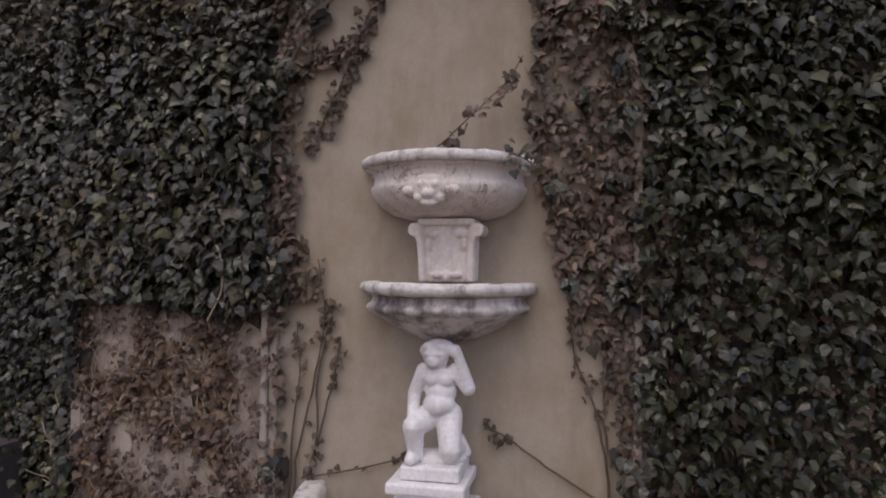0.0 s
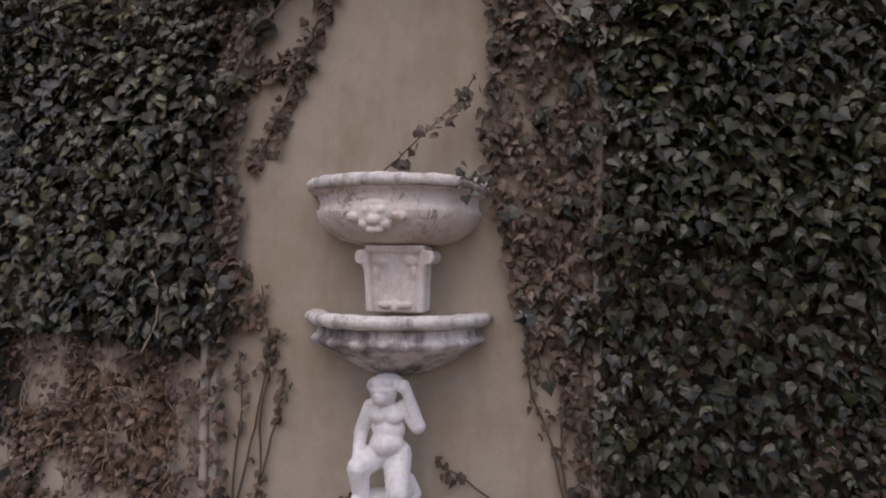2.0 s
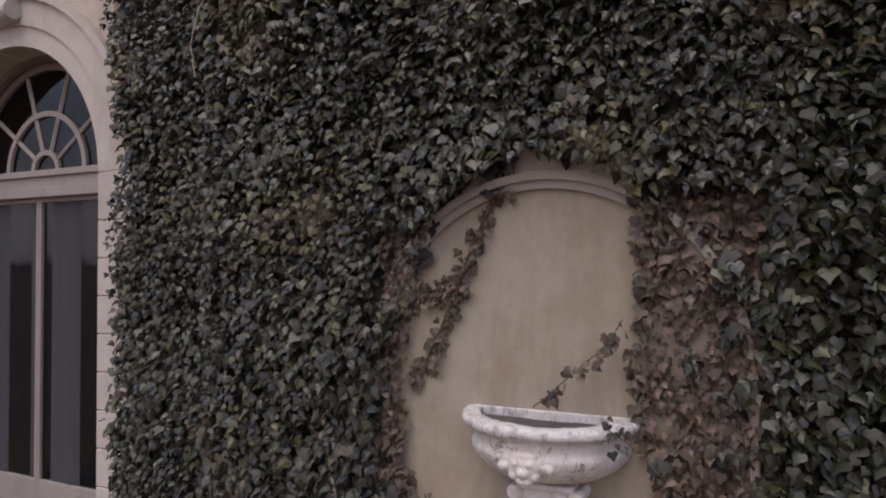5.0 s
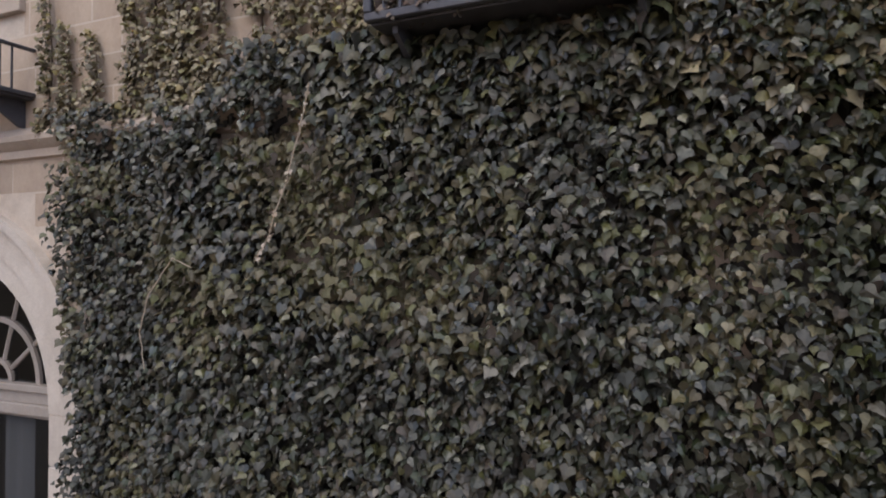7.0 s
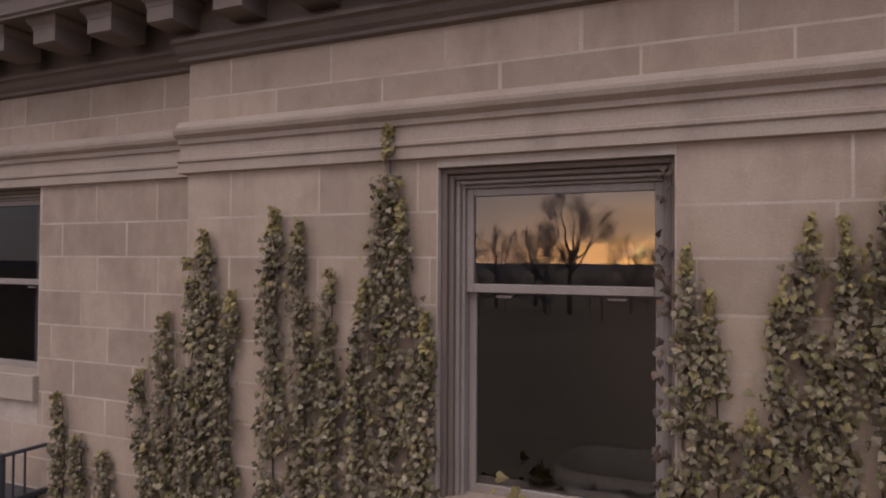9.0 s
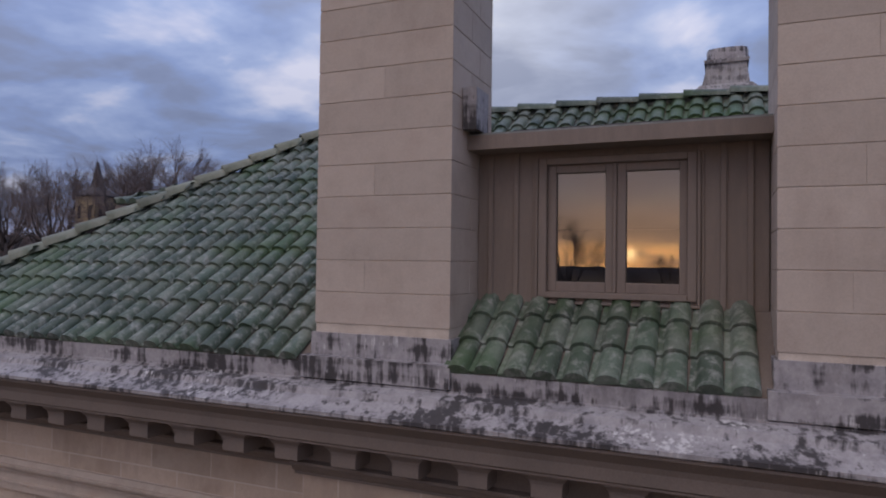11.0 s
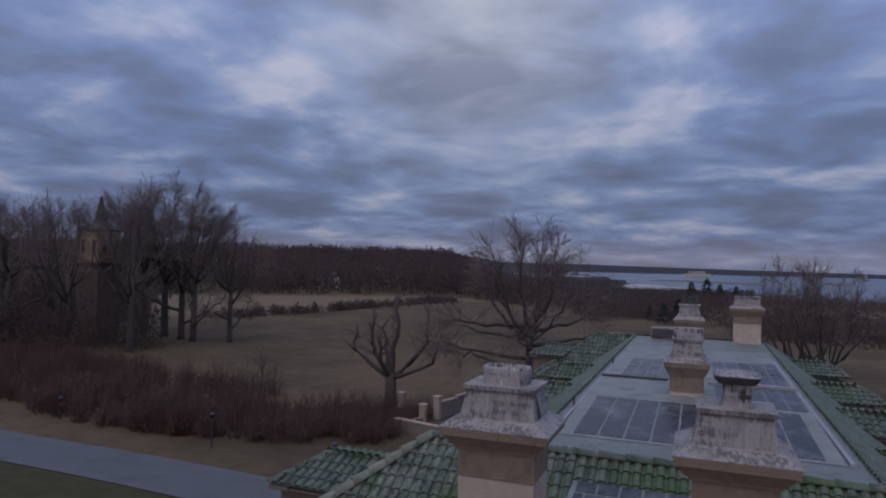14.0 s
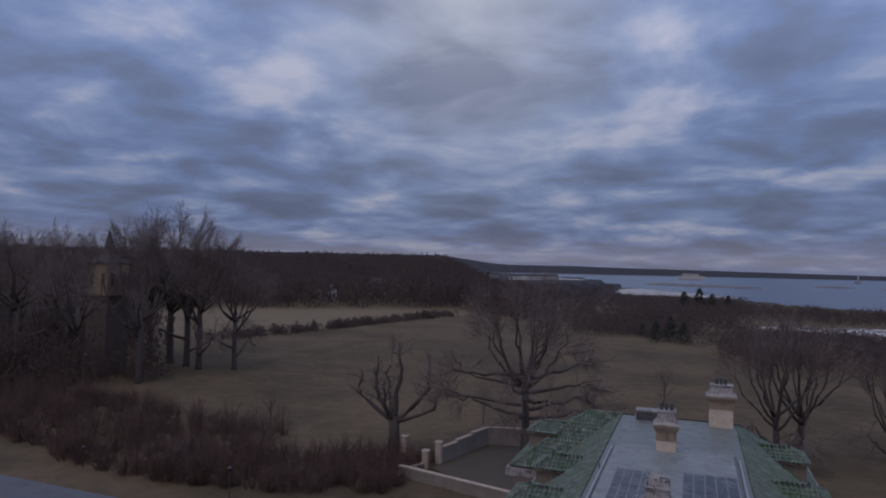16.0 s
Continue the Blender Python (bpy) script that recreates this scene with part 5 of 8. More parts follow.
def sash_window(name, hole, wall_y, meeting, label, glazing=None):
    x0, x1, z0, z1 = hole
    t = empty(name, ((x0 + x1) / 2, wall_y, z0), label, "window", kind="structure")
    y = wall_y
    # stepped casing in the reveal
    for k, (w, dy) in enumerate(((0.034, 0.05), (0.03, 0.08), (0.025, 0.11), (0.021, 0.14))):
        o = sum((0.034, 0.03, 0.025, 0.021)[:k])
        boxed("casing", x0 + o, x0 + o + w, y + dy, y + 0.30, z0 + 0.15, z1 - o - 0.001, SASH_PAINT if k > 1 else WOOD_PAINT, t, edge=0.005)
        boxed("casing", x1 - (o + w) * 0.6, x1 - o * 0.6, y + dy, y + 0.30, z0 + 0.15, z1 - o - 0.001, SASH_PAINT if k > 1 else WOOD_PAINT, t, edge=0.005)
        boxed("casing", x0 + o + w, x1 - (o + w) * 0.6, y + dy, y + 0.30, z1 - (o + w), z1 - o - 0.002, SASH_PAINT if k > 1 else WOOD_PAINT, t, edge=0.005)
    gx0, gx1, gz1, gz0 = x0 + 0.11, x1 - 0.066, z1 - 0.11, z0 + 0.15
    boxed("window_sill", x0 - 0.02, x1 + 0.02, y - 0.05, y + 0.4, z0 - 0.06, z0 + 0.15, STONE_TRIM, t, "pale stone sill")
    for a, b, yy in ((meeting, gz1, y + 0.165), (gz0, meeting + 0.045, y + 0.215)):
        boxed("stile", gx0, gx0 + 0.045, yy, yy + 0.045, a, b, SASH_PAINT, t, edge=0.004)
        boxed("stile", gx1 - 0.045, gx1, yy, yy + 0.045, a, b, SASH_PAINT, t, edge=0.004)
        boxed("rail", gx0 + 0.045, gx1 - 0.045, yy, yy + 0.045, b - 0.045, b, SASH_PAINT, t, edge=0.004)
        boxed("rail", gx0 + 0.045, gx1 - 0.045, yy, yy + 0.045, a, a + 0.05, SASH_PAINT, t, edge=0.004)
        pane("pane", gx0 + 0.04, gx1 - 0.04, yy + 0.02, a + 0.04, b - 0.04, t, mat=glazing)
    for f in (0.2, 0.78):
        boxed("sash_lift", gx0 + (gx1 - gx0) * f - 0.05, gx0 + (gx1 - gx0) * f + 0.05, y + 0.20, y + 0.216, meeting - 0.03, meeting - 0.012, SASH_PAINT, t, "small metal sash lift", edge=0.003)
    return t


sash_window("window_1", WIN, 0.0, 7.99, "double-hung sash window with a moulded taupe casing")
sash_window("window_2", LWIN, WING_Y, 7.95, "double-hung sash window with pale curtains", GLASS_DIM)
sash_window("window_3", RWIN, WING_Y, 7.95, "double-hung sash window with pale curtains", GLASS_DIM)


def room(x0, x1, y0, y1, z0, z1, name):
    s = Soup()
    t = 0.05
    s.box(x0, x1, y1, y1 + t, z0, z1)
    s.box(x0 - t, x0, y0, y1, z0, z1)
    s.box(x1, x1 + t, y0, y1, z0, z1)
    s.box(x0, x1, y0, y1, z0 - t, z0)
    s.box(x0, x1, y0, y1, z1, z1 + t)
    return put(name, s, ROOM, None, "dim brown walls of the room inside", category="wall", kind="structure")


room(-1.6, 1.9, 0.46, 3.6, 6.3, 9.2, "wall_room_bay")
room(-6.6, -3.2, 0.63, 3.0, 6.3, 9.2, "wall_room_wing")
room(3.6, 7.0, 0.63, 3.0, 6.3, 9.2, "wall_room_wing_far")
room(-6.6, -3.0, 0.95, 4.5, 0.75, 5.6, "wall_room_hall")
# basin in the bathroom
s = Soup()
k = 24
ring = []
for r, z in ((0.20, 6.33), (0.16, 6.62), (0.44, 6.76), (0.49, 6.82), (0.50, 6.92), (0.43, 6.92), (0.36, 6.80), (0.05, 6.76)):
    ring += [(0.47 + 0.9 * r * math.copysign(abs(math.cos(a)) ** 0.5, math.cos(a)), 0.86 + 0.7 * r * math.copysign(abs(math.sin(a)) ** 0.5, math.sin(a)), z) for a in [2 * math.pi * i / k for i in range(k)]]
s.add(ring, [(j * k + i, j * k + (i + 1) % k, (j + 1) * k + (i + 1) % k, (j + 1) * k + i) for j in range(7) for i in range(k)] + [tuple(range(k)), tuple(7 * k + i for i in range(k))])
put("wash_basin", s, PORCELAIN, None, "white porcelain wash basin inside the window", True, category="basin")
for cx, w in ((-4.55, 0.26), (-4.22, 0.1), (-5.4, 0.3), (4.7, 0.3), (5.8, 0.3)):
    s = Soup()
    n = 24
    vs = []
    for i in range(n + 1):
        u = i / n
        x = cx - w / 2 + w * u
        y = 0.56 + 0.025 * math.sin(u * w * 90) + 0.008 * math.sin(u * 37)
        vs += [(x, y, 7.1), (x + 0.01, y, 8.75), (x, y + 0.006, 7.1), (x + 0.01, y + 0.006, 8.75)]
    s.add(vs, [(4 * i, 4 * i + 4, 4 * i + 5, 4 * i + 1) for i in range(n)] + [(4 * i + 2, 4 * i + 3, 4 * i + 7, 4 * i + 6) for i in range(n)])
    put("curtain", s, CURTAIN, None, "pale hanging curtain in soft folds", True, category="curtain", group="curtains")

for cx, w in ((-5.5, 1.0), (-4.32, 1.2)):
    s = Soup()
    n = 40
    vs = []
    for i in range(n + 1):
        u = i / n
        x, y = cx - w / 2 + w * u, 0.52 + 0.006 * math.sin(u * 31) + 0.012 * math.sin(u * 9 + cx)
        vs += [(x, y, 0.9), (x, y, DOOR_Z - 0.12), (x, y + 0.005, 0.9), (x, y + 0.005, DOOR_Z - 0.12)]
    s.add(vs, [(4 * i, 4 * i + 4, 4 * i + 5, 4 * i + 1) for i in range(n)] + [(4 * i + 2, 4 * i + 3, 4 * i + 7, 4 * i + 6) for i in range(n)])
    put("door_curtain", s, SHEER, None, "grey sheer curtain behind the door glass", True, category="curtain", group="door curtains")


def balconet(x0, x1, wall_y, front_y, z0, z1, count, label):
    t = empty("balcony_rail", ((x0 + x1) / 2, wall_y, z0), label, "railing", "window balconies")
    boxed("top_rail", x0 - 0.02, x1 + 0.02, front_y - 0.022, front_y + 0.022, z1 - 0.03, z1, IRON, t)
    boxed("bottom_rail", x0 - 0.02, x1 + 0.02, front_y - 0.02, front_y + 0.02, z0, z0 + 0.045, IRON, t)
    for x in (x0, x1):
        boxed("end_post", x - 0.022, x + 0.022, front_y - 0.023, front_y + 0.023, z0 + 0.045, z1 - 0.03, IRON, t)
        boxed("side_rail", x - 0.018, x + 0.018, front_y + 0.023, wall_y, z1 - 0.03, z1 - 0.004, IRON, t)
        boxed("side_rail", x - 0.018, x + 0.018, front_y + 0.023, wall_y, z0 + 0.004, z0 + 0.04, IRON, t)
        s = Soup()
        for d in (0.09, 0.18):
            s.tube([(x, front_y + d, z0 + 0.04), (x, front_y + d, z1 - 0.03)], [0.009, 0.009], 5)
        put("side_bars", s, IRON, t)
    for i in range(1, count):
        x = x0 + (x1 - x0) * i / count
        s = Soup()
        s.tube([(x, front_y, z0 + 0.04), (x, front_y, z1 - 0.03)], [0.0095, 0.0095], 6)
        put("baluster", s, IRON, t)
    boxed("floor_plate", x0, x1, front_y + 0.02, wall_y, z0 - 0.012, z0 + 0.003, IRON, t)
    for x in (x0 + 0.12, x1 - 0.12):
        s = Soup()
        s.prism([(wall_y, z0 - 0.22), (wall_y - 0.04, z0 - 0.22), (front_y + 0.06, z0 - 0.05), (front_y + 0.06, z0 - 0.012), (wall_y, z0 - 0.012)], x - 0.015, x + 0.015)
        put("bracket", s, IRON, t)
    return t


balconet(-0.635, 0.80, 0.0, -0.35, 6.255, 6.59, 16, "black iron balcony rail overgrown with ivy")
balconet(-5.80, -3.92, WING_Y, -0.20, 6.33, 6.72, 18, "black iron balcony rail under the window")

# arched door with fanlight
door = empty("door_1", (DOOR_X, 0.5, 0.83), "tall glazed double door under a fanlight in an arched opening", "door", kind="structure")
GY = 0.52
SPLIT = DOOR_X - 0.08
for a, b in ((DOOR[0], SPLIT - 0.002), (SPLIT + 0.002, DOOR[1])):
    boxed("door_stile", a, a + 0.035, GY - 0.03, GY + 0.04, 0.83, 3.79, SASH_PAINT, door)
    boxed("door_stile", b - 0.035, b, GY - 0.03, GY + 0.04, 0.83, 3.79, SASH_PAINT, door)
    boxed("door_rail", a + 0.035, b - 0.035, GY - 0.03, GY + 0.04, 0.83, 1.22, SASH_PAINT, door)
    boxed("door_rail", a + 0.035, b - 0.035, GY - 0.03, GY + 0.04, 3.75, 3.79, SASH_PAINT, door)
    pane("pane", a + 0.03, b - 0.03, GY, 1.2, 3.77, door, mat=GLASS_DIM)
boxed("transom", DOOR[0], DOOR[1], GY - 0.10, GY + 0.06, 3.79, 3.88, SASH_PAINT, door)
boxed("transom", DOOR[0], DOOR[1], GY - 0.06, GY + 0.06, 3.88, 3.98, SASH_PAINT, door)
boxed("transom", DOOR[0], DOOR[1], GY - 0.09, GY + 0.06, 3.98, 4.04, SASH_PAINT, door)
FZ = 4.04


def arc_bar(r, w, d, y, name, material, parent, a0=0.0, a1=math.pi, n=24, cz=FZ, cx=DOOR_X):
    s = Soup()
    vs = []
    for i in range(n + 1):
        a = a0 + (a1 - a0) * i / n
        for rr, yy in ((r - w / 2, y), (r + w / 2, y), (r + w / 2, y + d), (r - w / 2, y + d)):
            vs.append((cx + rr * math.cos(a), yy, cz + rr * math.sin(a)))
    s.add(vs, [(4 * i + k, 4 * i + (k + 1) % 4, 4 * i + 4 + (k + 1) % 4, 4 * i + 4 + k) for i in range(n) for k in range(4)] + [(0, 1, 2, 3), tuple(4 * n + k for k in (3, 2, 1, 0))])
    return put(name, s, material, parent)


for r, w in ((1.09, 0.18), (0.965, 0.07), (0.53, 0.05), (0.17, 0.045)):
    arc_bar(r, w, 0.06, GY - (0.03 if r < 1 else 0.10), "fan_arc", SASH_PAINT if r < 0.9 else WOOD_PAINT, door)
for i in range(1, 5):
    a = math.pi * i / 5
    s = Soup()
    s.tube([(DOOR_X + 0.17 * math.cos(a), GY, FZ + 0.17 * math.sin(a)), (DOOR_X + 0.96 * math.cos(a), GY, FZ + 0.96 * math.sin(a))], [0.024, 0.024], 6)
    put("fan_bar", s, SASH_PAINT, door)
s = Soup()
n = 24
s.add([(DOOR_X, GY, FZ)] + [(DOOR_X + 1.12 * math.cos(math.pi * i / n), GY, FZ + 1.12 * math.sin(math.pi * i / n)) for i in range(n + 1)], [(0, i + 1, i + 2) for i in range(n)])
put("fan_pane", s, GLASS_DIM, door, "dark reflecting fanlight glass", fix=False)
surround = empty("door_surround", (DOOR_X, WING_Y, 0.83), "pale moulded stone arch with a scrolled keystone", "arch", kind="structure")
arc_bar(DOOR_R + 0.085, 0.17, 0.5, WING_Y - 0.02, "arch_ring", SURROUND, surround, cz=DOOR_Z, n=32)
arc_bar(DOOR_R + 0.28, 0.22, 0.3, WING_Y - 0.045, "arch_ring", SURROUND, surround, cz=DOOR_Z, n=32)
arc_bar(DOOR_R + 0.425, 0.07, 0.3, WING_Y - 0.085, "arch_ring", SURROUND, surround, cz=DOOR_Z, n=32)
for sg in (-1, 1):
    for o, w, dy in ((0.0, 0.17, 0.02), (0.17, 0.25, 0.045)):
        zs = [0.83 + 0.3 * i for i in range(10)] + [DOOR_Z]
        for z0, z1 in zip(zs, zs[1:]):
            a, b = DOOR_X + sg * (DOOR_R + o), DOOR_X + sg * (DOOR_R + o + w)
            boxed("jamb_stone", min(a, b), max(a, b), WING_Y - dy, 0.6, z0 + 0.003, z1 - 0.003, SURROUND, surround, edge=0.007)
s = Soup()
s.prism([(WING_Y, 5.26), (WING_Y - 0.12, 5.26), (WING_Y - 0.17, 5.32), (WING_Y - 0.155, 5.40), (WING_Y - 0.12, 5.47), (WING_Y - 0.17, 5.58), (WING_Y - 0.24, 5.68), (WING_Y - 0.30, 5.78), (WING_Y - 0.28, 5.85), (WING_Y, 5.86)], DOOR_X - 0.2, DOOR_X + 0.2)
bevel(put("keystone", s, SURROUND, surround, "scrolled stone keystone"), 0.015)
s = Soup()
s.tube([(DOOR_X - 0.23, WING_Y - 0.12, 5.34), (DOOR_X + 0.23, WING_Y - 0.12, 5.34)], [0.08, 0.08], 14)
put("scroll", s, SURROUND, surround, "rolled foot of the keystone")
boxed("door_step", DOOR[0] - 0.45, DOOR[1] + 0.45, -0.3, 0.9, 0.4, 0.83, SURROUND, surround, "pale stone door step", edge=0.015)

# ---- wall fountain ----
niche = empty("wall_niche", (0, 0, 0.2), "arched panel of smooth tan stucco behind the fountain", "niche", kind="structure")
NR, NZ, NX = 0.97, 2.63, -0.01
s = Soup()
n = 28
out = [(NX - NR, 0.2), (NX + NR, 0.2)] + [(NX + NR * math.cos(math.pi * i / n), NZ + NR * math.sin(math.pi * i / n)) for i in range(n + 1)]
s.add([(x, -0.004, z) for x, z in out] + [(x, 0.012, z) for x, z in out], [tuple(range(len(out)))] + [(i, (i + 1) % len(out), len(out) + (i + 1) % len(out), len(out) + i) for i in range(len(out))])
put("panel", s, STUCCO, niche, "smooth tan stucco")
arc_bar(NR + 0.005, 0.05, 0.05, -0.035, "hood_mould", STUCCO_TRIM, niche, cz=NZ, cx=NX, n=40)
arc_bar(NR + 0.05, 0.045, 0.08, -0.06, "hood_mould", STUCCO_TRIM, niche, cz=NZ, cx=NX, n=40)
for sg in (-1, 1):
    for o, w, d in ((-0.02, 0.05, 0.035), (0.03, 0.045, 0.055)):
        a, b = NX + sg * (NR + o), NX + sg * (NR + o + w)
        boxed("jamb_mould", min(a, b), max(a, b), -d, 0.012, 0.2, NZ, STUCCO_TRIM, niche, "raised stucco strip", edge=0.008)

FX = 0.02
upper = empty("upper_basin", (FX, 0, 2.06), "half-round pink veined marble basin with a carved mask", "basin", "fountain basins")
prof = [(0.06, 2.062), (0.22, 2.066), (0.30, 2.088), (0.365, 2.128), (0.408, 2.175), (0.424, 2.215), (0.425, 2.232), (0.412, 2.242), (0.408, 2.262), (0.410, 2.295), (0.418, 2.312), (0.44, 2.322), (0.452, 2.328), (0.40, 2.328), (0.37, 2.28), (0.28, 2.23), (0.06, 2.21)]
put("bowl", lathe_half(prof, FX, 0.0, 40, 0.96), MARBLE_PINK, upper, smooth=True)
rim = [(0.38, 2.330), (0.458, 2.331), (0.472, 2.338), (0.478, 2.355), (0.476, 2.372), (0.462, 2.384), (0.385, 2.386), (0.375, 2.375)]
roughen(put("rim", lathe_half(rim, FX, 0.0, 96, 0.96), MARBLE_RIM, upper, "chipped white weathered rim", smooth=True), 0.007, 17)
s = Soup()
n = 24
s.add([(FX, -0.004, 2.335)] + [(FX + 0.40 * math.cos(math.pi + math.pi * i / n), -0.004 + 0.385 * math.sin(math.pi + math.pi * i / n), 2.335 + 0.012 * math.sin(i * 1.7)) for i in range(n + 1)], [(0, i + 1, i + 2) for i in range(n)])
put("silt", s, SILT, upper, "dark silt in the bowl", True)
boxed("back_edge", FX - 0.44, FX + 0.44, -0.022, -0.002, 2.30, 2.385, MARBLE_RIM, upper, "worn edge against the wall", edge=0.006)
s = Soup()


def blob(soup, c, r, n=10):
    vs = [(c[0], c[1], c[2] - r[2])]
    for j in range(1, n):
        p = math.pi * j / n - math.pi / 2
        for i in range(2 * n):
            a = math.pi * i / n
            vs.append((c[0] + r[0] * math.cos(p) * math.cos(a), c[1] + r[1] * math.cos(p) * math.sin(a), c[2] + r[2] * math.sin(p)))
    vs.append((c[0], c[1], c[2] + r[2]))
    m = 2 * n
    fs = [(0, 1 + (i + 1) % m, 1 + i) for i in range(m)]
    for j in range(n - 2):
        fs += [(1 + j * m + i, 1 + j * m + (i + 1) % m, 1 + (j + 1) * m + (i + 1) % m, 1 + (j + 1) * m + i) for i in range(m)]
    top = len(vs) - 1
    fs += [(1 + (n - 2) * m + i, 1 + (n - 2) * m + (i + 1) % m, top) for i in range(m)]
    soup.add(vs, fs)


for c, r in (((0.0, -0.40, 2.20), (0.085, 0.04, 0.06)), ((0.0, -0.415, 2.17), (0.035, 0.04, 0.03)), ((-0.035, -0.42, 2.215), (0.025, 0.025, 0.02)), ((0.035, -0.42, 2.215), (0.025, 0.025, 0.02)), ((0.0, -0.40, 2.125), (0.045, 0.035, 0.022)), ((-0.11, -0.385, 2.185), (0.032, 0.035, 0.028)), ((0.115, -0.385, 2.19), (0.035, 0.035, 0.03)), ((-0.05, -0.4, 2.155), (0.03, 0.03, 0.03)), ((0.05, -0.4, 2.155), (0.03, 0.03, 0.03)), ((0.0, -0.40, 2.245), (0.07, 0.03, 0.025))):
    blob(s, c, r, 8)
mask = put("carved_mask", s, MARBLE_PINK, upper, "worn carved mask", True)
rm = mask.modifiers.new("carve", "REMESH")
rm.mode, rm.voxel_size, rm.use_smooth_shade = "VOXEL", 0.007, True
bracket = empty("capital", (0.04, 0, 1.73), "carved pale marble capital between the basins", "capital")
s = Soup()
frustum(s, -0.11, 0.20, -0.19, 0, 1.735, -0.125, 0.215, -0.205, 0, 2.03)
top = Soup()
frustum(top, -0.09, 0.185, -0.225, 0, 2.025, -0.105, 0.20, -0.235, 0, 2.062)
bevel(put("abacus", top, MARBLE_PALE, bracket, "thin pale top slab"), 0.012, 2)
for x, sg in ((-0.105, -1), (0.195, 1)):
    # a strip up each edge, curling outwards into an ear
    s.tube([(x, -0.19, 1.74), (x + 0.005 * sg, -0.198, 1.86), (x + 0.012 * sg, -0.205, 1.95), (x + 0.030 * sg, -0.21, 2.0), (x + 0.045 * sg, -0.21, 2.035)], [0.030, 0.028, 0.030, 0.034, 0.038], 8)
    s.tube([(x + 0.055 * sg, -0.235, 2.005), (x + 0.055 * sg, -0.02, 2.005)], [0.036, 0.034], 10)
    s.tube([(x + 0.012 * sg, -0.13, 1.74), (x + 0.02 * sg, -0.13, 1.98)], [0.018, 0.018], 8)
    s.tube([(x + 0.012 * sg, -0.07, 1.74), (x + 0.02 * sg, -0.07, 1.98)], [0.018, 0.018], 8)
for c, r in (((0.045, -0.195, 1.765), (0.026, 0.022, 0.032)), ((-0.015, -0.195, 1.772), (0.042, 0.018, 0.018)), ((0.105, -0.195, 1.772), (0.042, 0.018, 0.018)), ((-0.05, -0.205, 1.985), (0.045, 0.018, 0.022)), ((0.14, -0.205, 1.985), (0.045, 0.018, 0.022)), ((-0.065, -0.20, 1.93), (0.02, 0.016, 0.035)), ((0.155, -0.20, 1.93), (0.02, 0.016, 0.035))):
    blob(s, c, r, 7)
s.v = [(0.047 + (x - 0.045) * 0.82, y, z) for x, y, z in s.v]
carved = put("carved_block", s, MARBLE_PALE, bracket, "block with curled ears and a sunk front panel", True)
rm = carved.modifiers.new("carve", "REMESH")
rm.mode, rm.voxel_size, rm.use_smooth_shade = "VOXEL", 0.006, True
sm = carved.modifiers.new("wear", "SMOOTH")
sm.iterations, sm.factor = 2, 0.5
lower = empty("lower_basin", (FX, 0, 1.43), "half-round grey-stained marble basin with a lobed rim", "basin", "fountain basins")
prof = [(0.06, 1.412), (0.13, 1.416), (0.19, 1.44), (0.27, 1.485), (0.36, 1.54), (0.428, 1.575), (0.448, 1.595), (0.438, 1.612), (0.418, 1.625), (0.412, 1.65), (0.42, 1.662), (0.38, 1.665), (0.34, 1.60), (0.24, 1.54), (0.06, 1.52)]
lb = put("bowl", lathe_half(prof, FX, 0.0, 60, 0.93), MARBLE_GREY, lower, smooth=True)
for v in lb.data.vertices:
    a = math.atan2(v.co.y, v.co.x - FX)
    if v.co.z < 1.58:
        f = 1 + 0.02 * math.cos(a * 14)
        v.co.x, v.co.y = FX + (v.co.x - FX) * f, v.co.y * f
rim = [(0.36, 1.667), (0.44, 1.668), (0.462, 1.675), (0.478, 1.70), (0.472, 1.722), (0.45, 1.733), (0.385, 1.733), (0.37, 1.72)]
lr = roughen(put("rim", lathe_half(rim, FX, 0.0, 72, 0.93), MARBLE_RIM, lower, "grey weathered lobed rim", smooth=True), 0.007, 13)
for v in lr.data.vertices:
    a = math.atan2(v.co.y, v.co.x - FX)
    f = 1 + 0.018 * math.cos(a * 6)
    v.co.x, v.co.y = FX + (v.co.x - FX) * f, v.co.y * f
# kneeling child figure, plain
s = Soup()


def limb(soup, pts, radii):
    for (p, q), (a, b) in zip(zip(pts, pts[1:]), zip(radii, radii[1:])):
        steps = 6
        for i in range(steps + 1):
            f = i / steps
            c = [p[k] + (q[k] - p[k]) * f for k in range(3)]
            r = a + (b - a) * f
            blob(soup, c, (r, r, r), 6)


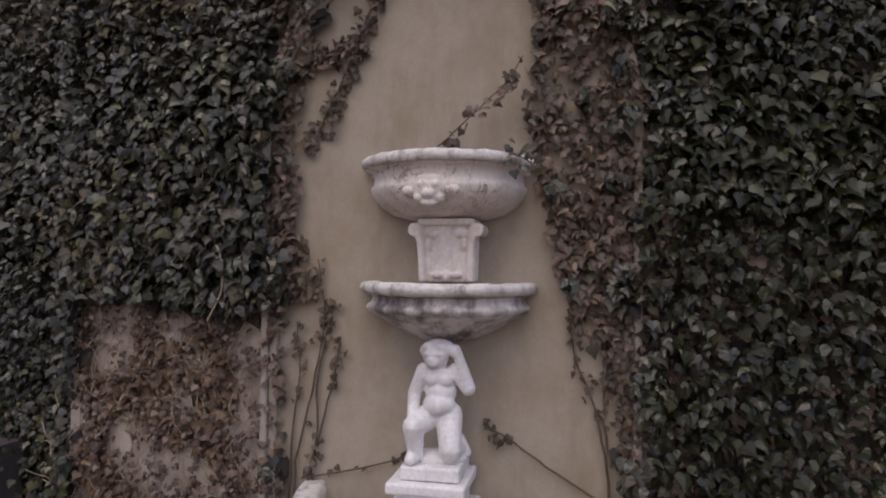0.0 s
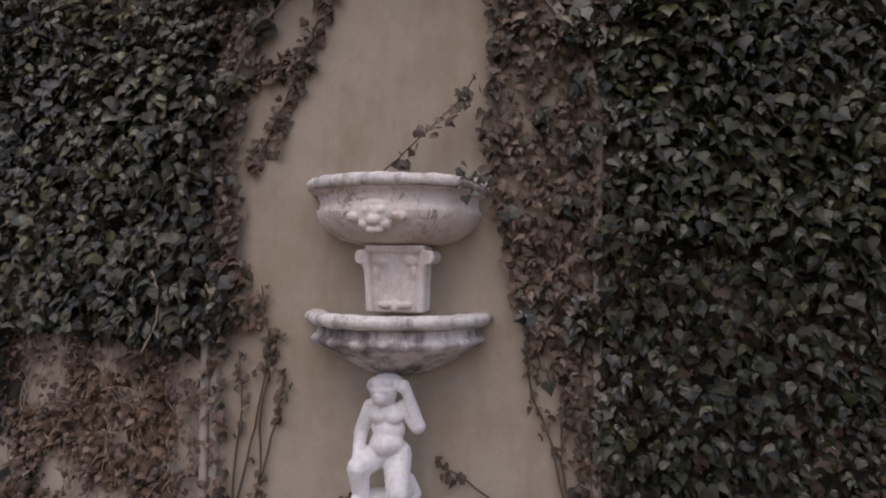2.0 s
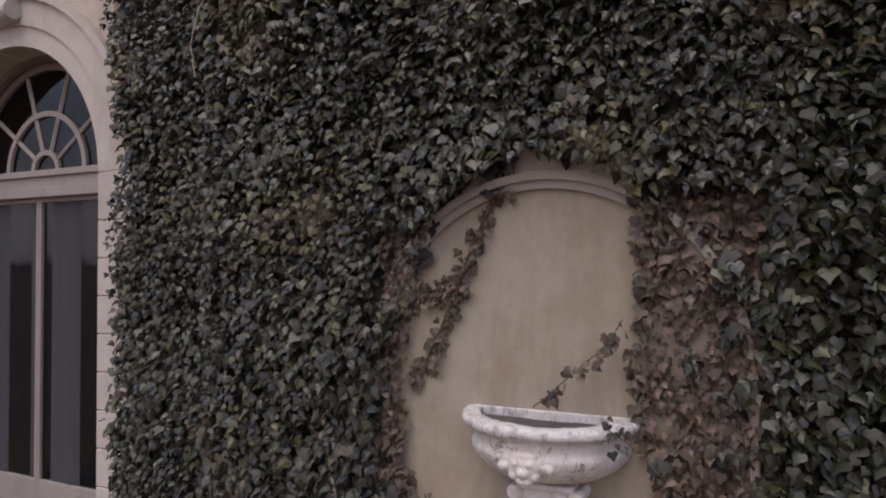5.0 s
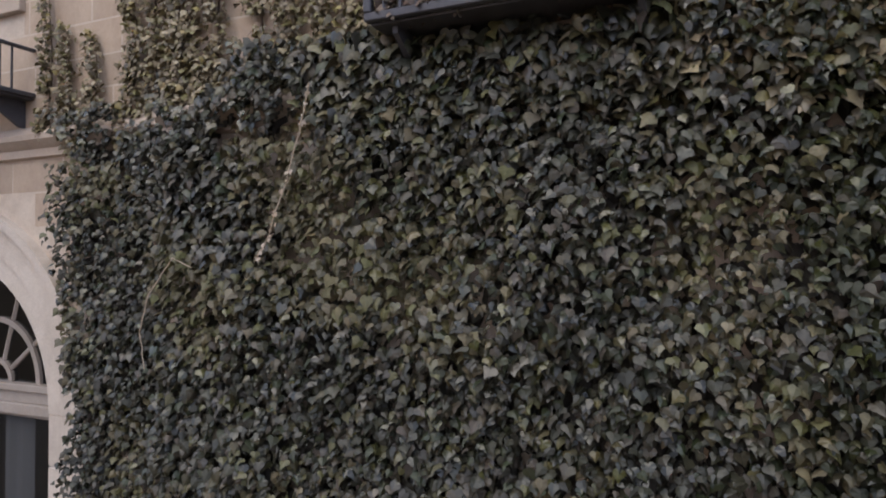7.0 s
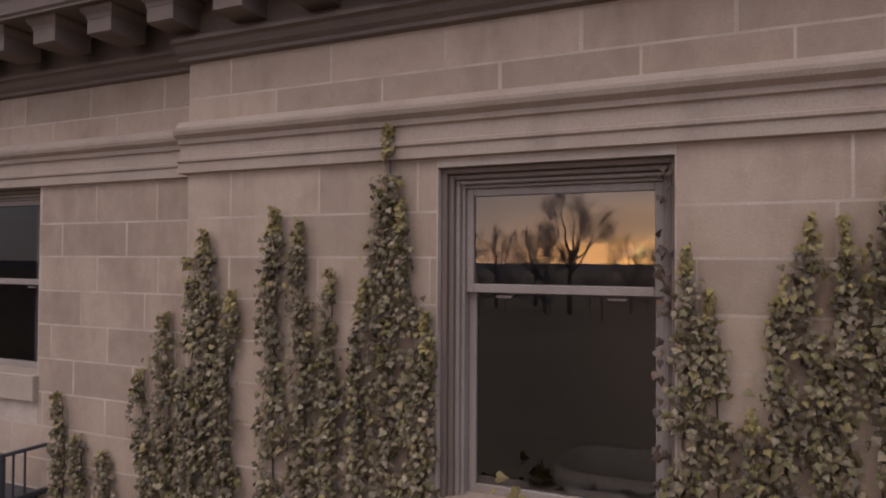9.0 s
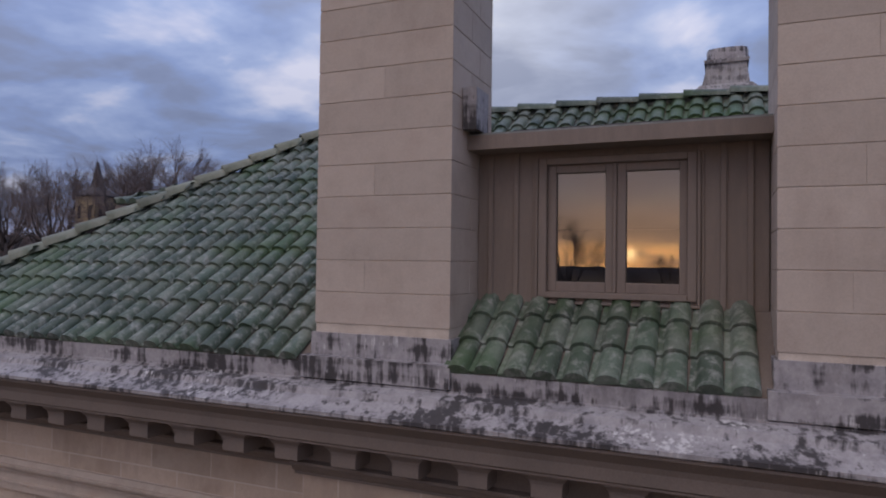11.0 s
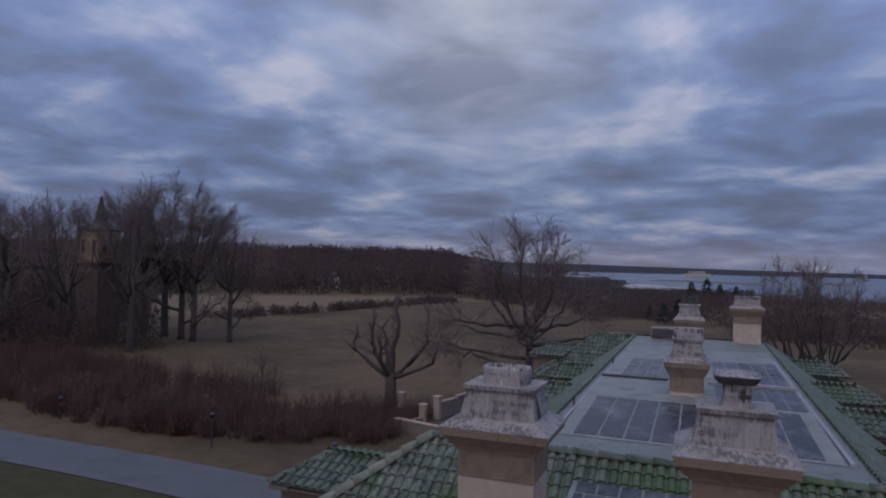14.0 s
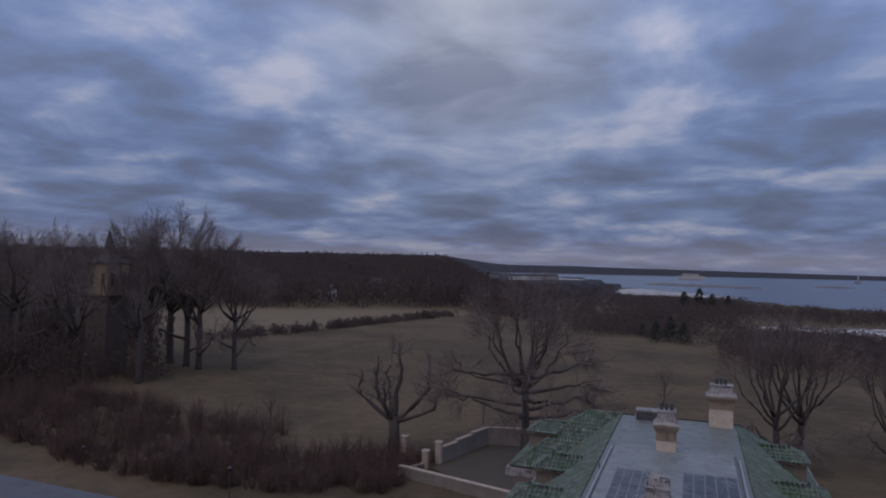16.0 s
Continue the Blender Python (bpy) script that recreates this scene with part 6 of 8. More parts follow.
SY = -0.21
for c, r in (((0.005, SY - 0.02, 1.362), (0.068, 0.068, 0.072)), ((0.0, SY - 0.075, 1.338), (0.036, 0.026, 0.032)), ((-0.008, SY - 0.09, 1.352), (0.012, 0.016, 0.012)), ((0.0, SY - 0.07, 1.375), (0.052, 0.025, 0.018)),
             ((0.02, SY, 1.405), (0.078, 0.07, 0.042)), ((-0.03, SY - 0.035, 1.408), (0.032, 0.032, 0.026)), ((0.03, SY - 0.05, 1.412), (0.034, 0.03, 0.024)), ((0.065, SY - 0.02, 1.39), (0.03, 0.035, 0.03)), ((-0.055, SY - 0.005, 1.385), (0.028, 0.035, 0.032)),
             ((0.012, SY, 1.31), (0.045, 0.042, 0.04)), ((0.022, SY, 1.25), (0.094, 0.064, 0.058)), ((-0.015, SY - 0.045, 1.245), (0.042, 0.028, 0.034)), ((0.062, SY - 0.045, 1.245), (0.042, 0.028, 0.034)),
             ((0.03, SY - 0.005, 1.18), (0.084, 0.066, 0.07)), ((0.026, SY - 0.025, 1.115), (0.086, 0.078, 0.062)), ((0.02, SY + 0.01, 1.055), (0.094, 0.074, 0.056))):
    blob(s, c, r, 9)
limb(s, [(-0.062, SY, 1.28), (-0.108, SY - 0.005, 1.165), (-0.098, SY - 0.095, 1.055)], [0.042, 0.037, 0.028])
blob(s, (-0.098, SY - 0.115, 1.035), (0.03, 0.03, 0.034), 7)
limb(s, [(0.105, SY, 1.285), (0.172, SY - 0.015, 1.205), (0.122, SY - 0.035, 1.37)], [0.043, 0.040, 0.028])
blob(s, (0.108, SY - 0.04, 1.39), (0.032, 0.03, 0.036), 7)
limb(s, [(-0.03, SY, 1.05), (-0.085, SY - 0.12, 1.02), (-0.078, SY - 0.095, 0.885), (-0.095, SY - 0.14, 0.86)], [0.068, 0.056, 0.042, 0.03])
limb(s, [(0.07, SY, 1.06), (0.095, SY - 0.085, 0.905), (0.12, SY + 0.09, 0.875)], [0.074, 0.058, 0.040])
limb(s, [(0.12, SY + 0.05, 0.93), (0.15, SY + 0.06, 0.86)], [0.03, 0.03])
blob(s, (0.02, SY, 0.845), (0.15, 0.10, 0.045), 9)
statue = put("statue", s, MARBLE_WHITE, None, "white marble kneeling figure bearing the lower basin", True, category="statue")
rm = statue.modifiers.new("carve", "REMESH")
rm.mode, rm.voxel_size, rm.use_smooth_shade = "VOXEL", 0.006, True
sm = statue.modifiers.new("wear", "SMOOTH")
sm.iterations, sm.factor = 4, 0.5
pedestal = empty("pedestal", (0, -0.2, 0.3), "stepped white marble pedestal below the figure", "pedestal")
for nm, a, b, c, d, e, f in (("plinth", -0.145, 0.155, -0.37, -0.05, 0.765, 0.835), ("slab", -0.205, 0.19, -0.42, -0.02, 0.705, 0.762), ("block", -0.17, 0.155, -0.39, -0.03, 0.60, 0.702), ("base", -0.22, 0.21, -0.44, 0.0, 0.30, 0.598)):
    bevel(boxed(nm, a, b, c, d, e, f, MARBLE_WHITE, pedestal, edge=0), 0.014, 3)
s = Soup()
k = 40
vs = []
for i in range(k + 1):
    a = math.pi + math.pi * i / k
    for r, z in ((0.80, 0.25), (0.80, 0.56), (0.82, 0.585), (0.80, 0.61), (0.70, 0.61), (0.68, 0.58), (0.68, 0.25)):
        vs.append((FX + r * math.cos(a), r * 0.95 * math.sin(a), z))
s.add(vs, [(7 * i + j, 7 * i + j + 1, 7 * i + 8 + j, 7 * i + 7 + j) for i in range(k) for j in range(6)])
put("pool_kerb", s, MARBLE_RIM, None, "low weathered stone kerb round the pool", True, category="kerb")
s = Soup()
s.tube([(0.04, 0.0, 2.475), (0.04, -0.05, 2.475), (0.04, -0.065, 2.46)], [0.022, 0.018, 0.014], 8)
put("water_spout", s, IRON, None, "small dark metal spout in the wall", category="spout")


# ---- ivy ----
LEAF_SIDE = [(0.17, 0.04, 0.14), (0.39, 0.07, 0.09), (0.55, 0.13, -0.17), (0.43, 0.07, -0.37), (0.23, 0.03, -0.58)]
LEAF = np.array([(0, 0, 0)] + LEAF_SIDE + [(0.02, 0.07, -0.98)] + [(-x, y, z) for x, y, z in LEAF_SIDE[::-1]] + [(0, -0.03, -0.22), (0, -0.025, -0.58)], float)
LEAF_FACES = [(12, 0, 1), (12, 1, 2), (12, 2, 3), (12, 3, 4), (12, 4, 13), (13, 4, 5), (13, 5, 6), (12, 11, 0), (12, 10, 11), (12, 9, 10), (12, 8, 9), (12, 13, 8), (13, 7, 8), (13, 6, 7)]


def leaf_turns(rng, n, spread=1.0):
    """Turns that hang a leaf tip down, its face outwards and up."""
    tilt = np.radians(np.clip(rng.normal(25, 19 * spread, n), -12, 68))
    yaw = np.radians(rng.normal(0, 34 * spread, n))
    roll = np.radians(rng.normal(0, 24 * spread, n))
    m = np.zeros((n, 3, 3))
    for i in range(n):
        m[i] = np.array(Euler((-tilt[i], roll[i], yaw[i])).to_matrix())
    return m


def leaves(soup, places, sizes, turns):
    base = len(soup.v)
    # each leaf is cupped and drawn out in its own measure
    cup = 0.3 + 2.1 * np.mod(sizes * 7919.0, 1.0)
    wide = 0.82 + 0.34 * np.mod(sizes * 5413.0, 1.0)
    own = LEAF[None] * np.stack([wide, cup, np.ones(len(sizes))], 1)[:, None, :]
    pts = np.einsum("nij,nkj->nki", turns, own) * sizes[:, None, None] + places[:, None, :]
    soup.v += [tuple(p) for p in pts.reshape(-1, 3)]
    k = len(LEAF)
    for i in range(len(places)):
        o = base + i * k
        soup.f += [(a + o, b + o, c + o) for a, b, c in LEAF_FACES]


BARE = [(-0.22, 3.73), (-0.46, 3.61), (-0.64, 3.45), (-0.75, 3.14), (-0.79, 2.86), (-0.84, 2.55), (-0.83, 2.40), (-0.82, 2.05), (-0.76, 1.85), (-0.70, 1.68), (-0.90, 1.57), (-0.94, 0.5), (-0.94, -0.2),
        (0.86, -0.2), (0.93, 0.8), (0.88, 1.34), (0.68, 1.56), (0.62, 1.8), (0.57, 1.97), (0.51, 2.33), (0.45, 2.48), (0.42, 2.70), (0.47, 2.95), (0.47, 3.2), (0.47, 3.58), (0.26, 3.71), (0.0, 3.76)]
POCKETS = [[(-0.68, 3.40), (-0.32, 3.56), (-0.36, 3.18), (-0.76, 2.98)], [(-0.80, 3.02), (-0.50, 2.96), (-0.60, 2.68), (-0.78, 2.80)]]
COLUMNS = [(-0.52, 0.20, 7.75), (-2.64, 0.15, 7.8), (-2.85, 0.09, 7.39), (-2.26, 0.11, 8.19), (-2.11, 0.13, 8.38), (-1.93, 0.10, 7.98), (-1.58, 0.12, 8.5), (-1.35, 0.14, 8.43), (-1.15, 0.09, 8.13), (-0.80, 0.14, 8.96), (-0.63, 0.10, 8.53),
           (-0.92, 0.07, 8.07), (-0.55, 0.10, 7.89), (-2.36, 0.12, 7.28), (-3.72, 0.06, 7.15), (-3.24, 0.11, 6.75), (-3.48, 0.10, 6.85), (0.85, 0.11, 8.28), (0.98, 0.10, 8.06), (1.27, 0.09, 8.12), (1.38, 0.10, 8.4),
           (1.50, 0.10, 8.38), (1.68, 0.13, 8.62), (1.14, 0.10, 7.5), (1.98, 0.14, 8.5), (2.35, 0.16, 8.3), (2.65, 0.14, 8.1)]


def wall_at(x):
    return 0.0 if x > BAY_X else WING_Y


LEFT_EDGE = -3.34


def coverage(x, z):
    """How thick the ivy grows (0 to 1) at a place of the wall, and what sort of leaf."""
    n = noise.noise(Vector((x * 2.3, z * 2.3, 0.5)))
    left = LEFT_EDGE - 0.09 * max(0, z - 4) + 0.06 * n
    if x < left:
        return 0, 0
    if inside(BARE, x + 0.03 * n, z) or any(inside(p, x, z) for p in POCKETS):
        return 0, 0
    if z < 1.58 + 0.10 * n and -2.28 + 0.1 * n < x < -0.95:
        return (0.40 if z > 0.9 else 0.62) + 0.7 * noise.noise(Vector((x * 5, z * 5, 2))), 4
    if 0.4 < x < 1.05 + 0.12 * n and z < 3.55:
        return (0.8 if x < 0.82 and z > 2.2 else 1.2) + 0.5 * noise.noise(Vector((x * 4, z * 4, 7))), 2 if noise.noise(Vector((x * 6, z * 6, 1))) > (-0.6 if x < 0.85 else -0.2) else 0
    if -1.0 < x < -0.4 and z < 3.4:
        return 0.9, 2 if noise.noise(Vector((x * 6, z * 6, 1))) > -0.3 else 0
    edge = 6.28 + 0.14 * n
    if -0.74 < x < 0.86:
        edge = 6.22
    elif x >= 0.86:
        edge = 6.9 + 0.3 * n
    elif x < -2.45:
        edge = 6.22 + 0.1 * n
    if z < edge - 0.5:
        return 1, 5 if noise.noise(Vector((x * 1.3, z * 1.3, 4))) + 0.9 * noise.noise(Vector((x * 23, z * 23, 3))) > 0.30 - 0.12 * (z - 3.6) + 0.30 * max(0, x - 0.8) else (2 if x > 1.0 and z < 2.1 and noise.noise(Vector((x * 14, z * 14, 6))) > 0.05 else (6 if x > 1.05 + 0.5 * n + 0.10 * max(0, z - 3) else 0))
    if z < edge:
        return 0.95 if x < 0.86 else 0.8, 0 if noise.noise(Vector((x * 3, z * 3, 4))) > (-0.1 if x < 0 else 0.25) else 3
    return 0, 0


ivy = empty("ivy", (0, 0, 0.3), "dense dark glossy ivy climbing over the wall", "ivy")
rng = np.random.default_rng(5)
groups = {0: [], 2: [], 3: [], 4: [], 5: [], 6: []}
X0, X1, Z0, Z1 = -3.9, 3.6, 0.25, 7.4
N = int((X1 - X0) * (Z1 - Z0) * 1220)
for x, z, u, q in zip(rng.uniform(X0, X1, N), rng.uniform(Z0, Z1, N), rng.random(N), rng.random(N)):
    c, kind = coverage(x, z)
    if u < c:
        groups[kind].append((x, z, q, c))
SINGLE = []
for kind, mat in ((0, IVY), (2, IVY_BROWN), (3, IVY_UPPER), (4, IVY_RUST), (5, IVY_OLIVE), (6, IVY_DEEP_DIM)):
    g = groups[kind]
    if not g:
        continue
    a = np.array(g)
    n = len(a)
    big = 1.0 + 0.28 * np.array([noise.noise(Vector((x * 1.3, z * 1.3, 9))) for x, z in a[:, :2]])
    if kind in (0, 5, 6):
        size = rng.uniform(0.042, 0.082, n) * big
        size *= np.where(a[:, 1] > 3.0, 0.92, 1.0) * np.where(a[:, 0] < -2.3, 0.84, 1.0)
        bulk = 0.15 + 0.08 * np.array([noise.noise(Vector((x * 1.6, z * 1.6, 5))) for x, z in a[:, :2]])
        y = np.array([wall_at(x) for x in a[:, 0]]) - 0.03 - np.abs(bulk) * (0.40 + 0.90 * a[:, 2])
    else:
        size = rng.uniform(0.034, 0.066, n) * big * {2: 1.0, 3: 0.9, 4: 0.72}[kind]
        y = np.array([wall_at(x) for x in a[:, 0]]) - 0.02 - 0.07 * a[:, 2]
    places = np.stack([a[:, 0], y, a[:, 1]], 1)
    turns = leaf_turns(rng, n)
    keep = np.ones(n, bool)
    if kind == 6:
        near = (places[:, 0] > 1.02) & (places[:, 0] < 1.62) & (places[:, 2] > 2.15) & (places[:, 2] < 3.15) & (a[:, 2] > 0.45)
        idx = np.nonzero(near)[0][:295]
        keep[idx] = False
        SINGLE = [(places[i], size[i], turns[i]) for i in idx]
    soup = Soup()
    leaves(soup, places[keep], size[keep], turns[keep])
    put("ivy_leaves", soup, mat, ivy, {0: "dark green glossy leaves", 2: "small brown-tinged leaves", 3: "olive leaves", 4: "rust-brown withered leaves", 5: "olive glossy leaves", 6: "deep green glossy leaves, darkened for the dim right side"}[kind], smooth=False, fix=False, kind="stuff")
single = Soup()
single.v, single.f = [tuple(p) for p in LEAF], LEAF_FACES
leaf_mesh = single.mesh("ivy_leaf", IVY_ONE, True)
for p, sz, tn in SINGLE:
    ob = new("ivy_leaf", leaf_mesh)
    ob.parent = ivy
    m = Matrix(tn.tolist()).to_4x4() @ Matrix.Scale(float(sz), 4)
    m.translation = Vector((float(p[0]), float(p[1]), float(p[2]))) - ivy.location
    ob.matrix_basis = m
# dead leaves close to the wall, so dark that they stand in for shade
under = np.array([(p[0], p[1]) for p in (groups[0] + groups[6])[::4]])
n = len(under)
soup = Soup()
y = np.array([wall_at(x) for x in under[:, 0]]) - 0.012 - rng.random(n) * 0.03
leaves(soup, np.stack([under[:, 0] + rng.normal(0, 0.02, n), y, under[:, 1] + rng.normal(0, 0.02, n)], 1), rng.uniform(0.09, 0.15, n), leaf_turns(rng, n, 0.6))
put("old_growth", soup, IVY_OLD_SHADE, ivy, "dead brown leaves close to the wall, darkened to stand in for shade in the gaps", smooth=True, fix=False, kind="stuff")
# withered thatch on the bare patch
n = 2600
x, z = rng.uniform(-2.3, -0.97, n), rng.uniform(0.28, 1.66, n)
keep = np.array([noise.noise(Vector((a * 3.2, b * 2.2, 6))) > 0.02 for a, b in zip(x, z)])
x, z = x[keep], z[keep]
soup = Soup()
leaves(soup, np.stack([x, -0.012 - rng.random(len(x)) * 0.03, z], 1), rng.uniform(0.03, 0.075, len(x)), leaf_turns(rng, len(x), 1.6))
put("withered_thatch", soup, IVY_THATCH, ivy, "brown withered leaves matted on the wall", True, fix=False, kind="stuff")
# climbing columns on the upper wall
col_leaf, tip_leaf = Soup(), Soup()
for cx, hw, top in COLUMNS:
    z0 = 6.0
    n = int((top - z0) * 400 * (0.55 + hw * 4))
    t = rng.random(n)
    z = z0 + (top - z0) * t
    w = 0.88 * hw * np.clip(1.35 - 0.75 * t, 0.12, 2) * np.clip((1 - t) * 9, 0.25, 1)
    wob = np.array([noise.noise(Vector((cx * 7, q * 1.6, 3))) for q in z]) * 0.09
    off = rng.normal(0, 0.5, n)
    x = cx + wob + off * w
    gap = np.array([noise.noise(Vector((a * 5, b * 5, 8))) for a, b in zip(x, z)])
    ok = (gap > -0.42) & ~((x > WIN[0] + 0.02) & (x < WIN[1] - 0.06) & (z > WIN[2]) & (z < WIN[3]))
    x, z, t = x[ok], z[ok], t[ok]
    y = np.array([wall_at(q) for q in x]) - 0.02 - rng.random(len(x)) * 0.09
    p = np.stack([x, y, z], 1)
    size = rng.uniform(0.028, 0.055, len(x)) * (1.05 - 0.25 * t)
    turns = leaf_turns(rng, len(x), 1.15)
    tip = (t > 0.93) | (rng.random(len(x)) < 0.03) | ((np.abs(x - cx) > w[ok] * 0.8) & (rng.random(len(x)) < 0.12))
    leaves(col_leaf, p[~tip], size[~tip], turns[~tip])
    leaves(tip_leaf, p[tip], size[tip], turns[tip])
    col_stem = Soup()
    col_stem.tube([(cx + noise.noise(Vector((cx * 7, zz * 1.6, 3))) * 0.09, wall_at(cx) - 0.018, zz) for zz in np.linspace(z0, top - 0.05, 9)], [0.010 - 0.0009 * i for i in range(9)], 5)
    put("climbing_stem", col_stem, STEM, ivy, "thin brown climbing stem")
put("column_leaves", col_leaf, IVY_UPPER, ivy, "olive-brown leaves on climbing shoots", smooth=True, fix=False, kind="stuff")
put("tip_leaves", tip_leaf, IVY_TIP, ivy, "yellow-green young leaves", smooth=True, fix=False, kind="stuff")
# leaves over the string course below the balcony
for x0, x1, n, mat in ((-1.15, 0.95, 950, IVY), (-1.15, 0.95, 420, IVY_OLIVE), (0.85, 2.8, 500, IVY_OLIVE), (0.85, 2.8, 620, IVY_UPPER)):
    soup = Soup()
    x, z = rng.uniform(x0, x1, n), 6.02 + rng.normal(0, 0.15, n)
    z = np.where((z > 6.24) & (x > -0.72) & (x < 0.86), 5.95, z)
    leaves(soup, np.stack([x, -0.10 - rng.random(n) * 0.10, z], 1), rng.uniform(0.055, 0.10, n), leaf_turns(rng, n))
    put("ledge_leaves", soup, mat, ivy, "leaves over the stone ledge", True, fix=False, kind="stuff")
# leaves behind and through the balcony rail and on the sill
soup = Soup()
n = 1700
x = rng.uniform(-0.62, 0.80, n)
z = 6.27 + rng.random(n) ** 1.2 * 0.50
y = -0.05 - rng.random(n) * 0.31
leaves(soup, np.stack([x, y, z], 1), rng.uniform(0.032, 0.060, n), leaf_turns(rng, n, 1.3))
n = 70
leaves(soup, np.stack([0.8 - rng.random(n) ** 1.6 * 0.6, rng.uniform(-0.1, 0.02, n), 6.66 + rng.random(n) ** 2 * 0.2], 1), rng.uniform(0.04, 0.07, n), leaf_turns(rng, n, 1.3))
n = 60
x = rng.uniform(0.70, 0.80, n)
leaves(soup, np.stack([x, rng.uniform(0.0, 0.1, n), 6.8 + rng.random(n) * 1.85], 1), rng.uniform(0.035, 0.06, n), leaf_turns(rng, n, 1.3))
put("balcony_leaves", soup, IVY_BROWN, ivy, "brownish leaves among the balcony bars", smooth=True, fix=False, kind="stuff")
soup = Soup()
n = 26
u = rng.random(n)
leaves(soup, np.stack([-0.1 + 0.26 * u + rng.normal(0, 0.03, n), rng.uniform(-0.05, 0.05, n), 7.0 - 0.24 * u + rng.normal(0, 0.03, n)], 1), rng.uniform(0.05, 0.075, n), leaf_turns(rng, n, 1.3))
put("sill_shoot_leaves", soup, IVY_TIP, ivy, "yellow-green shoot over the sill", fix=False)


# bare stems in the niche and on the sparse patch
def vine(name, points, r0, r1, mat, label, leaf_mat=None, leaf_count=0, size=0.05, spread=0.05, y0=-0.03, parent=ivy, leaf_from=0.0):
    s = Soup()
    fine = []
    for (a, b), (c, d) in zip(points, points[1:]):
        for i in range(5):
            f = i / 5
            w = 0.010 * noise.noise(Vector((a * 9 + f * 3, b * 9, 1)))
            fine.append((a + (c - a) * f + w, y0 + 0.01 * noise.noise(Vector((a, f * 4, b))), b + (d - b) * f))
    fine.append((points[-1][0], y0, points[-1][1]))
    k = len(fine)
    s.tube(fine, [r0 + (r1 - r0) * i / (k - 1) for i in range(k)], 6)
    put(name, s, mat, parent, label)
    if leaf_count:
        q = Soup()
        i = (leaf_from + (1 - leaf_from) * rng.random(leaf_count)) * (k - 1)
        base = np.array([fine[int(j)] for j in i])
        base += rng.normal(0, spread, base.shape) * np.array([1, 0.35, 1])
        base[:, 1] = np.minimum(base[:, 1], -0.02)
        leaves(q, base, rng.uniform(0.6, 1.1, leaf_count) * size, leaf_turns(rng, leaf_count, 1.2))
        put("vine_leaves", q, leaf_mat, parent, "small dull leaves", True, fix=False)


VINES = [[(-0.85, 0.35), (-0.84, 0.71), (-0.75, 1.10), (-0.69, 1.38), (-0.68, 1.60), (-0.72, 1.85)], [(-0.72, 1.16), (-0.66, 1.45), (-0.62, 1.62)], [(-0.80, 0.5), (-0.68, 0.95), (-0.61, 1.22), (-0.58, 1.42)],
         [(-0.88, 0.4), (-0.86, 0.9), (-0.82, 1.2), (-0.84, 1.5)], [(-0.72, 1.2), (-0.71, 0.9), (-0.78, 0.5)], [(0.90, 0.4), (0.86, 0.8), (0.80, 1.1), (0.70, 1.35), (0.66, 1.6)], [(0.88, 0.8), (0.84, 1.05), (0.86, 1.3)]]
for v in VINES:
    vine("vine_stem", v, 0.008, 0.004, STEM, "thin brown stem on the stucco", IVY_BROWN, 22, 0.042, 0.025, leaf_from=0.55)
vine("vine_stem", [(-0.80, 0.62), (-0.45, 0.70), (-0.25, 0.76), (-0.15, 0.82)], 0.006, 0.004, STEM, "thin stem along the niche foot", IVY_BROWN, 8, 0.04, 0.02)
vine("vine_stem", [(0.86, 0.60), (0.55, 0.78), (0.35, 0.92), (0.22, 0.98)], 0.007, 0.004, STEM, "thin stem along the niche foot", IVY_BROWN, 12, 0.055, 0.03, leaf_from=0.7)
vine("vine_stem", [(-0.03, 2.43), (0.07, 2.51), (0.22, 2.65), (0.36, 2.78), (0.43, 2.90)], 0.004, 0.003, STEM, "shoot across the niche above the basin", IVY_BROWN, 26, 0.06, 0.022, y0=-0.16, leaf_from=0.2)
vine("vine_stem", [(0.62, 2.2), (0.48, 2.33), (0.36, 2.40)], 0.004, 0.003, STEM, "shoot over the basin rim", IVY, 14, 0.05, 0.03, y0=-0.30, leaf_from=0.3)
vine("strand_stem", [(-0.2, 3.66), (-0.33, 3.45), (-0.45, 3.2), (-0.53, 2.98), (-0.66, 2.7), (-0.80, 2.46)], 0.008, 0.005, STEM, "leafy strand across the arch", IVY_BROWN, 170, 0.055, 0.035)
vine("strand_stem", [(-0.50, 3.03), (-0.62, 3.04), (-0.75, 2.98), (-0.88, 2.9)], 0.007, 0.005, STEM, "leafy strand below the arch", IVY_BROWN, 130, 0.05, 0.032)
vine("dead_strand", [(-1.05, 6.02), (-1.12, 5.75), (-1.2, 5.5), (-1.32, 5.2), (-1.42, 5.05)], 0.005, 0.003, STEM_PALE, "pale dead strand hanging over the leaves", DEAD_LEAF, 34, 0.034, 0.008, y0=-0.27)
vine("dead_strand", [(-2.25, 4.85), (-2.05, 5.08), (-1.9, 5.02)], 0.005, 0.003, STEM_PALE, "pale dead strand hanging over the leaves", y0=-0.25)
vine("dead_strand", [(-2.25, 4.85), (-2.32, 4.62), (-2.28, 4.4)], 0.005, 0.003, STEM_PALE, "pale dead strand hanging over the leaves", y0=-0.25)
vine("dead_strand", [(-1.25, 1.92), (-1.2, 1.80), (-1.22, 1.65), (-1.3, 1.5)], 0.006, 0.004, STEM_PALE, "pale dead strand hanging over the leaves", y0=-0.2)
dead = Soup()
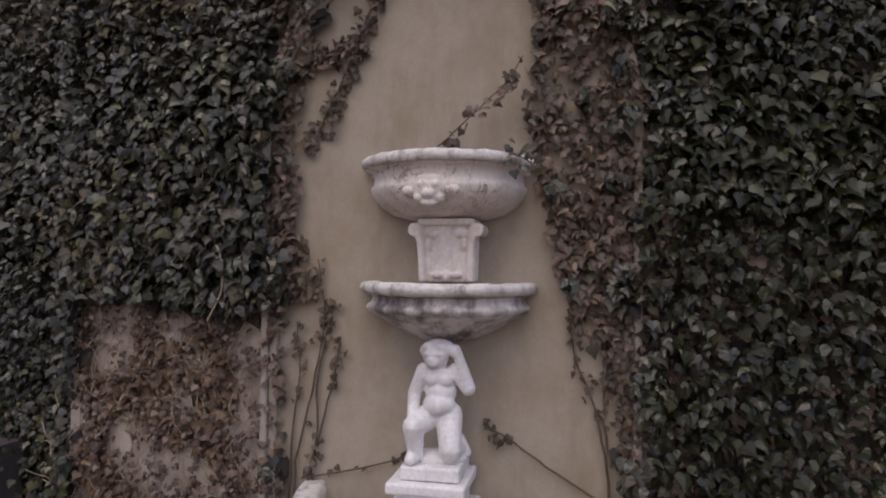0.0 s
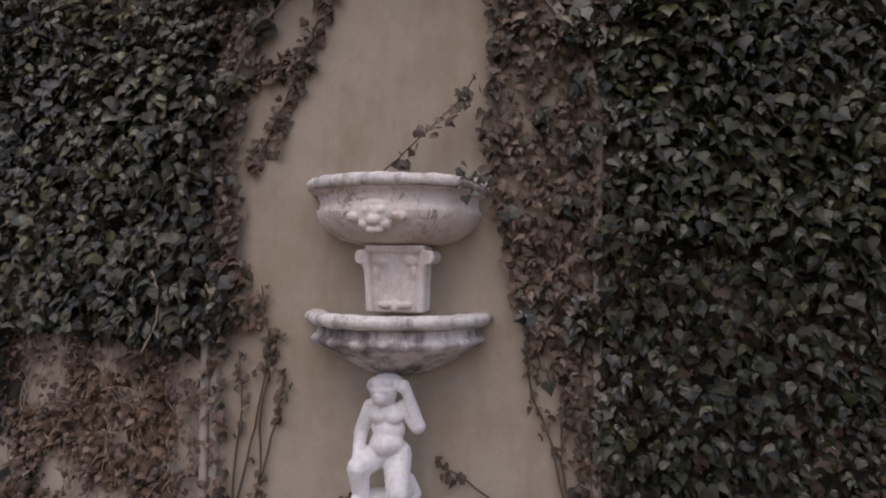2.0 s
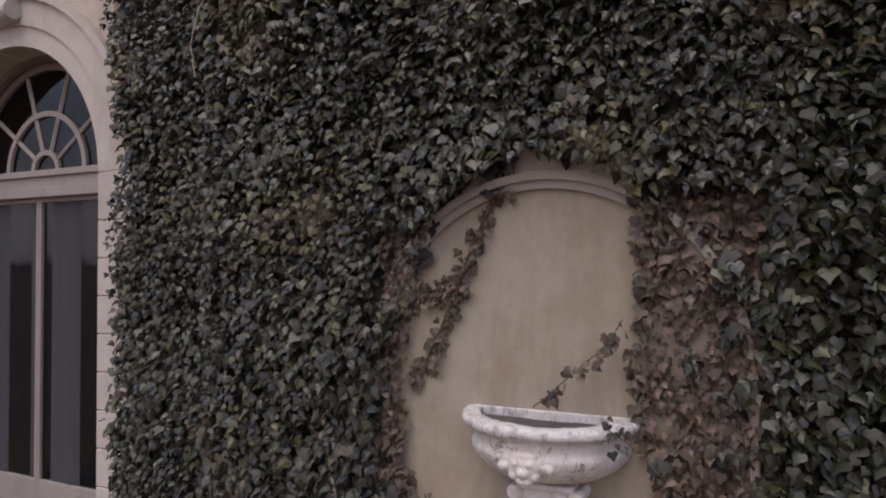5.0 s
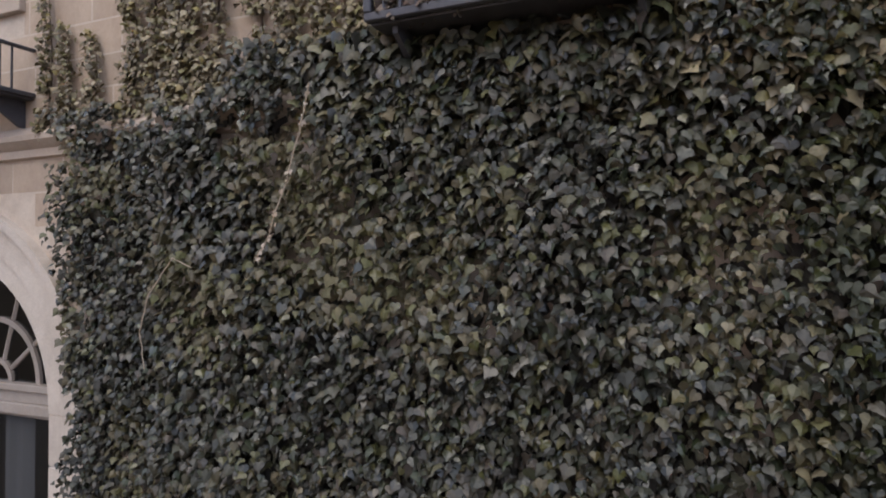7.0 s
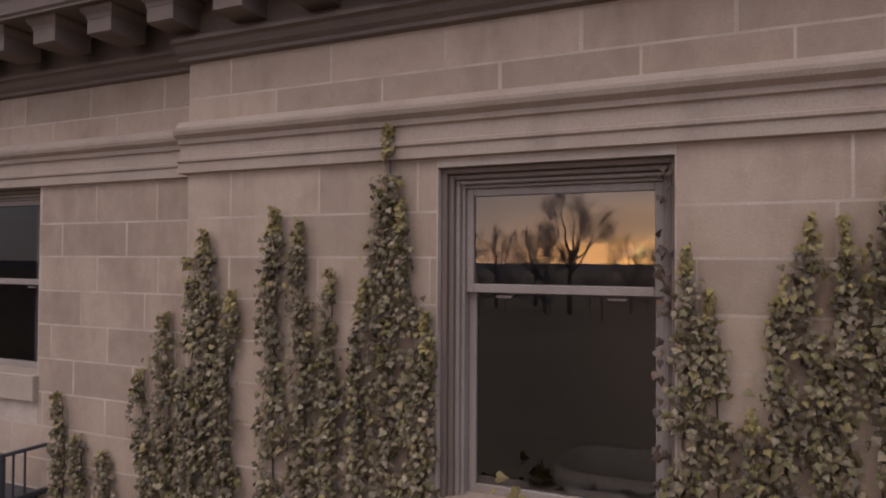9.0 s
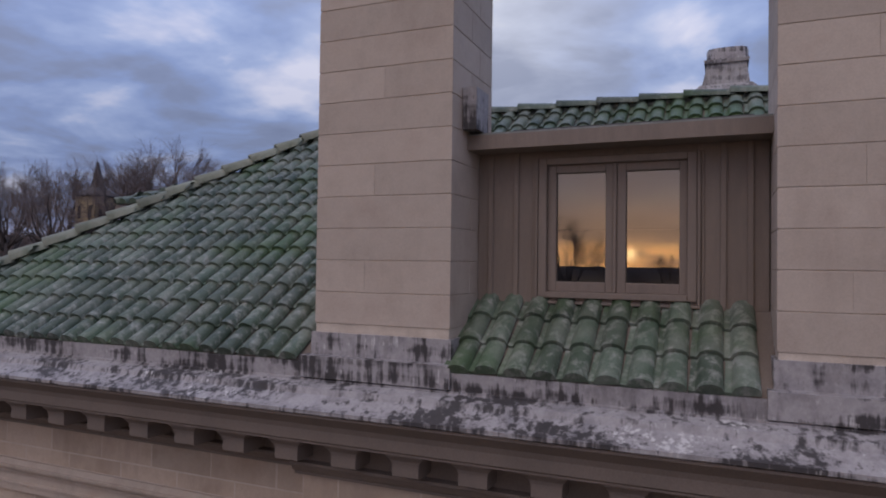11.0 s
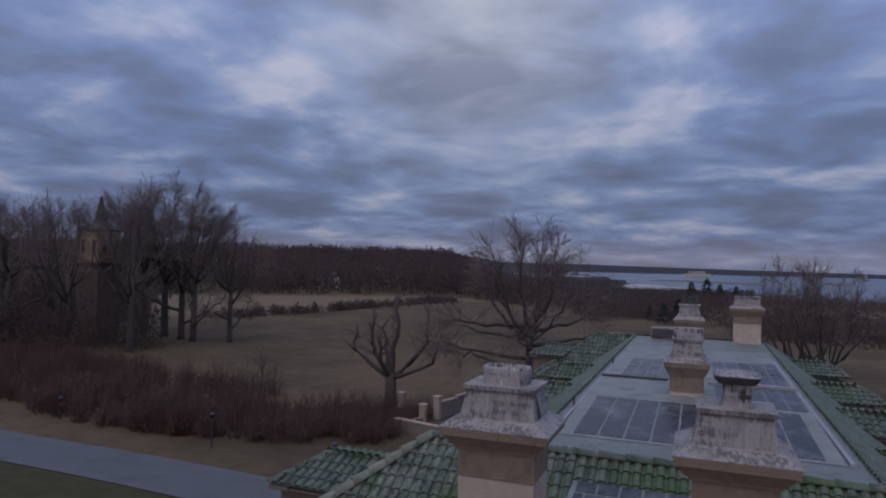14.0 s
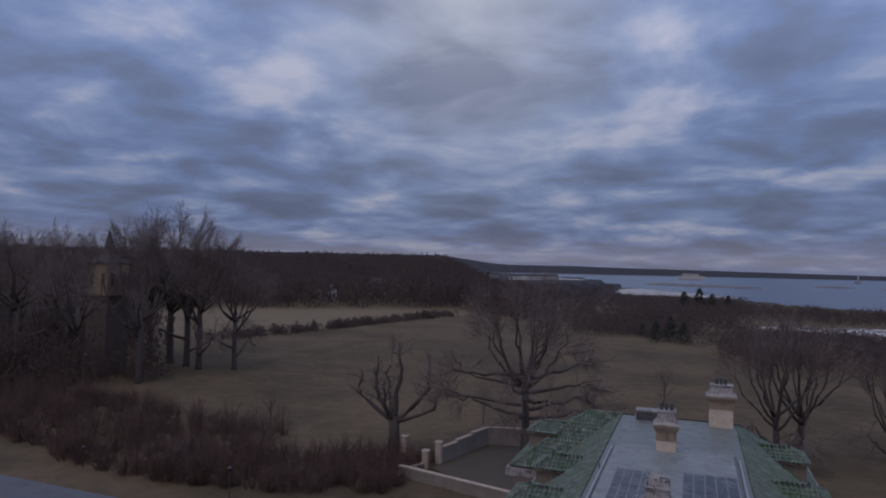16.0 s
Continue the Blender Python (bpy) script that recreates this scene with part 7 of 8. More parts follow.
for i in range(150):
    x, z = rng.uniform(-2.4, -0.98), rng.uniform(0.3, 1.62)
    pts = [(x, -0.02 - 0.02 * rng.random(), z)]
    ang = rng.normal(1.57, 0.5)
    for k in range(5):
        ang += rng.normal(0, 0.3)
        q = pts[-1]
        pts.append((q[0] + 0.07 * math.cos(ang), -0.015 - 0.035 * rng.random(), q[2] + 0.07 * math.sin(ang)))
    dead.tube(pts, [0.004] * 6, 4)
put("stem_tangle", dead, STEM_PALE, ivy, "tangle of dead brown stems on the bare patch", kind="stuff")

# clipped hedge by the door step
hedge = empty("hedge", (-3.9, -0.6, 0.3), "dark clipped evergreen hedge beside the wall", "hedge")
soup = Soup()
n = 2600
x, y = rng.uniform(-6.2, -2.55, n), rng.uniform(-0.95, 0.05, n)
z = 0.35 + rng.random(n) ** 0.5 * 0.5 + 0.05 * np.array([noise.noise(Vector((a * 3, b * 3, 0))) for a, b in zip(x, y)])
leaves(soup, np.stack([x, y, z], 1), rng.uniform(0.03, 0.055, n), leaf_turns(rng, n, 2.2))
put("hedge_leaves", soup, HEDGE, hedge, "small dark leaves", smooth=True, fix=False, kind="stuff")
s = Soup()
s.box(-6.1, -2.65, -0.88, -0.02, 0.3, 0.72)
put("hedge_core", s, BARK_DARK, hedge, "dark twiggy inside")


# ---- trees ----
def grow(trunk, twig, p, d, length, radius, level, rng, spread, up, split, twig_from, shrink=0.7):
    """One branch and, from it, its side branches."""
    pts, rad = [p], [radius]
    n = 6 if level == 0 else (4 if level < twig_from else 2)
    for i in range(n):
        d = (d + Vector((rng.gauss(0, 0.10), rng.gauss(0, 0.10), rng.gauss(0, 0.05) + up)) * (0.5 if level == 0 else 1)).normalized()
        pts.append(pts[-1] + d * length / n)
        rad.append(radius * (1 - 0.5 * (i + 1) / n))
    (trunk if level < twig_from else twig).tube([tuple(q) for q in pts], rad, 8 if level == 0 else (5 if level < twig_from else 3))
    if level >= len(split):
        return
    m = split[level]
    turn = rng.uniform(0, 2 * math.pi)
    for k in range(m):
        f = 0.30 + 0.70 * (k + rng.random()) / m if level == 0 else rng.uniform(0.3, 1.0)
        i = min(n - 1, int(f * n))
        q = pts[i].lerp(pts[i + 1], min(1.0, f * n - i))
        axis = (pts[i + 1] - pts[i]).normalized()
        turn += 2.4 + rng.gauss(0, 0.3)
        out = axis.orthogonal().normalized()
        out.rotate(Matrix.Rotation(turn, 3, axis))
        sp = spread * (1.15 - 0.5 * f) if level == 0 else spread
        nd = (axis * (1 - sp) + out * sp).normalized()
        ln = length * shrink * rng.uniform(0.75, 1.1) * (1.25 - 0.45 * f if level == 0 else 1)
        grow(trunk, twig, q, nd, ln, max(0.016, rad[i] * rng.uniform(0.45, 0.62)), level + 1, rng, spread, up, split, twig_from, shrink)


def bare_tree(at, height, seed, split, spread, up, trunk_part, radius, label, bark=BARK, lean=(0, 0), twig_mat=TWIG, shrink=0.6):
    rng = random.Random(seed)
    t = empty("tree", (0, 0, 0), label, "tree")
    a, b = Soup(), Soup()
    grow(a, b, Vector((0, 0, -0.2)), Vector((lean[0], lean[1], 1)).normalized(), height * trunk_part, radius, 0, rng, spread, up, split, 3, shrink)
    top = max(v[2] for v in a.v + b.v)
    k = height / top
    for soup in (a, b):
        soup.v = [(x * k, y * k, z * k) for x, y, z in soup.v]
    put("trunk", a, bark, t, fix=False, smooth=True)
    put("crown", b, twig_mat, t, "bare brown twigs", fix=False)
    t.location = at
    return t


def ground_at(x, y, dz=0.0):
    return (x, y, land(x, y) + dz)


def turned(at, rz, sc):
    return Matrix.LocRotScale(at, Euler((0, 0, rz)), (sc, sc, sc))


def dome_tree(at, height, width, clear, seed, radius, label, limbs=11, low_limb=0.0, skirt=0, sprays=12):
    """A broad bare tree: limbs fan out from a fork into a dome of fine twigs."""
    rng = random.Random(seed)
    t = empty("tree", (0, 0, 0), label, "tree")
    a, b = Soup(), Soup()
    g = lambda s: Vector((rng.gauss(0, s), rng.gauss(0, s), rng.gauss(0, s)))
    fork = clear * height
    a.tube([(0, 0, -0.3), (0.1, 0, 0.6), (0.15, 0.1, fork * 0.5), (0.0, 0, fork * 1.05)], [radius * 1.35, radius, radius * 0.86, radius * 0.74], 9)
    core = Vector((0, 0, fork + 0.15 * (height - fork)))

    def spray(q, d, length, r):
        e = q + d * length * 0.5 + g(0.05 * length)
        f = q + d * length + g(0.1 * length)
        b.tube([tuple(q), tuple(e), tuple(f)], [r, r * 0.7, r * 0.4], 4)
        for m in range(6):
            w = rng.uniform(0.25, 1.0)
            p = q.lerp(f, w)
            d2 = (d + g(0.45) + Vector((0, 0, 0.12))).normalized()
            l2 = 0.085 * height * rng.uniform(0.7, 1.2)
            h = p + d2 * l2
            b.tube([tuple(p), tuple(h)], [0.021, 0.012], 3)
            for n in range(5):
                o = p.lerp(h, rng.uniform(0.3, 1.0))
                b.tube([tuple(o), tuple(o + (d2 + g(0.5)).normalized() * l2 * rng.uniform(0.4, 0.8))], [0.012, 0.007], 3)

    ends = []
    for i in range(skirt):
        # wide limbs from the bole, nearly level
        z0 = height * (0.22 + 0.26 * i / skirt + rng.gauss(0, 0.01))
        turn, reach = 2.4 * i + rng.gauss(0, 0.3), width * rng.uniform(0.5, 0.85)
        ends.append((Vector((reach * math.cos(turn), reach * math.sin(turn), z0 + height * rng.uniform(0.02, 0.13))), z0))
    for i in range(limbs):
        th, ph = 1.22 * math.sqrt((i + 0.4) / limbs), 2.4 * i + rng.gauss(0, 0.2)
        ends.append((Vector((width / 2 * math.sin(th) * math.cos(ph), width / 2 * math.sin(th) * math.sin(ph), fork + (height - fork) * (0.16 + 0.70 * math.cos(th)))), rng.uniform(0.62, 1.0) * fork))
    if low_limb:
        for ang, f in ((-0.5, 0.2), (2.4, 0.4)):
            ends.append((Vector((low_limb * math.cos(ang), low_limb * math.sin(ang), fork * 0.8)), fork * f))
    for k, (end, z0) in enumerate(ends):
        start = Vector((0, 0, z0))
        pts = []
        for i in range(9):
            u = i / 8
            pts.append(Vector((end.x * math.sin(1.571 * u) ** 0.9, end.y * math.sin(1.571 * u) ** 0.9, z0 + (end.z - z0) * u ** 1.1)) + g(0.008 * height) * min(1, 2 * u))
        r0 = radius * rng.uniform(0.40, 0.55)
        a.tube([tuple(p) for p in pts], [r0 * (1 - 0.9 * i / 8) for i in range(9)], 6)
        for m in range(sprays):
            u = rng.uniform(0.5, 1.0)
            i = min(7, int(u * 8))
            q = pts[i].lerp(pts[i + 1], u * 8 - i)
            d = ((q - core).normalized() * 0.8 + Vector((0, 0, 0.18)) + g(0.3)).normalized()
            spray(q, d, height * 0.12 * (1.2 - 0.4 * u), 0.036)
    put("trunk", a, BARK_DARK, t, fix=False, smooth=True)
    put("crown", b, TWIG, t, "dome of fine bare twigs", fix=False)
    t.location = at
    return t


oak = dome_tree(ground_at(-88.5, 89.7), 27.5, 16, 0.48, 3, 0.62, "tall bare broad-crowned tree with a dark trunk", 11, 8.5)
elm = dome_tree(ground_at(-87, 73.4), 25, 14.5, 0.50, 11, 0.58, "tall bare tree with many upright limbs", 10)
for src, x, y, rz, sc in ((oak, -93, 91.4, 1.2, 1.02), (elm, -98.4, 92.7, 2.0, 1.26), (oak, -104.6, 93.7, 3.1, 1.08), (elm, -97.8, 70.5, 0.4, 0.96), (oak, -119.5, 75.6, 4.4, 0.96), (elm, -112, 92, 5.2, 1.06), (oak, -128, 90, 5.6, 1.0), (elm, -139, 88, 3.6, 1.08), (oak, -82.5, 93, 2.2, 0.82), (elm, -133, 76, 1.0, 0.95)):
    copy_thing(src, turned(ground_at(x, y), rz, sc))
for t in [o for o in scene.objects if o.name.startswith("tree") and o.parent is None]:
    t["group"] = "tall bare trees"


def pollard(at):
    """An old tree with a short bole and a few thick upturned limbs."""
    rng = random.Random(8)
    t = empty("tree", at, "old bare tree with a few thick upturned limbs", "tree")
    a, b = Soup(), Soup()
    a.tube([(0, 0, -0.3), (0.05, 0, 1.6), (0.0, 0, 3.6)], [0.62, 0.5, 0.52], 9)
    for ang, reach, top, r in ((3.0, 3.9, 8.3, 0.28), (3.5, 1.7, 10.2, 0.30), (1.2, 0.5, 11.8, 0.34), (0.2, 3.4, 10.6, 0.30), (-0.3, 4.6, 7.2, 0.24), (2.2, 2.2, 9.0, 0.24), (4.6, 2.4, 8.2, 0.24)):
        pts = []
        for i in range(8):
            f = i / 7
            g = min(1, f * 1.7)
            pts.append((reach * g * math.cos(ang) + 0.2 * rng.gauss(0, 1) * f, reach * g * math.sin(ang) * 0.8 + 0.2 * rng.gauss(0, 1) * f, 3.0 + (top - 3.0) * f ** 1.25))
        a.tube(pts, [r * (1 - 0.72 * i / 7) for i in range(8)], 7)
        for k in range(7):
            i = rng.randrange(3, 7)
            d = Vector((rng.gauss(0, 1), rng.gauss(0, 1), rng.uniform(0.2, 1.4))).normalized()
            grow(a, b, Vector(pts[i]), d, rng.uniform(0.7, 1.9), 0.06, 2, rng, 0.6, 0.06, (3, 3, 4, 3), 3)
    put("trunk", a, BARK, t, smooth=True, fix=False)
    put("crown", b, TWIG, t, "short bare twigs", fix=False)
    for o in t.children:
        o.location = (0, 0, 0)
    return t


old = pollard(ground_at(-30.2, 55.5))
old.scale = (1.25, 1.25, 1.05)
tall = dome_tree(ground_at(-15.2, 57), 20.3, 11.0, 0.46, 21, 0.50, "tall bare tree with a straight trunk and wide side limbs", 12, 0, 13, 10)
right_tree = dome_tree(ground_at(10.6, 67), 18.0, 9.5, 0.30, 31, 0.40, "bare tree with several upright stems beyond the house", 10, 3.0, 0, 8)
for src, x, y, rz, sc in ((right_tree, 13.6, 70, 2.0, 0.98), (right_tree, 23, 74, 4.0, 0.8), (right_tree, 33, 70, 1.0, 0.85), (tall, 36, 60, 2.4, 0.6)):
    copy_thing(src, turned(ground_at(x, y), rz, sc))
slim = bare_tree(ground_at(-24.5, 72), 6.5, 41, (8, 5, 4), 0.42, 0.10, 0.75, 0.10, "slender young bare tree in the field")
for x, y, rz, sc in ((-49, 58, 1, 0.9), (-2, 90, 2, 1.15), (-20, 95, 3, 0.8), (-60, 118, 1.4, 1.1), (-44.5, 37, 0.3, 0.7)):
    copy_thing(slim, turned(ground_at(x, y), rz, sc))
# trees behind the camera, which the window panes mirror
for src, x, y, rz, sc in ((oak, -22, -82, 0.2, 0.35), (elm, -30, -86, 1.7, 0.45), (elm, -18, -80, 2.9, 0.62), (elm, -11, -84, 4.0, 0.4), (oak, -36, -80, 5.0, 0.35), (oak, -26, -92, 0.9, 0.42), (oak, -52, -92, 3.3, 0.6), (elm, 18, -86, 2.2, 0.6), (oak, -6, -95, 1.2, 0.4)):
    copy_thing(src, turned(ground_at(x, y), rz, sc))
for i in range(22):
    x = -46 + 2.6 * i + 1.1 * math.sin(5.1 * i)
    copy_thing(slim, turned(ground_at(x, -78 - 6 * math.sin(2.3 * i)), 1.7 * i, 0.75 + 0.35 * math.sin(3.7 * i) ** 2))
# thicket of brown shrubs beyond the road
s = Soup()
rr = random.Random(4)
for i in range(620):
    x = -112 + 88 * rr.random()
    front = 35.8 + max(0, -52 - x) * 0.16 + max(0, x + 40) * 0.35
    y = front + rr.random() ** 1.15 * (21 if x < -45 else 12)
    z = land(x, y)
    r, h = rr.uniform(1.3, 2.7), rr.uniform(2.2, 4.6) * (0.75 if x > -38 else 1)
    for k in range(40):
        a, e = rr.uniform(0, 2 * math.pi), math.asin(rr.uniform(0.12, 1))
        g = rr.uniform(0.7, 1.08)
        tip = (x + r * g * math.cos(e) * math.cos(a), y + r * g * math.cos(e) * math.sin(a), z + h * g * math.sin(e))
        foot = (x + 0.3 * r * math.cos(a) * rr.random(), y + 0.3 * r * math.sin(a) * rr.random(), z - 0.1)
        mid = tuple(foot[c] + 0.55 * (tip[c] - foot[c]) + (0.12 * h if c == 2 else rr.gauss(0, 0.1)) for c in range(3))
        s.tube([foot, mid, tip], [0.022, 0.016, 0.007], 3)
        for j in range(3):
            f = rr.random()
            q = tuple(mid[c] + (tip[c] - mid[c]) * f for c in range(3))
            s.add([q, (q[0] + 0.02, q[1] + 0.01, q[2]), (q[0] + rr.gauss(0, 0.32), q[1] + rr.gauss(0, 0.32), q[2] + rr.uniform(0.1, 0.6))], [(0, 1, 2)])
put("thicket", s, THICKET, None, "dense thicket of reddish-brown bare shrubs", category="shrubs", kind="stuff", fix=False)


def tufts(name, spots, mat, label, category, blades=84, width=0.034):
    """Far bare crowns: ragged flakes over a dome at each spot (x, y, z, height, radius)."""
    s = Soup()
    rr = random.Random(len(spots))
    for x, y, z, h, r in spots:
        for k in range(blades):
            a, e = rr.uniform(0, 2 * math.pi), math.asin(rr.uniform(0.0, 1))
            g = rr.uniform(0.6, 1.08)
            p = Vector((x + r * g * math.cos(a) * math.cos(e), y + r * g * math.sin(a) * math.cos(e), z + h * (0.04 + 0.92 * g * math.sin(e))))
            w = width * h * rr.uniform(0.6, 1.3)
            u = Vector((rr.gauss(0, 1), rr.gauss(0, 0.6), rr.gauss(0, 0.6))).normalized() * w
            v = Vector((rr.gauss(0, 0.4), rr.gauss(0, 0.4), 1)).normalized() * w * 2.2
            s.add([tuple(p - u - v * 0.5), tuple(p + u - v * 0.6), tuple(p + u * 0.5 + v), tuple(p - u * 0.6 + v * 0.8)], [(0, 1, 2, 3)])
    return put(name, s, mat, None, label, fix=False, category=category, kind="stuff")


def polar(b, d):
    return d * math.sin(radians(b)), d * math.cos(radians(b))


rr = random.Random(12)
spots = []
for i in range(300):
    x, y = polar(rr.uniform(110, 250), rr.uniform(95, 150))
    spots.append((x, y, land(x, y), rr.uniform(2, 4.5), rr.uniform(2, 4)))
tufts("far_trees", spots, WOOD_FAR, "dark belt of far trees behind the lawn", "woodland")
spots = []
for i in range(3000):
    b = rr.uniform(-62, -14)
    d = rr.uniform(300, 900)
    x, y = polar(b, d)
    spots.append((x, y, land(x, y), rr.uniform(9, 15), rr.uniform(4, 7)))
for i in range(1700):
    b = rr.uniform(-17, 18)
    d = rr.uniform(275, 640 if b > -6 else 1100)
    x, y = polar(b, d)
    if b > 4 and (d < 345 or d > 470):
        continue
    spots.append((x, y, land(x, y), rr.uniform(5, 8) if b < -7 else rr.uniform(4, 7), rr.uniform(4, 6)))
for i in range(420):
    b = rr.uniform(-78, -47)
    d = rr.uniform(150, 300)
    x, y = polar(b, d)
    if -40 < b < -24 and d > 180:
        continue
    spots.append((x, y, land(x, y), rr.uniform(7, 14), rr.uniform(4, 6)))
for i in range(560):
    b = rr.uniform(-10, 17)
    d = rr.uniform(212, 285) if b < -1.5 else rr.uniform(150, 250)
    if -1.5 < b < 3.2:
        continue
    x, y = polar(b, d)
    spots.append((x, y, land(x, y), rr.uniform(2.5, 5.5), rr.uniform(2.5, 4)))
for i in range(190):
    b = rr.uniform(-78, -54)
    d = rr.uniform(112, 160)
    x, y = polar(b, d)
    spots.append((x, y, land(x, y), rr.uniform(3, 6.5), rr.uniform(2.5, 4)))
for i in range(200):
    b = rr.uniform(9, 40)
    d = rr.uniform(150, 330)
    x, y = polar(b, d)
    spots.append((x, y, land(x, y), rr.uniform(1.5, 3.2), rr.uniform(2, 3)))
for i in range(420):
    b = rr.uniform(-2.5, 40)
    near = float(np.interp(b, (-2.5, 0, 4, 8, 12, 15, 40), (200, 189, 171, 165, 158, 138, 100)))
    x, y = polar(b, near + 8 + rr.random() * 55)
    spots.append((x, y, land(x, y), rr.uniform(2.5, 5.5), rr.uniform(2, 3.6)))
tufts("woodland", spots, WOOD_FAR, "dark brown leafless woods in the distance", "woodland")
spots = []
for i in range(240):
    f = rr.random()
    x, y = -120 + 27 * f + rr.gauss(0, 1.6), 128 + 118 * f + rr.gauss(0, 2.5)
    spots.append((x, y, land(x, y), rr.uniform(1.5, 3.4), rr.uniform(1, 2)))
tufts("field_hedge", spots, WOOD_FAR, "low brown hedge between two fields", "hedge", 60, 0.05)
for b, d, h in ((-2.6, 200, 6.5), (-1.4, 205, 7.5), (-0.3, 198, 6.5), (-3.8, 215, 4.5), (-0.6, 430, 12), (0.6, 430, 14), (1.6, 425, 11), (2.8, 435, 10)):
    x, y = polar(b, d)
    s = Soup()
    z0 = land(x, y)
    for k in range(260):
        f = rr.random()
        a = rr.uniform(0, 2 * math.pi)
        r = h * 0.42 * (1 - f) ** 0.7 * rr.uniform(0.4, 1.0)
        px, py, pz = x + r * math.cos(a), y + r * math.sin(a), z0 + h * (0.08 + 0.92 * f)
        w = h * 0.07
        s.add([(px, py, pz + w * 0.6), (px + w * math.cos(a) + w * 0.5 * math.sin(a), py + w * math.sin(a) - w * 0.5 * math.cos(a), pz - w * 0.7), (px + w * math.cos(a) - w * 0.5 * math.sin(a), py + w * math.sin(a) + w * 0.5 * math.cos(a), pz - w * 0.7)], [(0, 1, 2)])
    t = empty("conifer", (x, y, z0), "dark evergreen at the field's edge", "tree", "evergreens")
    put("crown", s, CONIFER, t, "dark needles", fix=False)
    q = Soup()
    q.tube([(x, y, z0 - 0.3), (x, y, z0 + h * 0.9)], [0.02 * h, 0.004 * h], 5)
    put("trunk", q, BARK_DARK, t)

# ---- tower, yard wall, lamps, far houses, ship ----
tower = empty("tower", (-99.0, 77.5, 1.5), "square stone tower with a buff top storey and a dark spire", "tower")
TX, TY = -99.0, 77.5
bz = land(TX, TY)
boxed("shaft", TX - 2.5, TX + 2.5, TY - 2.5, TY + 2.5, bz - 0.5, 15.9, TOWER_DARK, tower, "dark brown masonry", 0.05)
boxed("cornice", TX - 2.7, TX + 2.7, TY - 2.7, TY + 2.7, 15.9, 16.4, DARK_ROOF, tower, "projecting dark ledge", 0.05)
belfry = boxed("belfry", TX - 2.4, TX + 2.4, TY - 2.4, TY + 2.4, 16.4, 22.0, TOWER_STONE, tower, "buff plastered top storey", 0.05)
boxed("ledge", TX - 2.65, TX + 2.65, TY - 2.65, TY + 2.65, 22.0, 22.3, DARK_ROOF, tower, edge=0.05)
s = Soup()
frustum(s, TX - 2.6, TX + 2.6, TY - 2.6, TY + 2.6, 22.3, TX - 0.8, TX + 0.8, TY - 0.8, TY + 0.8, 23.7)
frustum(s, TX - 0.8, TX + 0.8, TY - 0.8, TY + 0.8, 23.7, TX - 0.1, TX + 0.1, TY - 0.1, TY + 0.1, 28.2)
put("spire", s, DARK_ROOF, tower, "dark slate spire")
for sx in (-1.3, 1.3):
    boxed("belfry_window", TX + sx - 0.35, TX + sx + 0.35, TY - 2.46, TY - 2.38, 18.2, 20.4, BARK_DARK, belfry, edge=0)
    boxed("belfry_window", TX + 2.38, TX + 2.46, TY + sx - 0.35, TY + sx + 0.35, 18.2, 20.4, BARK_DARK, belfry, edge=0)
boxed("shaft_window", TX - 2.6, TX - 2.0, TY - 2.58, TY - 2.48, 3.8, 6.0, WHITE_WALL, tower, "pale narrow window", 0)

spots = []
rr = random.Random(44)
for i in range(60):
    along, before = rr.uniform(-24, 9), rr.uniform(4, 12)
    x, y = TX + 0.65 * along + 0.76 * before, TY + 0.76 * along - 0.65 * before
    spots.append((x, y, land(x, y), rr.uniform(7.0, 12.0) * (1 if along < 4 else 0.7), rr.uniform(1.8, 3.2)))
tufts("copse", spots, WOOD_FAR, "dense brown copse at the foot of the tower", "woodland", 130, 0.016)

yard = empty("yard_wall", (-22, 55, 1.5), "stucco yard wall with stepped coping and gate piers", "wall")


def wall_run(p, q, h, thick=0.35, coping=True, name="wall_stretch"):
    (ax, ay), (bx, by) = p, q
    d = Vector((bx - ax, by - ay, 0))
    n = Vector((-d.y, d.x, 0)).normalized() * thick / 2
    for (hh, tt, z_add, nm, mat) in ((h, 1.0, -0.4, name, TOWER_STONE_PALE), (h + 0.12, 1.35, h, "coping", STONE_TRIM)):
        s = Soup()
        z = min(land(ax, ay), land(bx, by))
        m = n * tt
        s.add([(ax - m.x, ay - m.y, z + z_add), (bx - m.x, by - m.y, z + z_add), (bx + m.x, by + m.y, z + z_add), (ax + m.x, ay + m.y, z + z_add),
               (ax - m.x, ay - m.y, z + hh), (bx - m.x, by - m.y, z + hh), (bx + m.x, by + m.y, z + hh), (ax + m.x, ay + m.y, z + hh)],
              [(0, 3, 2, 1), (4, 5, 6, 7), (0, 1, 5, 4), (1, 2, 6, 5), (2, 3, 7, 6), (3, 0, 4, 7)])
        put(nm, s, mat, yard)


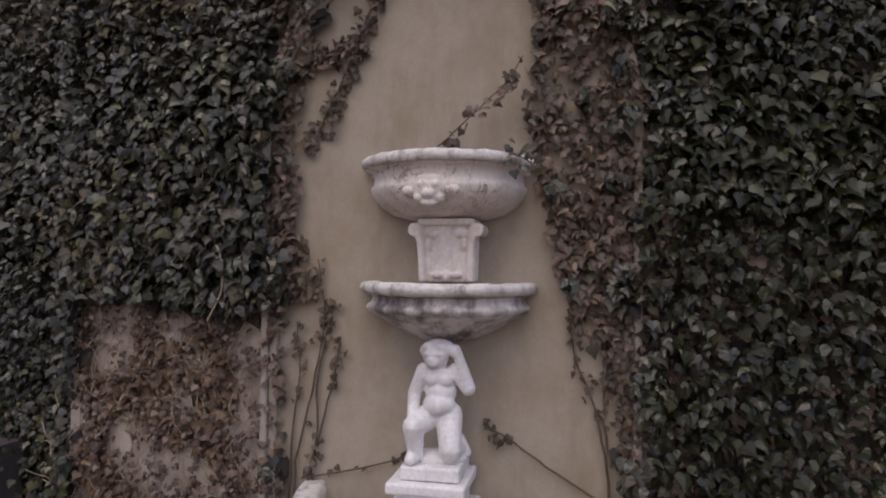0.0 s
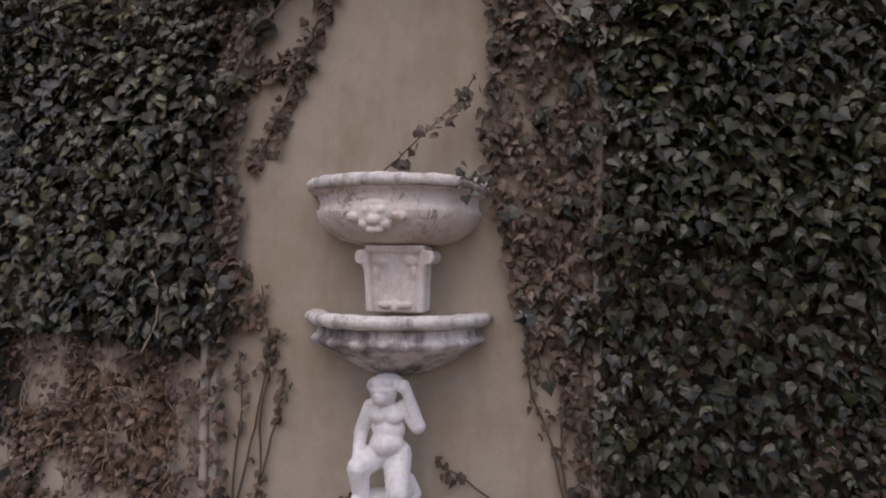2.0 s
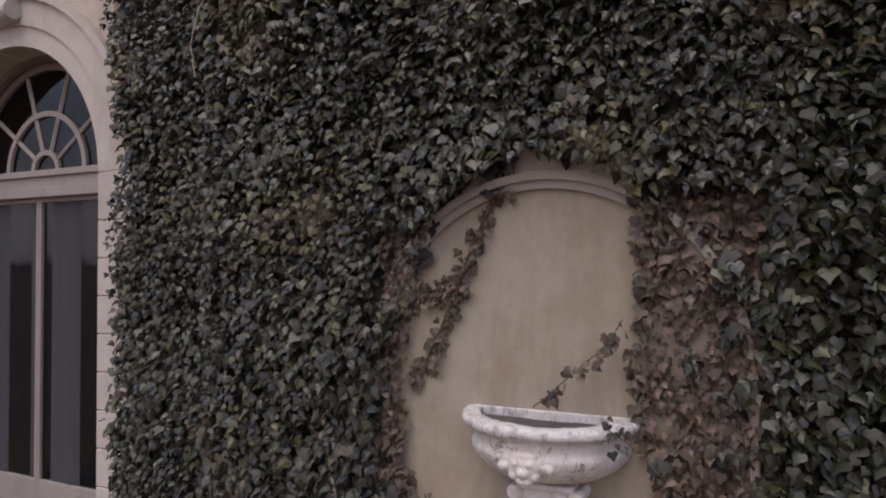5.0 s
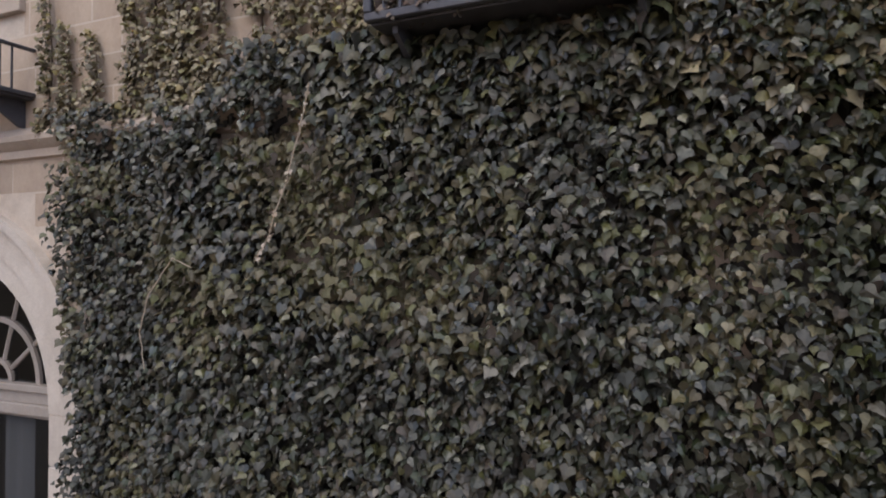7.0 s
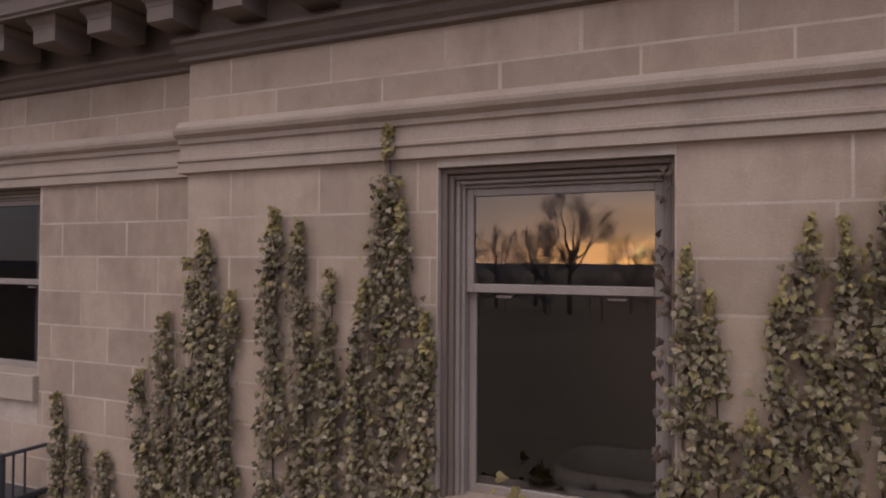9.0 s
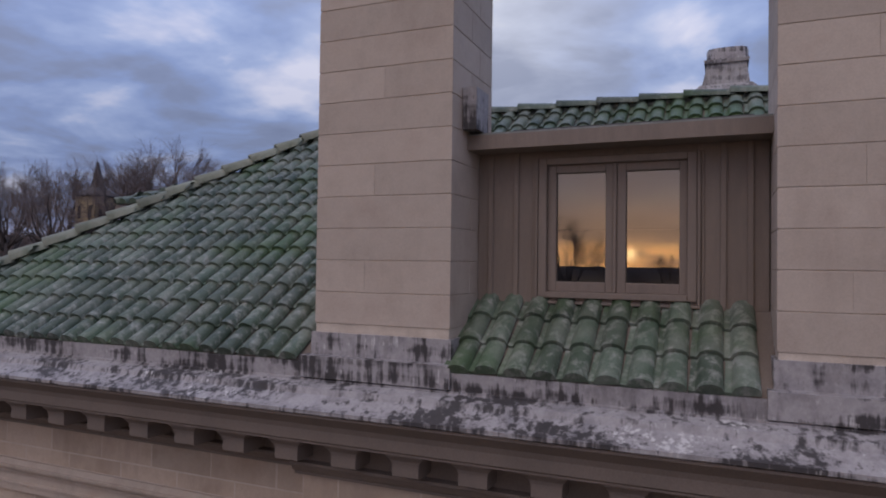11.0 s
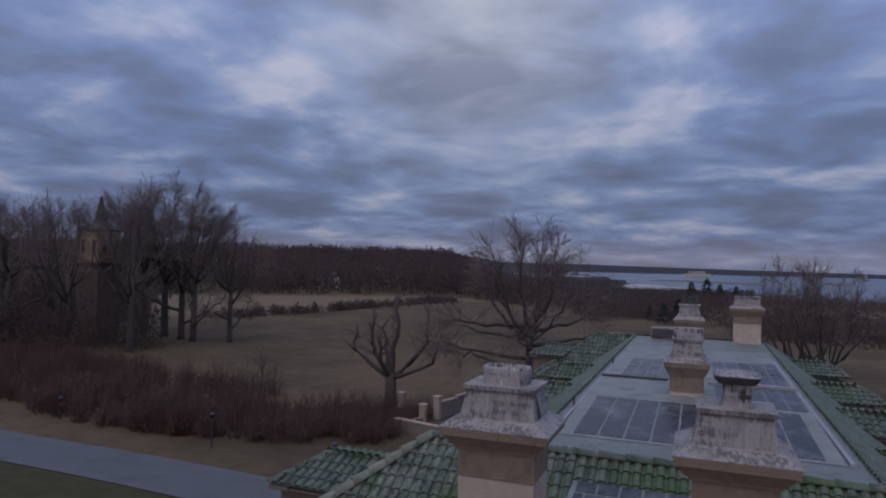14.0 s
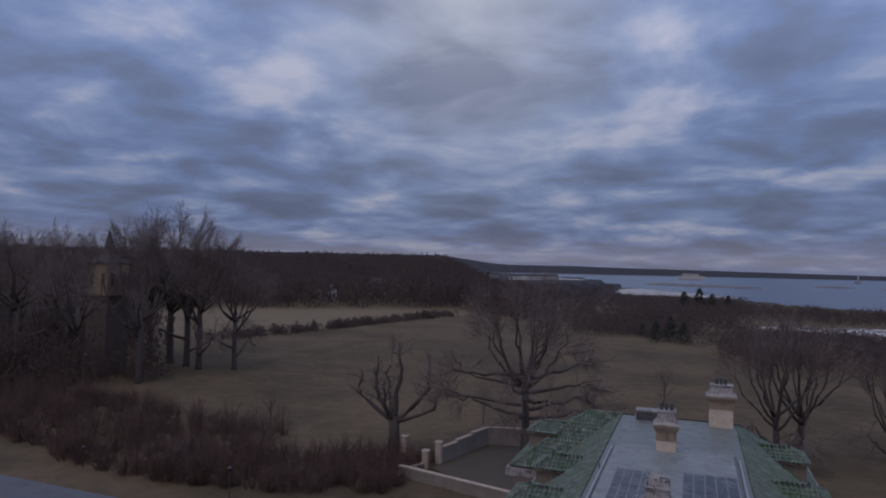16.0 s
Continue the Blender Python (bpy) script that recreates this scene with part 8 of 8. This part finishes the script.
TOWER_STONE_PALE = material("yard_stucco", [(0.22, 0.195, 0.18), (0.27, 0.24, 0.22)], 0.8, 0.9, 0.2, 12, (0.14, 0.12, 0.11), 0.5, 0.5)
wall_run((-25.4, 46.8), (-12.5, 43.5), 1.05)
wall_run((-25.4, 46.8), (-24.2, 50.2), 0.5)
wall_run((-23.2, 52.4), (-22.4, 55.3), 1.7)
wall_run((-22.4, 55.3), (-21.6, 58.3), 1.9)
wall_run((-21.6, 58.3), (-20.7, 61.5), 2.1)
wall_run((-20.7, 61.5), (-14.5, 63.2), 2.1)
for x, y, h in ((-24.1, 50.4, 1.75), (-23.3, 52.2, 2.3), (-28.4, 54.6, 1.8)):
    z = land(x, y)
    pier = boxed("pier", x - 0.32, x + 0.32, y - 0.32, y + 0.32, z - 0.3, z + h, STONE_TRIM, yard, "pale gate pier", 0.03)
    boxed("pier_cap", x - 0.40, x + 0.40, y - 0.40, y + 0.40, z + h, z + h + 0.14, STONE_TRIM, pier, edge=0.03)
s = Soup()
s.add([(-24.0, 50.6, land(-24, 50) + 0.12), (-12.4, 44.0, land(-12, 44) + 0.12), (-12.0, 63.5, land(-12, 63) + 0.14), (-20.6, 61.4, land(-20, 61) + 0.14)], [(0, 1, 2, 3)])
put("yard", s, GRAVEL, None, "brown gravel of the walled yard", category="yard", kind="structure")


def lamp(x, y, h):
    z = land(x, y)
    t = empty("lamp_post", (x, y, z), "thin black lamp post with a small lantern by the drive", "lamp post", "lamp posts")
    s = Soup()
    s.tube([(x, y, z - 0.1), (x, y, z + 0.35), (x, y, z + h - 0.4)], [0.09, 0.055, 0.045], 8)
    put("post", s, IRON, t)
    s = Soup()
    frustum(s, x - 0.08, x + 0.08, y - 0.08, y + 0.08, z + h - 0.4, x - 0.14, x + 0.14, y - 0.14, y + 0.14, z + h - 0.1)
    lantern = put("lantern", s, GLASS, t, "glass lantern")
    s = Soup()
    frustum(s, x - 0.17, x + 0.17, y - 0.17, y + 0.17, z + h - 0.1, x - 0.03, x + 0.03, y - 0.03, y + 0.03, z + h + 0.06)
    put("hood", s, IRON, lantern)


lamp(-36.6, 34.6, 2.9)
lamp(-56.0, 36.0, 2.2)


def cottage(b, d, w, h, turn, label):
    x, y = polar(b, d)
    z = land(x, y)
    t = empty("house", (x, y, z), label, "house", "far white houses")
    m = Matrix.Translation((x, y, z)) @ Matrix.Rotation(turn, 4, "Z")

    def piece(nm, verts, faces, mat):
        s = Soup()
        s.add([tuple(m @ Vector(v)) for v in verts], faces)
        put(nm, s, mat, t)

    dd = w * 0.6
    piece("wall", [(-w, -dd, -1), (w, -dd, -1), (w, dd, -1), (-w, dd, -1), (-w, -dd, h), (w, -dd, h), (w, dd, h), (-w, dd, h)], [(0, 1, 5, 4), (1, 2, 6, 5), (2, 3, 7, 6), (3, 0, 4, 7), (4, 5, 6, 7)], WHITE_WALL)
    piece("roof", [(-w * 1.05, -dd * 1.1, h), (w * 1.05, -dd * 1.1, h), (w * 1.05, dd * 1.1, h), (-w * 1.05, dd * 1.1, h), (-w * 1.05, 0, h + w * 0.5), (w * 1.05, 0, h + w * 0.5)], [(0, 1, 5, 4), (2, 3, 4, 5), (1, 2, 5), (3, 0, 4), (0, 3, 2, 1)], DARK_ROOF)
    for i in range(3):
        xx = -w * 0.6 + i * w * 0.6
        piece("window", [(xx - 0.5, -dd - 0.05, h * 0.35), (xx + 0.5, -dd - 0.05, h * 0.35), (xx + 0.5, -dd - 0.05, h * 0.7), (xx - 0.5, -dd - 0.05, h * 0.7)], [(0, 1, 2, 3)], BARK_DARK)


for i, (b, d) in enumerate(((-31.9, 338), (-27.6, 362), (-18.4, 1250), (-18.0, 1290), (-17.5, 1300), (-16.9, 1280), (-16.4, 1330), (-15.0, 1450), (-14.4, 1470), (-13.9, 1440), (-13.3, 1500), (-12.9, 1480), (-12.4, 1530), (-11.9, 1500), (-11.4, 1560))):
    cottage(b, d, (5 if d < 900 else 8) + i % 3, (5.5 if d < 900 else 8) + i % 2, 0.3 * i, "white clapboard house with a dark roof in the distance")
sx, sy = polar(-0.3, 2300)
ship = empty("ship", (sx, sy, -9), "long white ship lying in the bay", "ship")
boxed("hull", sx - 42, sx + 42, sy - 6, sy + 6, -9.5, 1, WHITE_WALL, ship, "white hull", 0.5)
boxed("deckhouse", sx - 28, sx + 24, sy - 5, sy + 5, 1, 9, WHITE_WALL, ship, "white superstructure", 0.5)
lx, ly = polar(11.3, 2400)
light = empty("beacon", (lx, ly, -9), "small dark beacon tower in the water", "beacon")
boxed("base", lx - 9, lx + 9, ly - 5, ly + 5, -9.5, -6, ROCK, light, edge=0.4)
boxed("tower_shaft", lx - 2.5, lx + 2.5, ly - 2.5, ly + 2.5, -6, 12, WHITE_WALL, light, edge=0.3)
s = Soup()
for i in range(60):
    b, d = random.Random(i).uniform(5.5, 15), random.Random(i + 77).uniform(255, 320)
    x, y = polar(b, d)
    blob(s, (x, y, land(x, y)), (random.Random(i).uniform(2, 5), 2.0, 1.2), 4)
put("shore_rocks", s, ROCK, None, "pale boulders on the shore", category="rocks", kind="stuff", fix=False)

# ---- masonry faces ----
C0 = [8.75, 8.45, 8.19, 7.92, 7.65, 7.38, 7.11, 6.84, 6.58, 6.34, 6.10][::-1]
courses(wall_bay, BAY_X, BAY_R, 0.0, C0, [WIN])
courses(wall_bay, BAY_X, BAY_R, 0.0, [9.10, 9.26, 9.50], [], 0.73)
courses(wall_left, XL, BAY_X, WING_Y, C0, [LWIN], 0.66)
courses(wall_left, XL, BAY_X, WING_Y, [9.10, 9.26, 9.50], [], 0.73)
courses(wall_left, -6.5, -3.2, WING_Y, [0.83, 1.13, 1.43, 1.73, 2.03, 2.33, 2.63, 2.93, 3.23, 3.53, 3.83, 4.13, 4.43, 4.73, 5.03, 5.33, 5.6, 5.86], [(DOOR_X - DOOR_R - 0.46, DOOR_X + DOOR_R + 0.42, 0, DOOR_Z + 0.9), (DOOR_X - 1.3, DOOR_X + 1.3, 0, DOOR_Z + 1.25), (DOOR_X - 0.95, DOOR_X + 0.95, 0, DOOR_Z + 1.62)], 0.6)
for part_y, poly in zip((0, 1), NEAR):
    for a, b in tile_spots(poly, random.Random(40 + part_y)):
        ob = new("roof_tile", near_tile)
        ob.parent = roof
        ob.matrix_basis = m_front @ Matrix.Translation((a, b, 0))
cap_row(roof, (A[0][0], A[0][1], A[0][2] + 0.05), (B[0][0], B[0][1], B[0][2] + 0.05), 0.15)
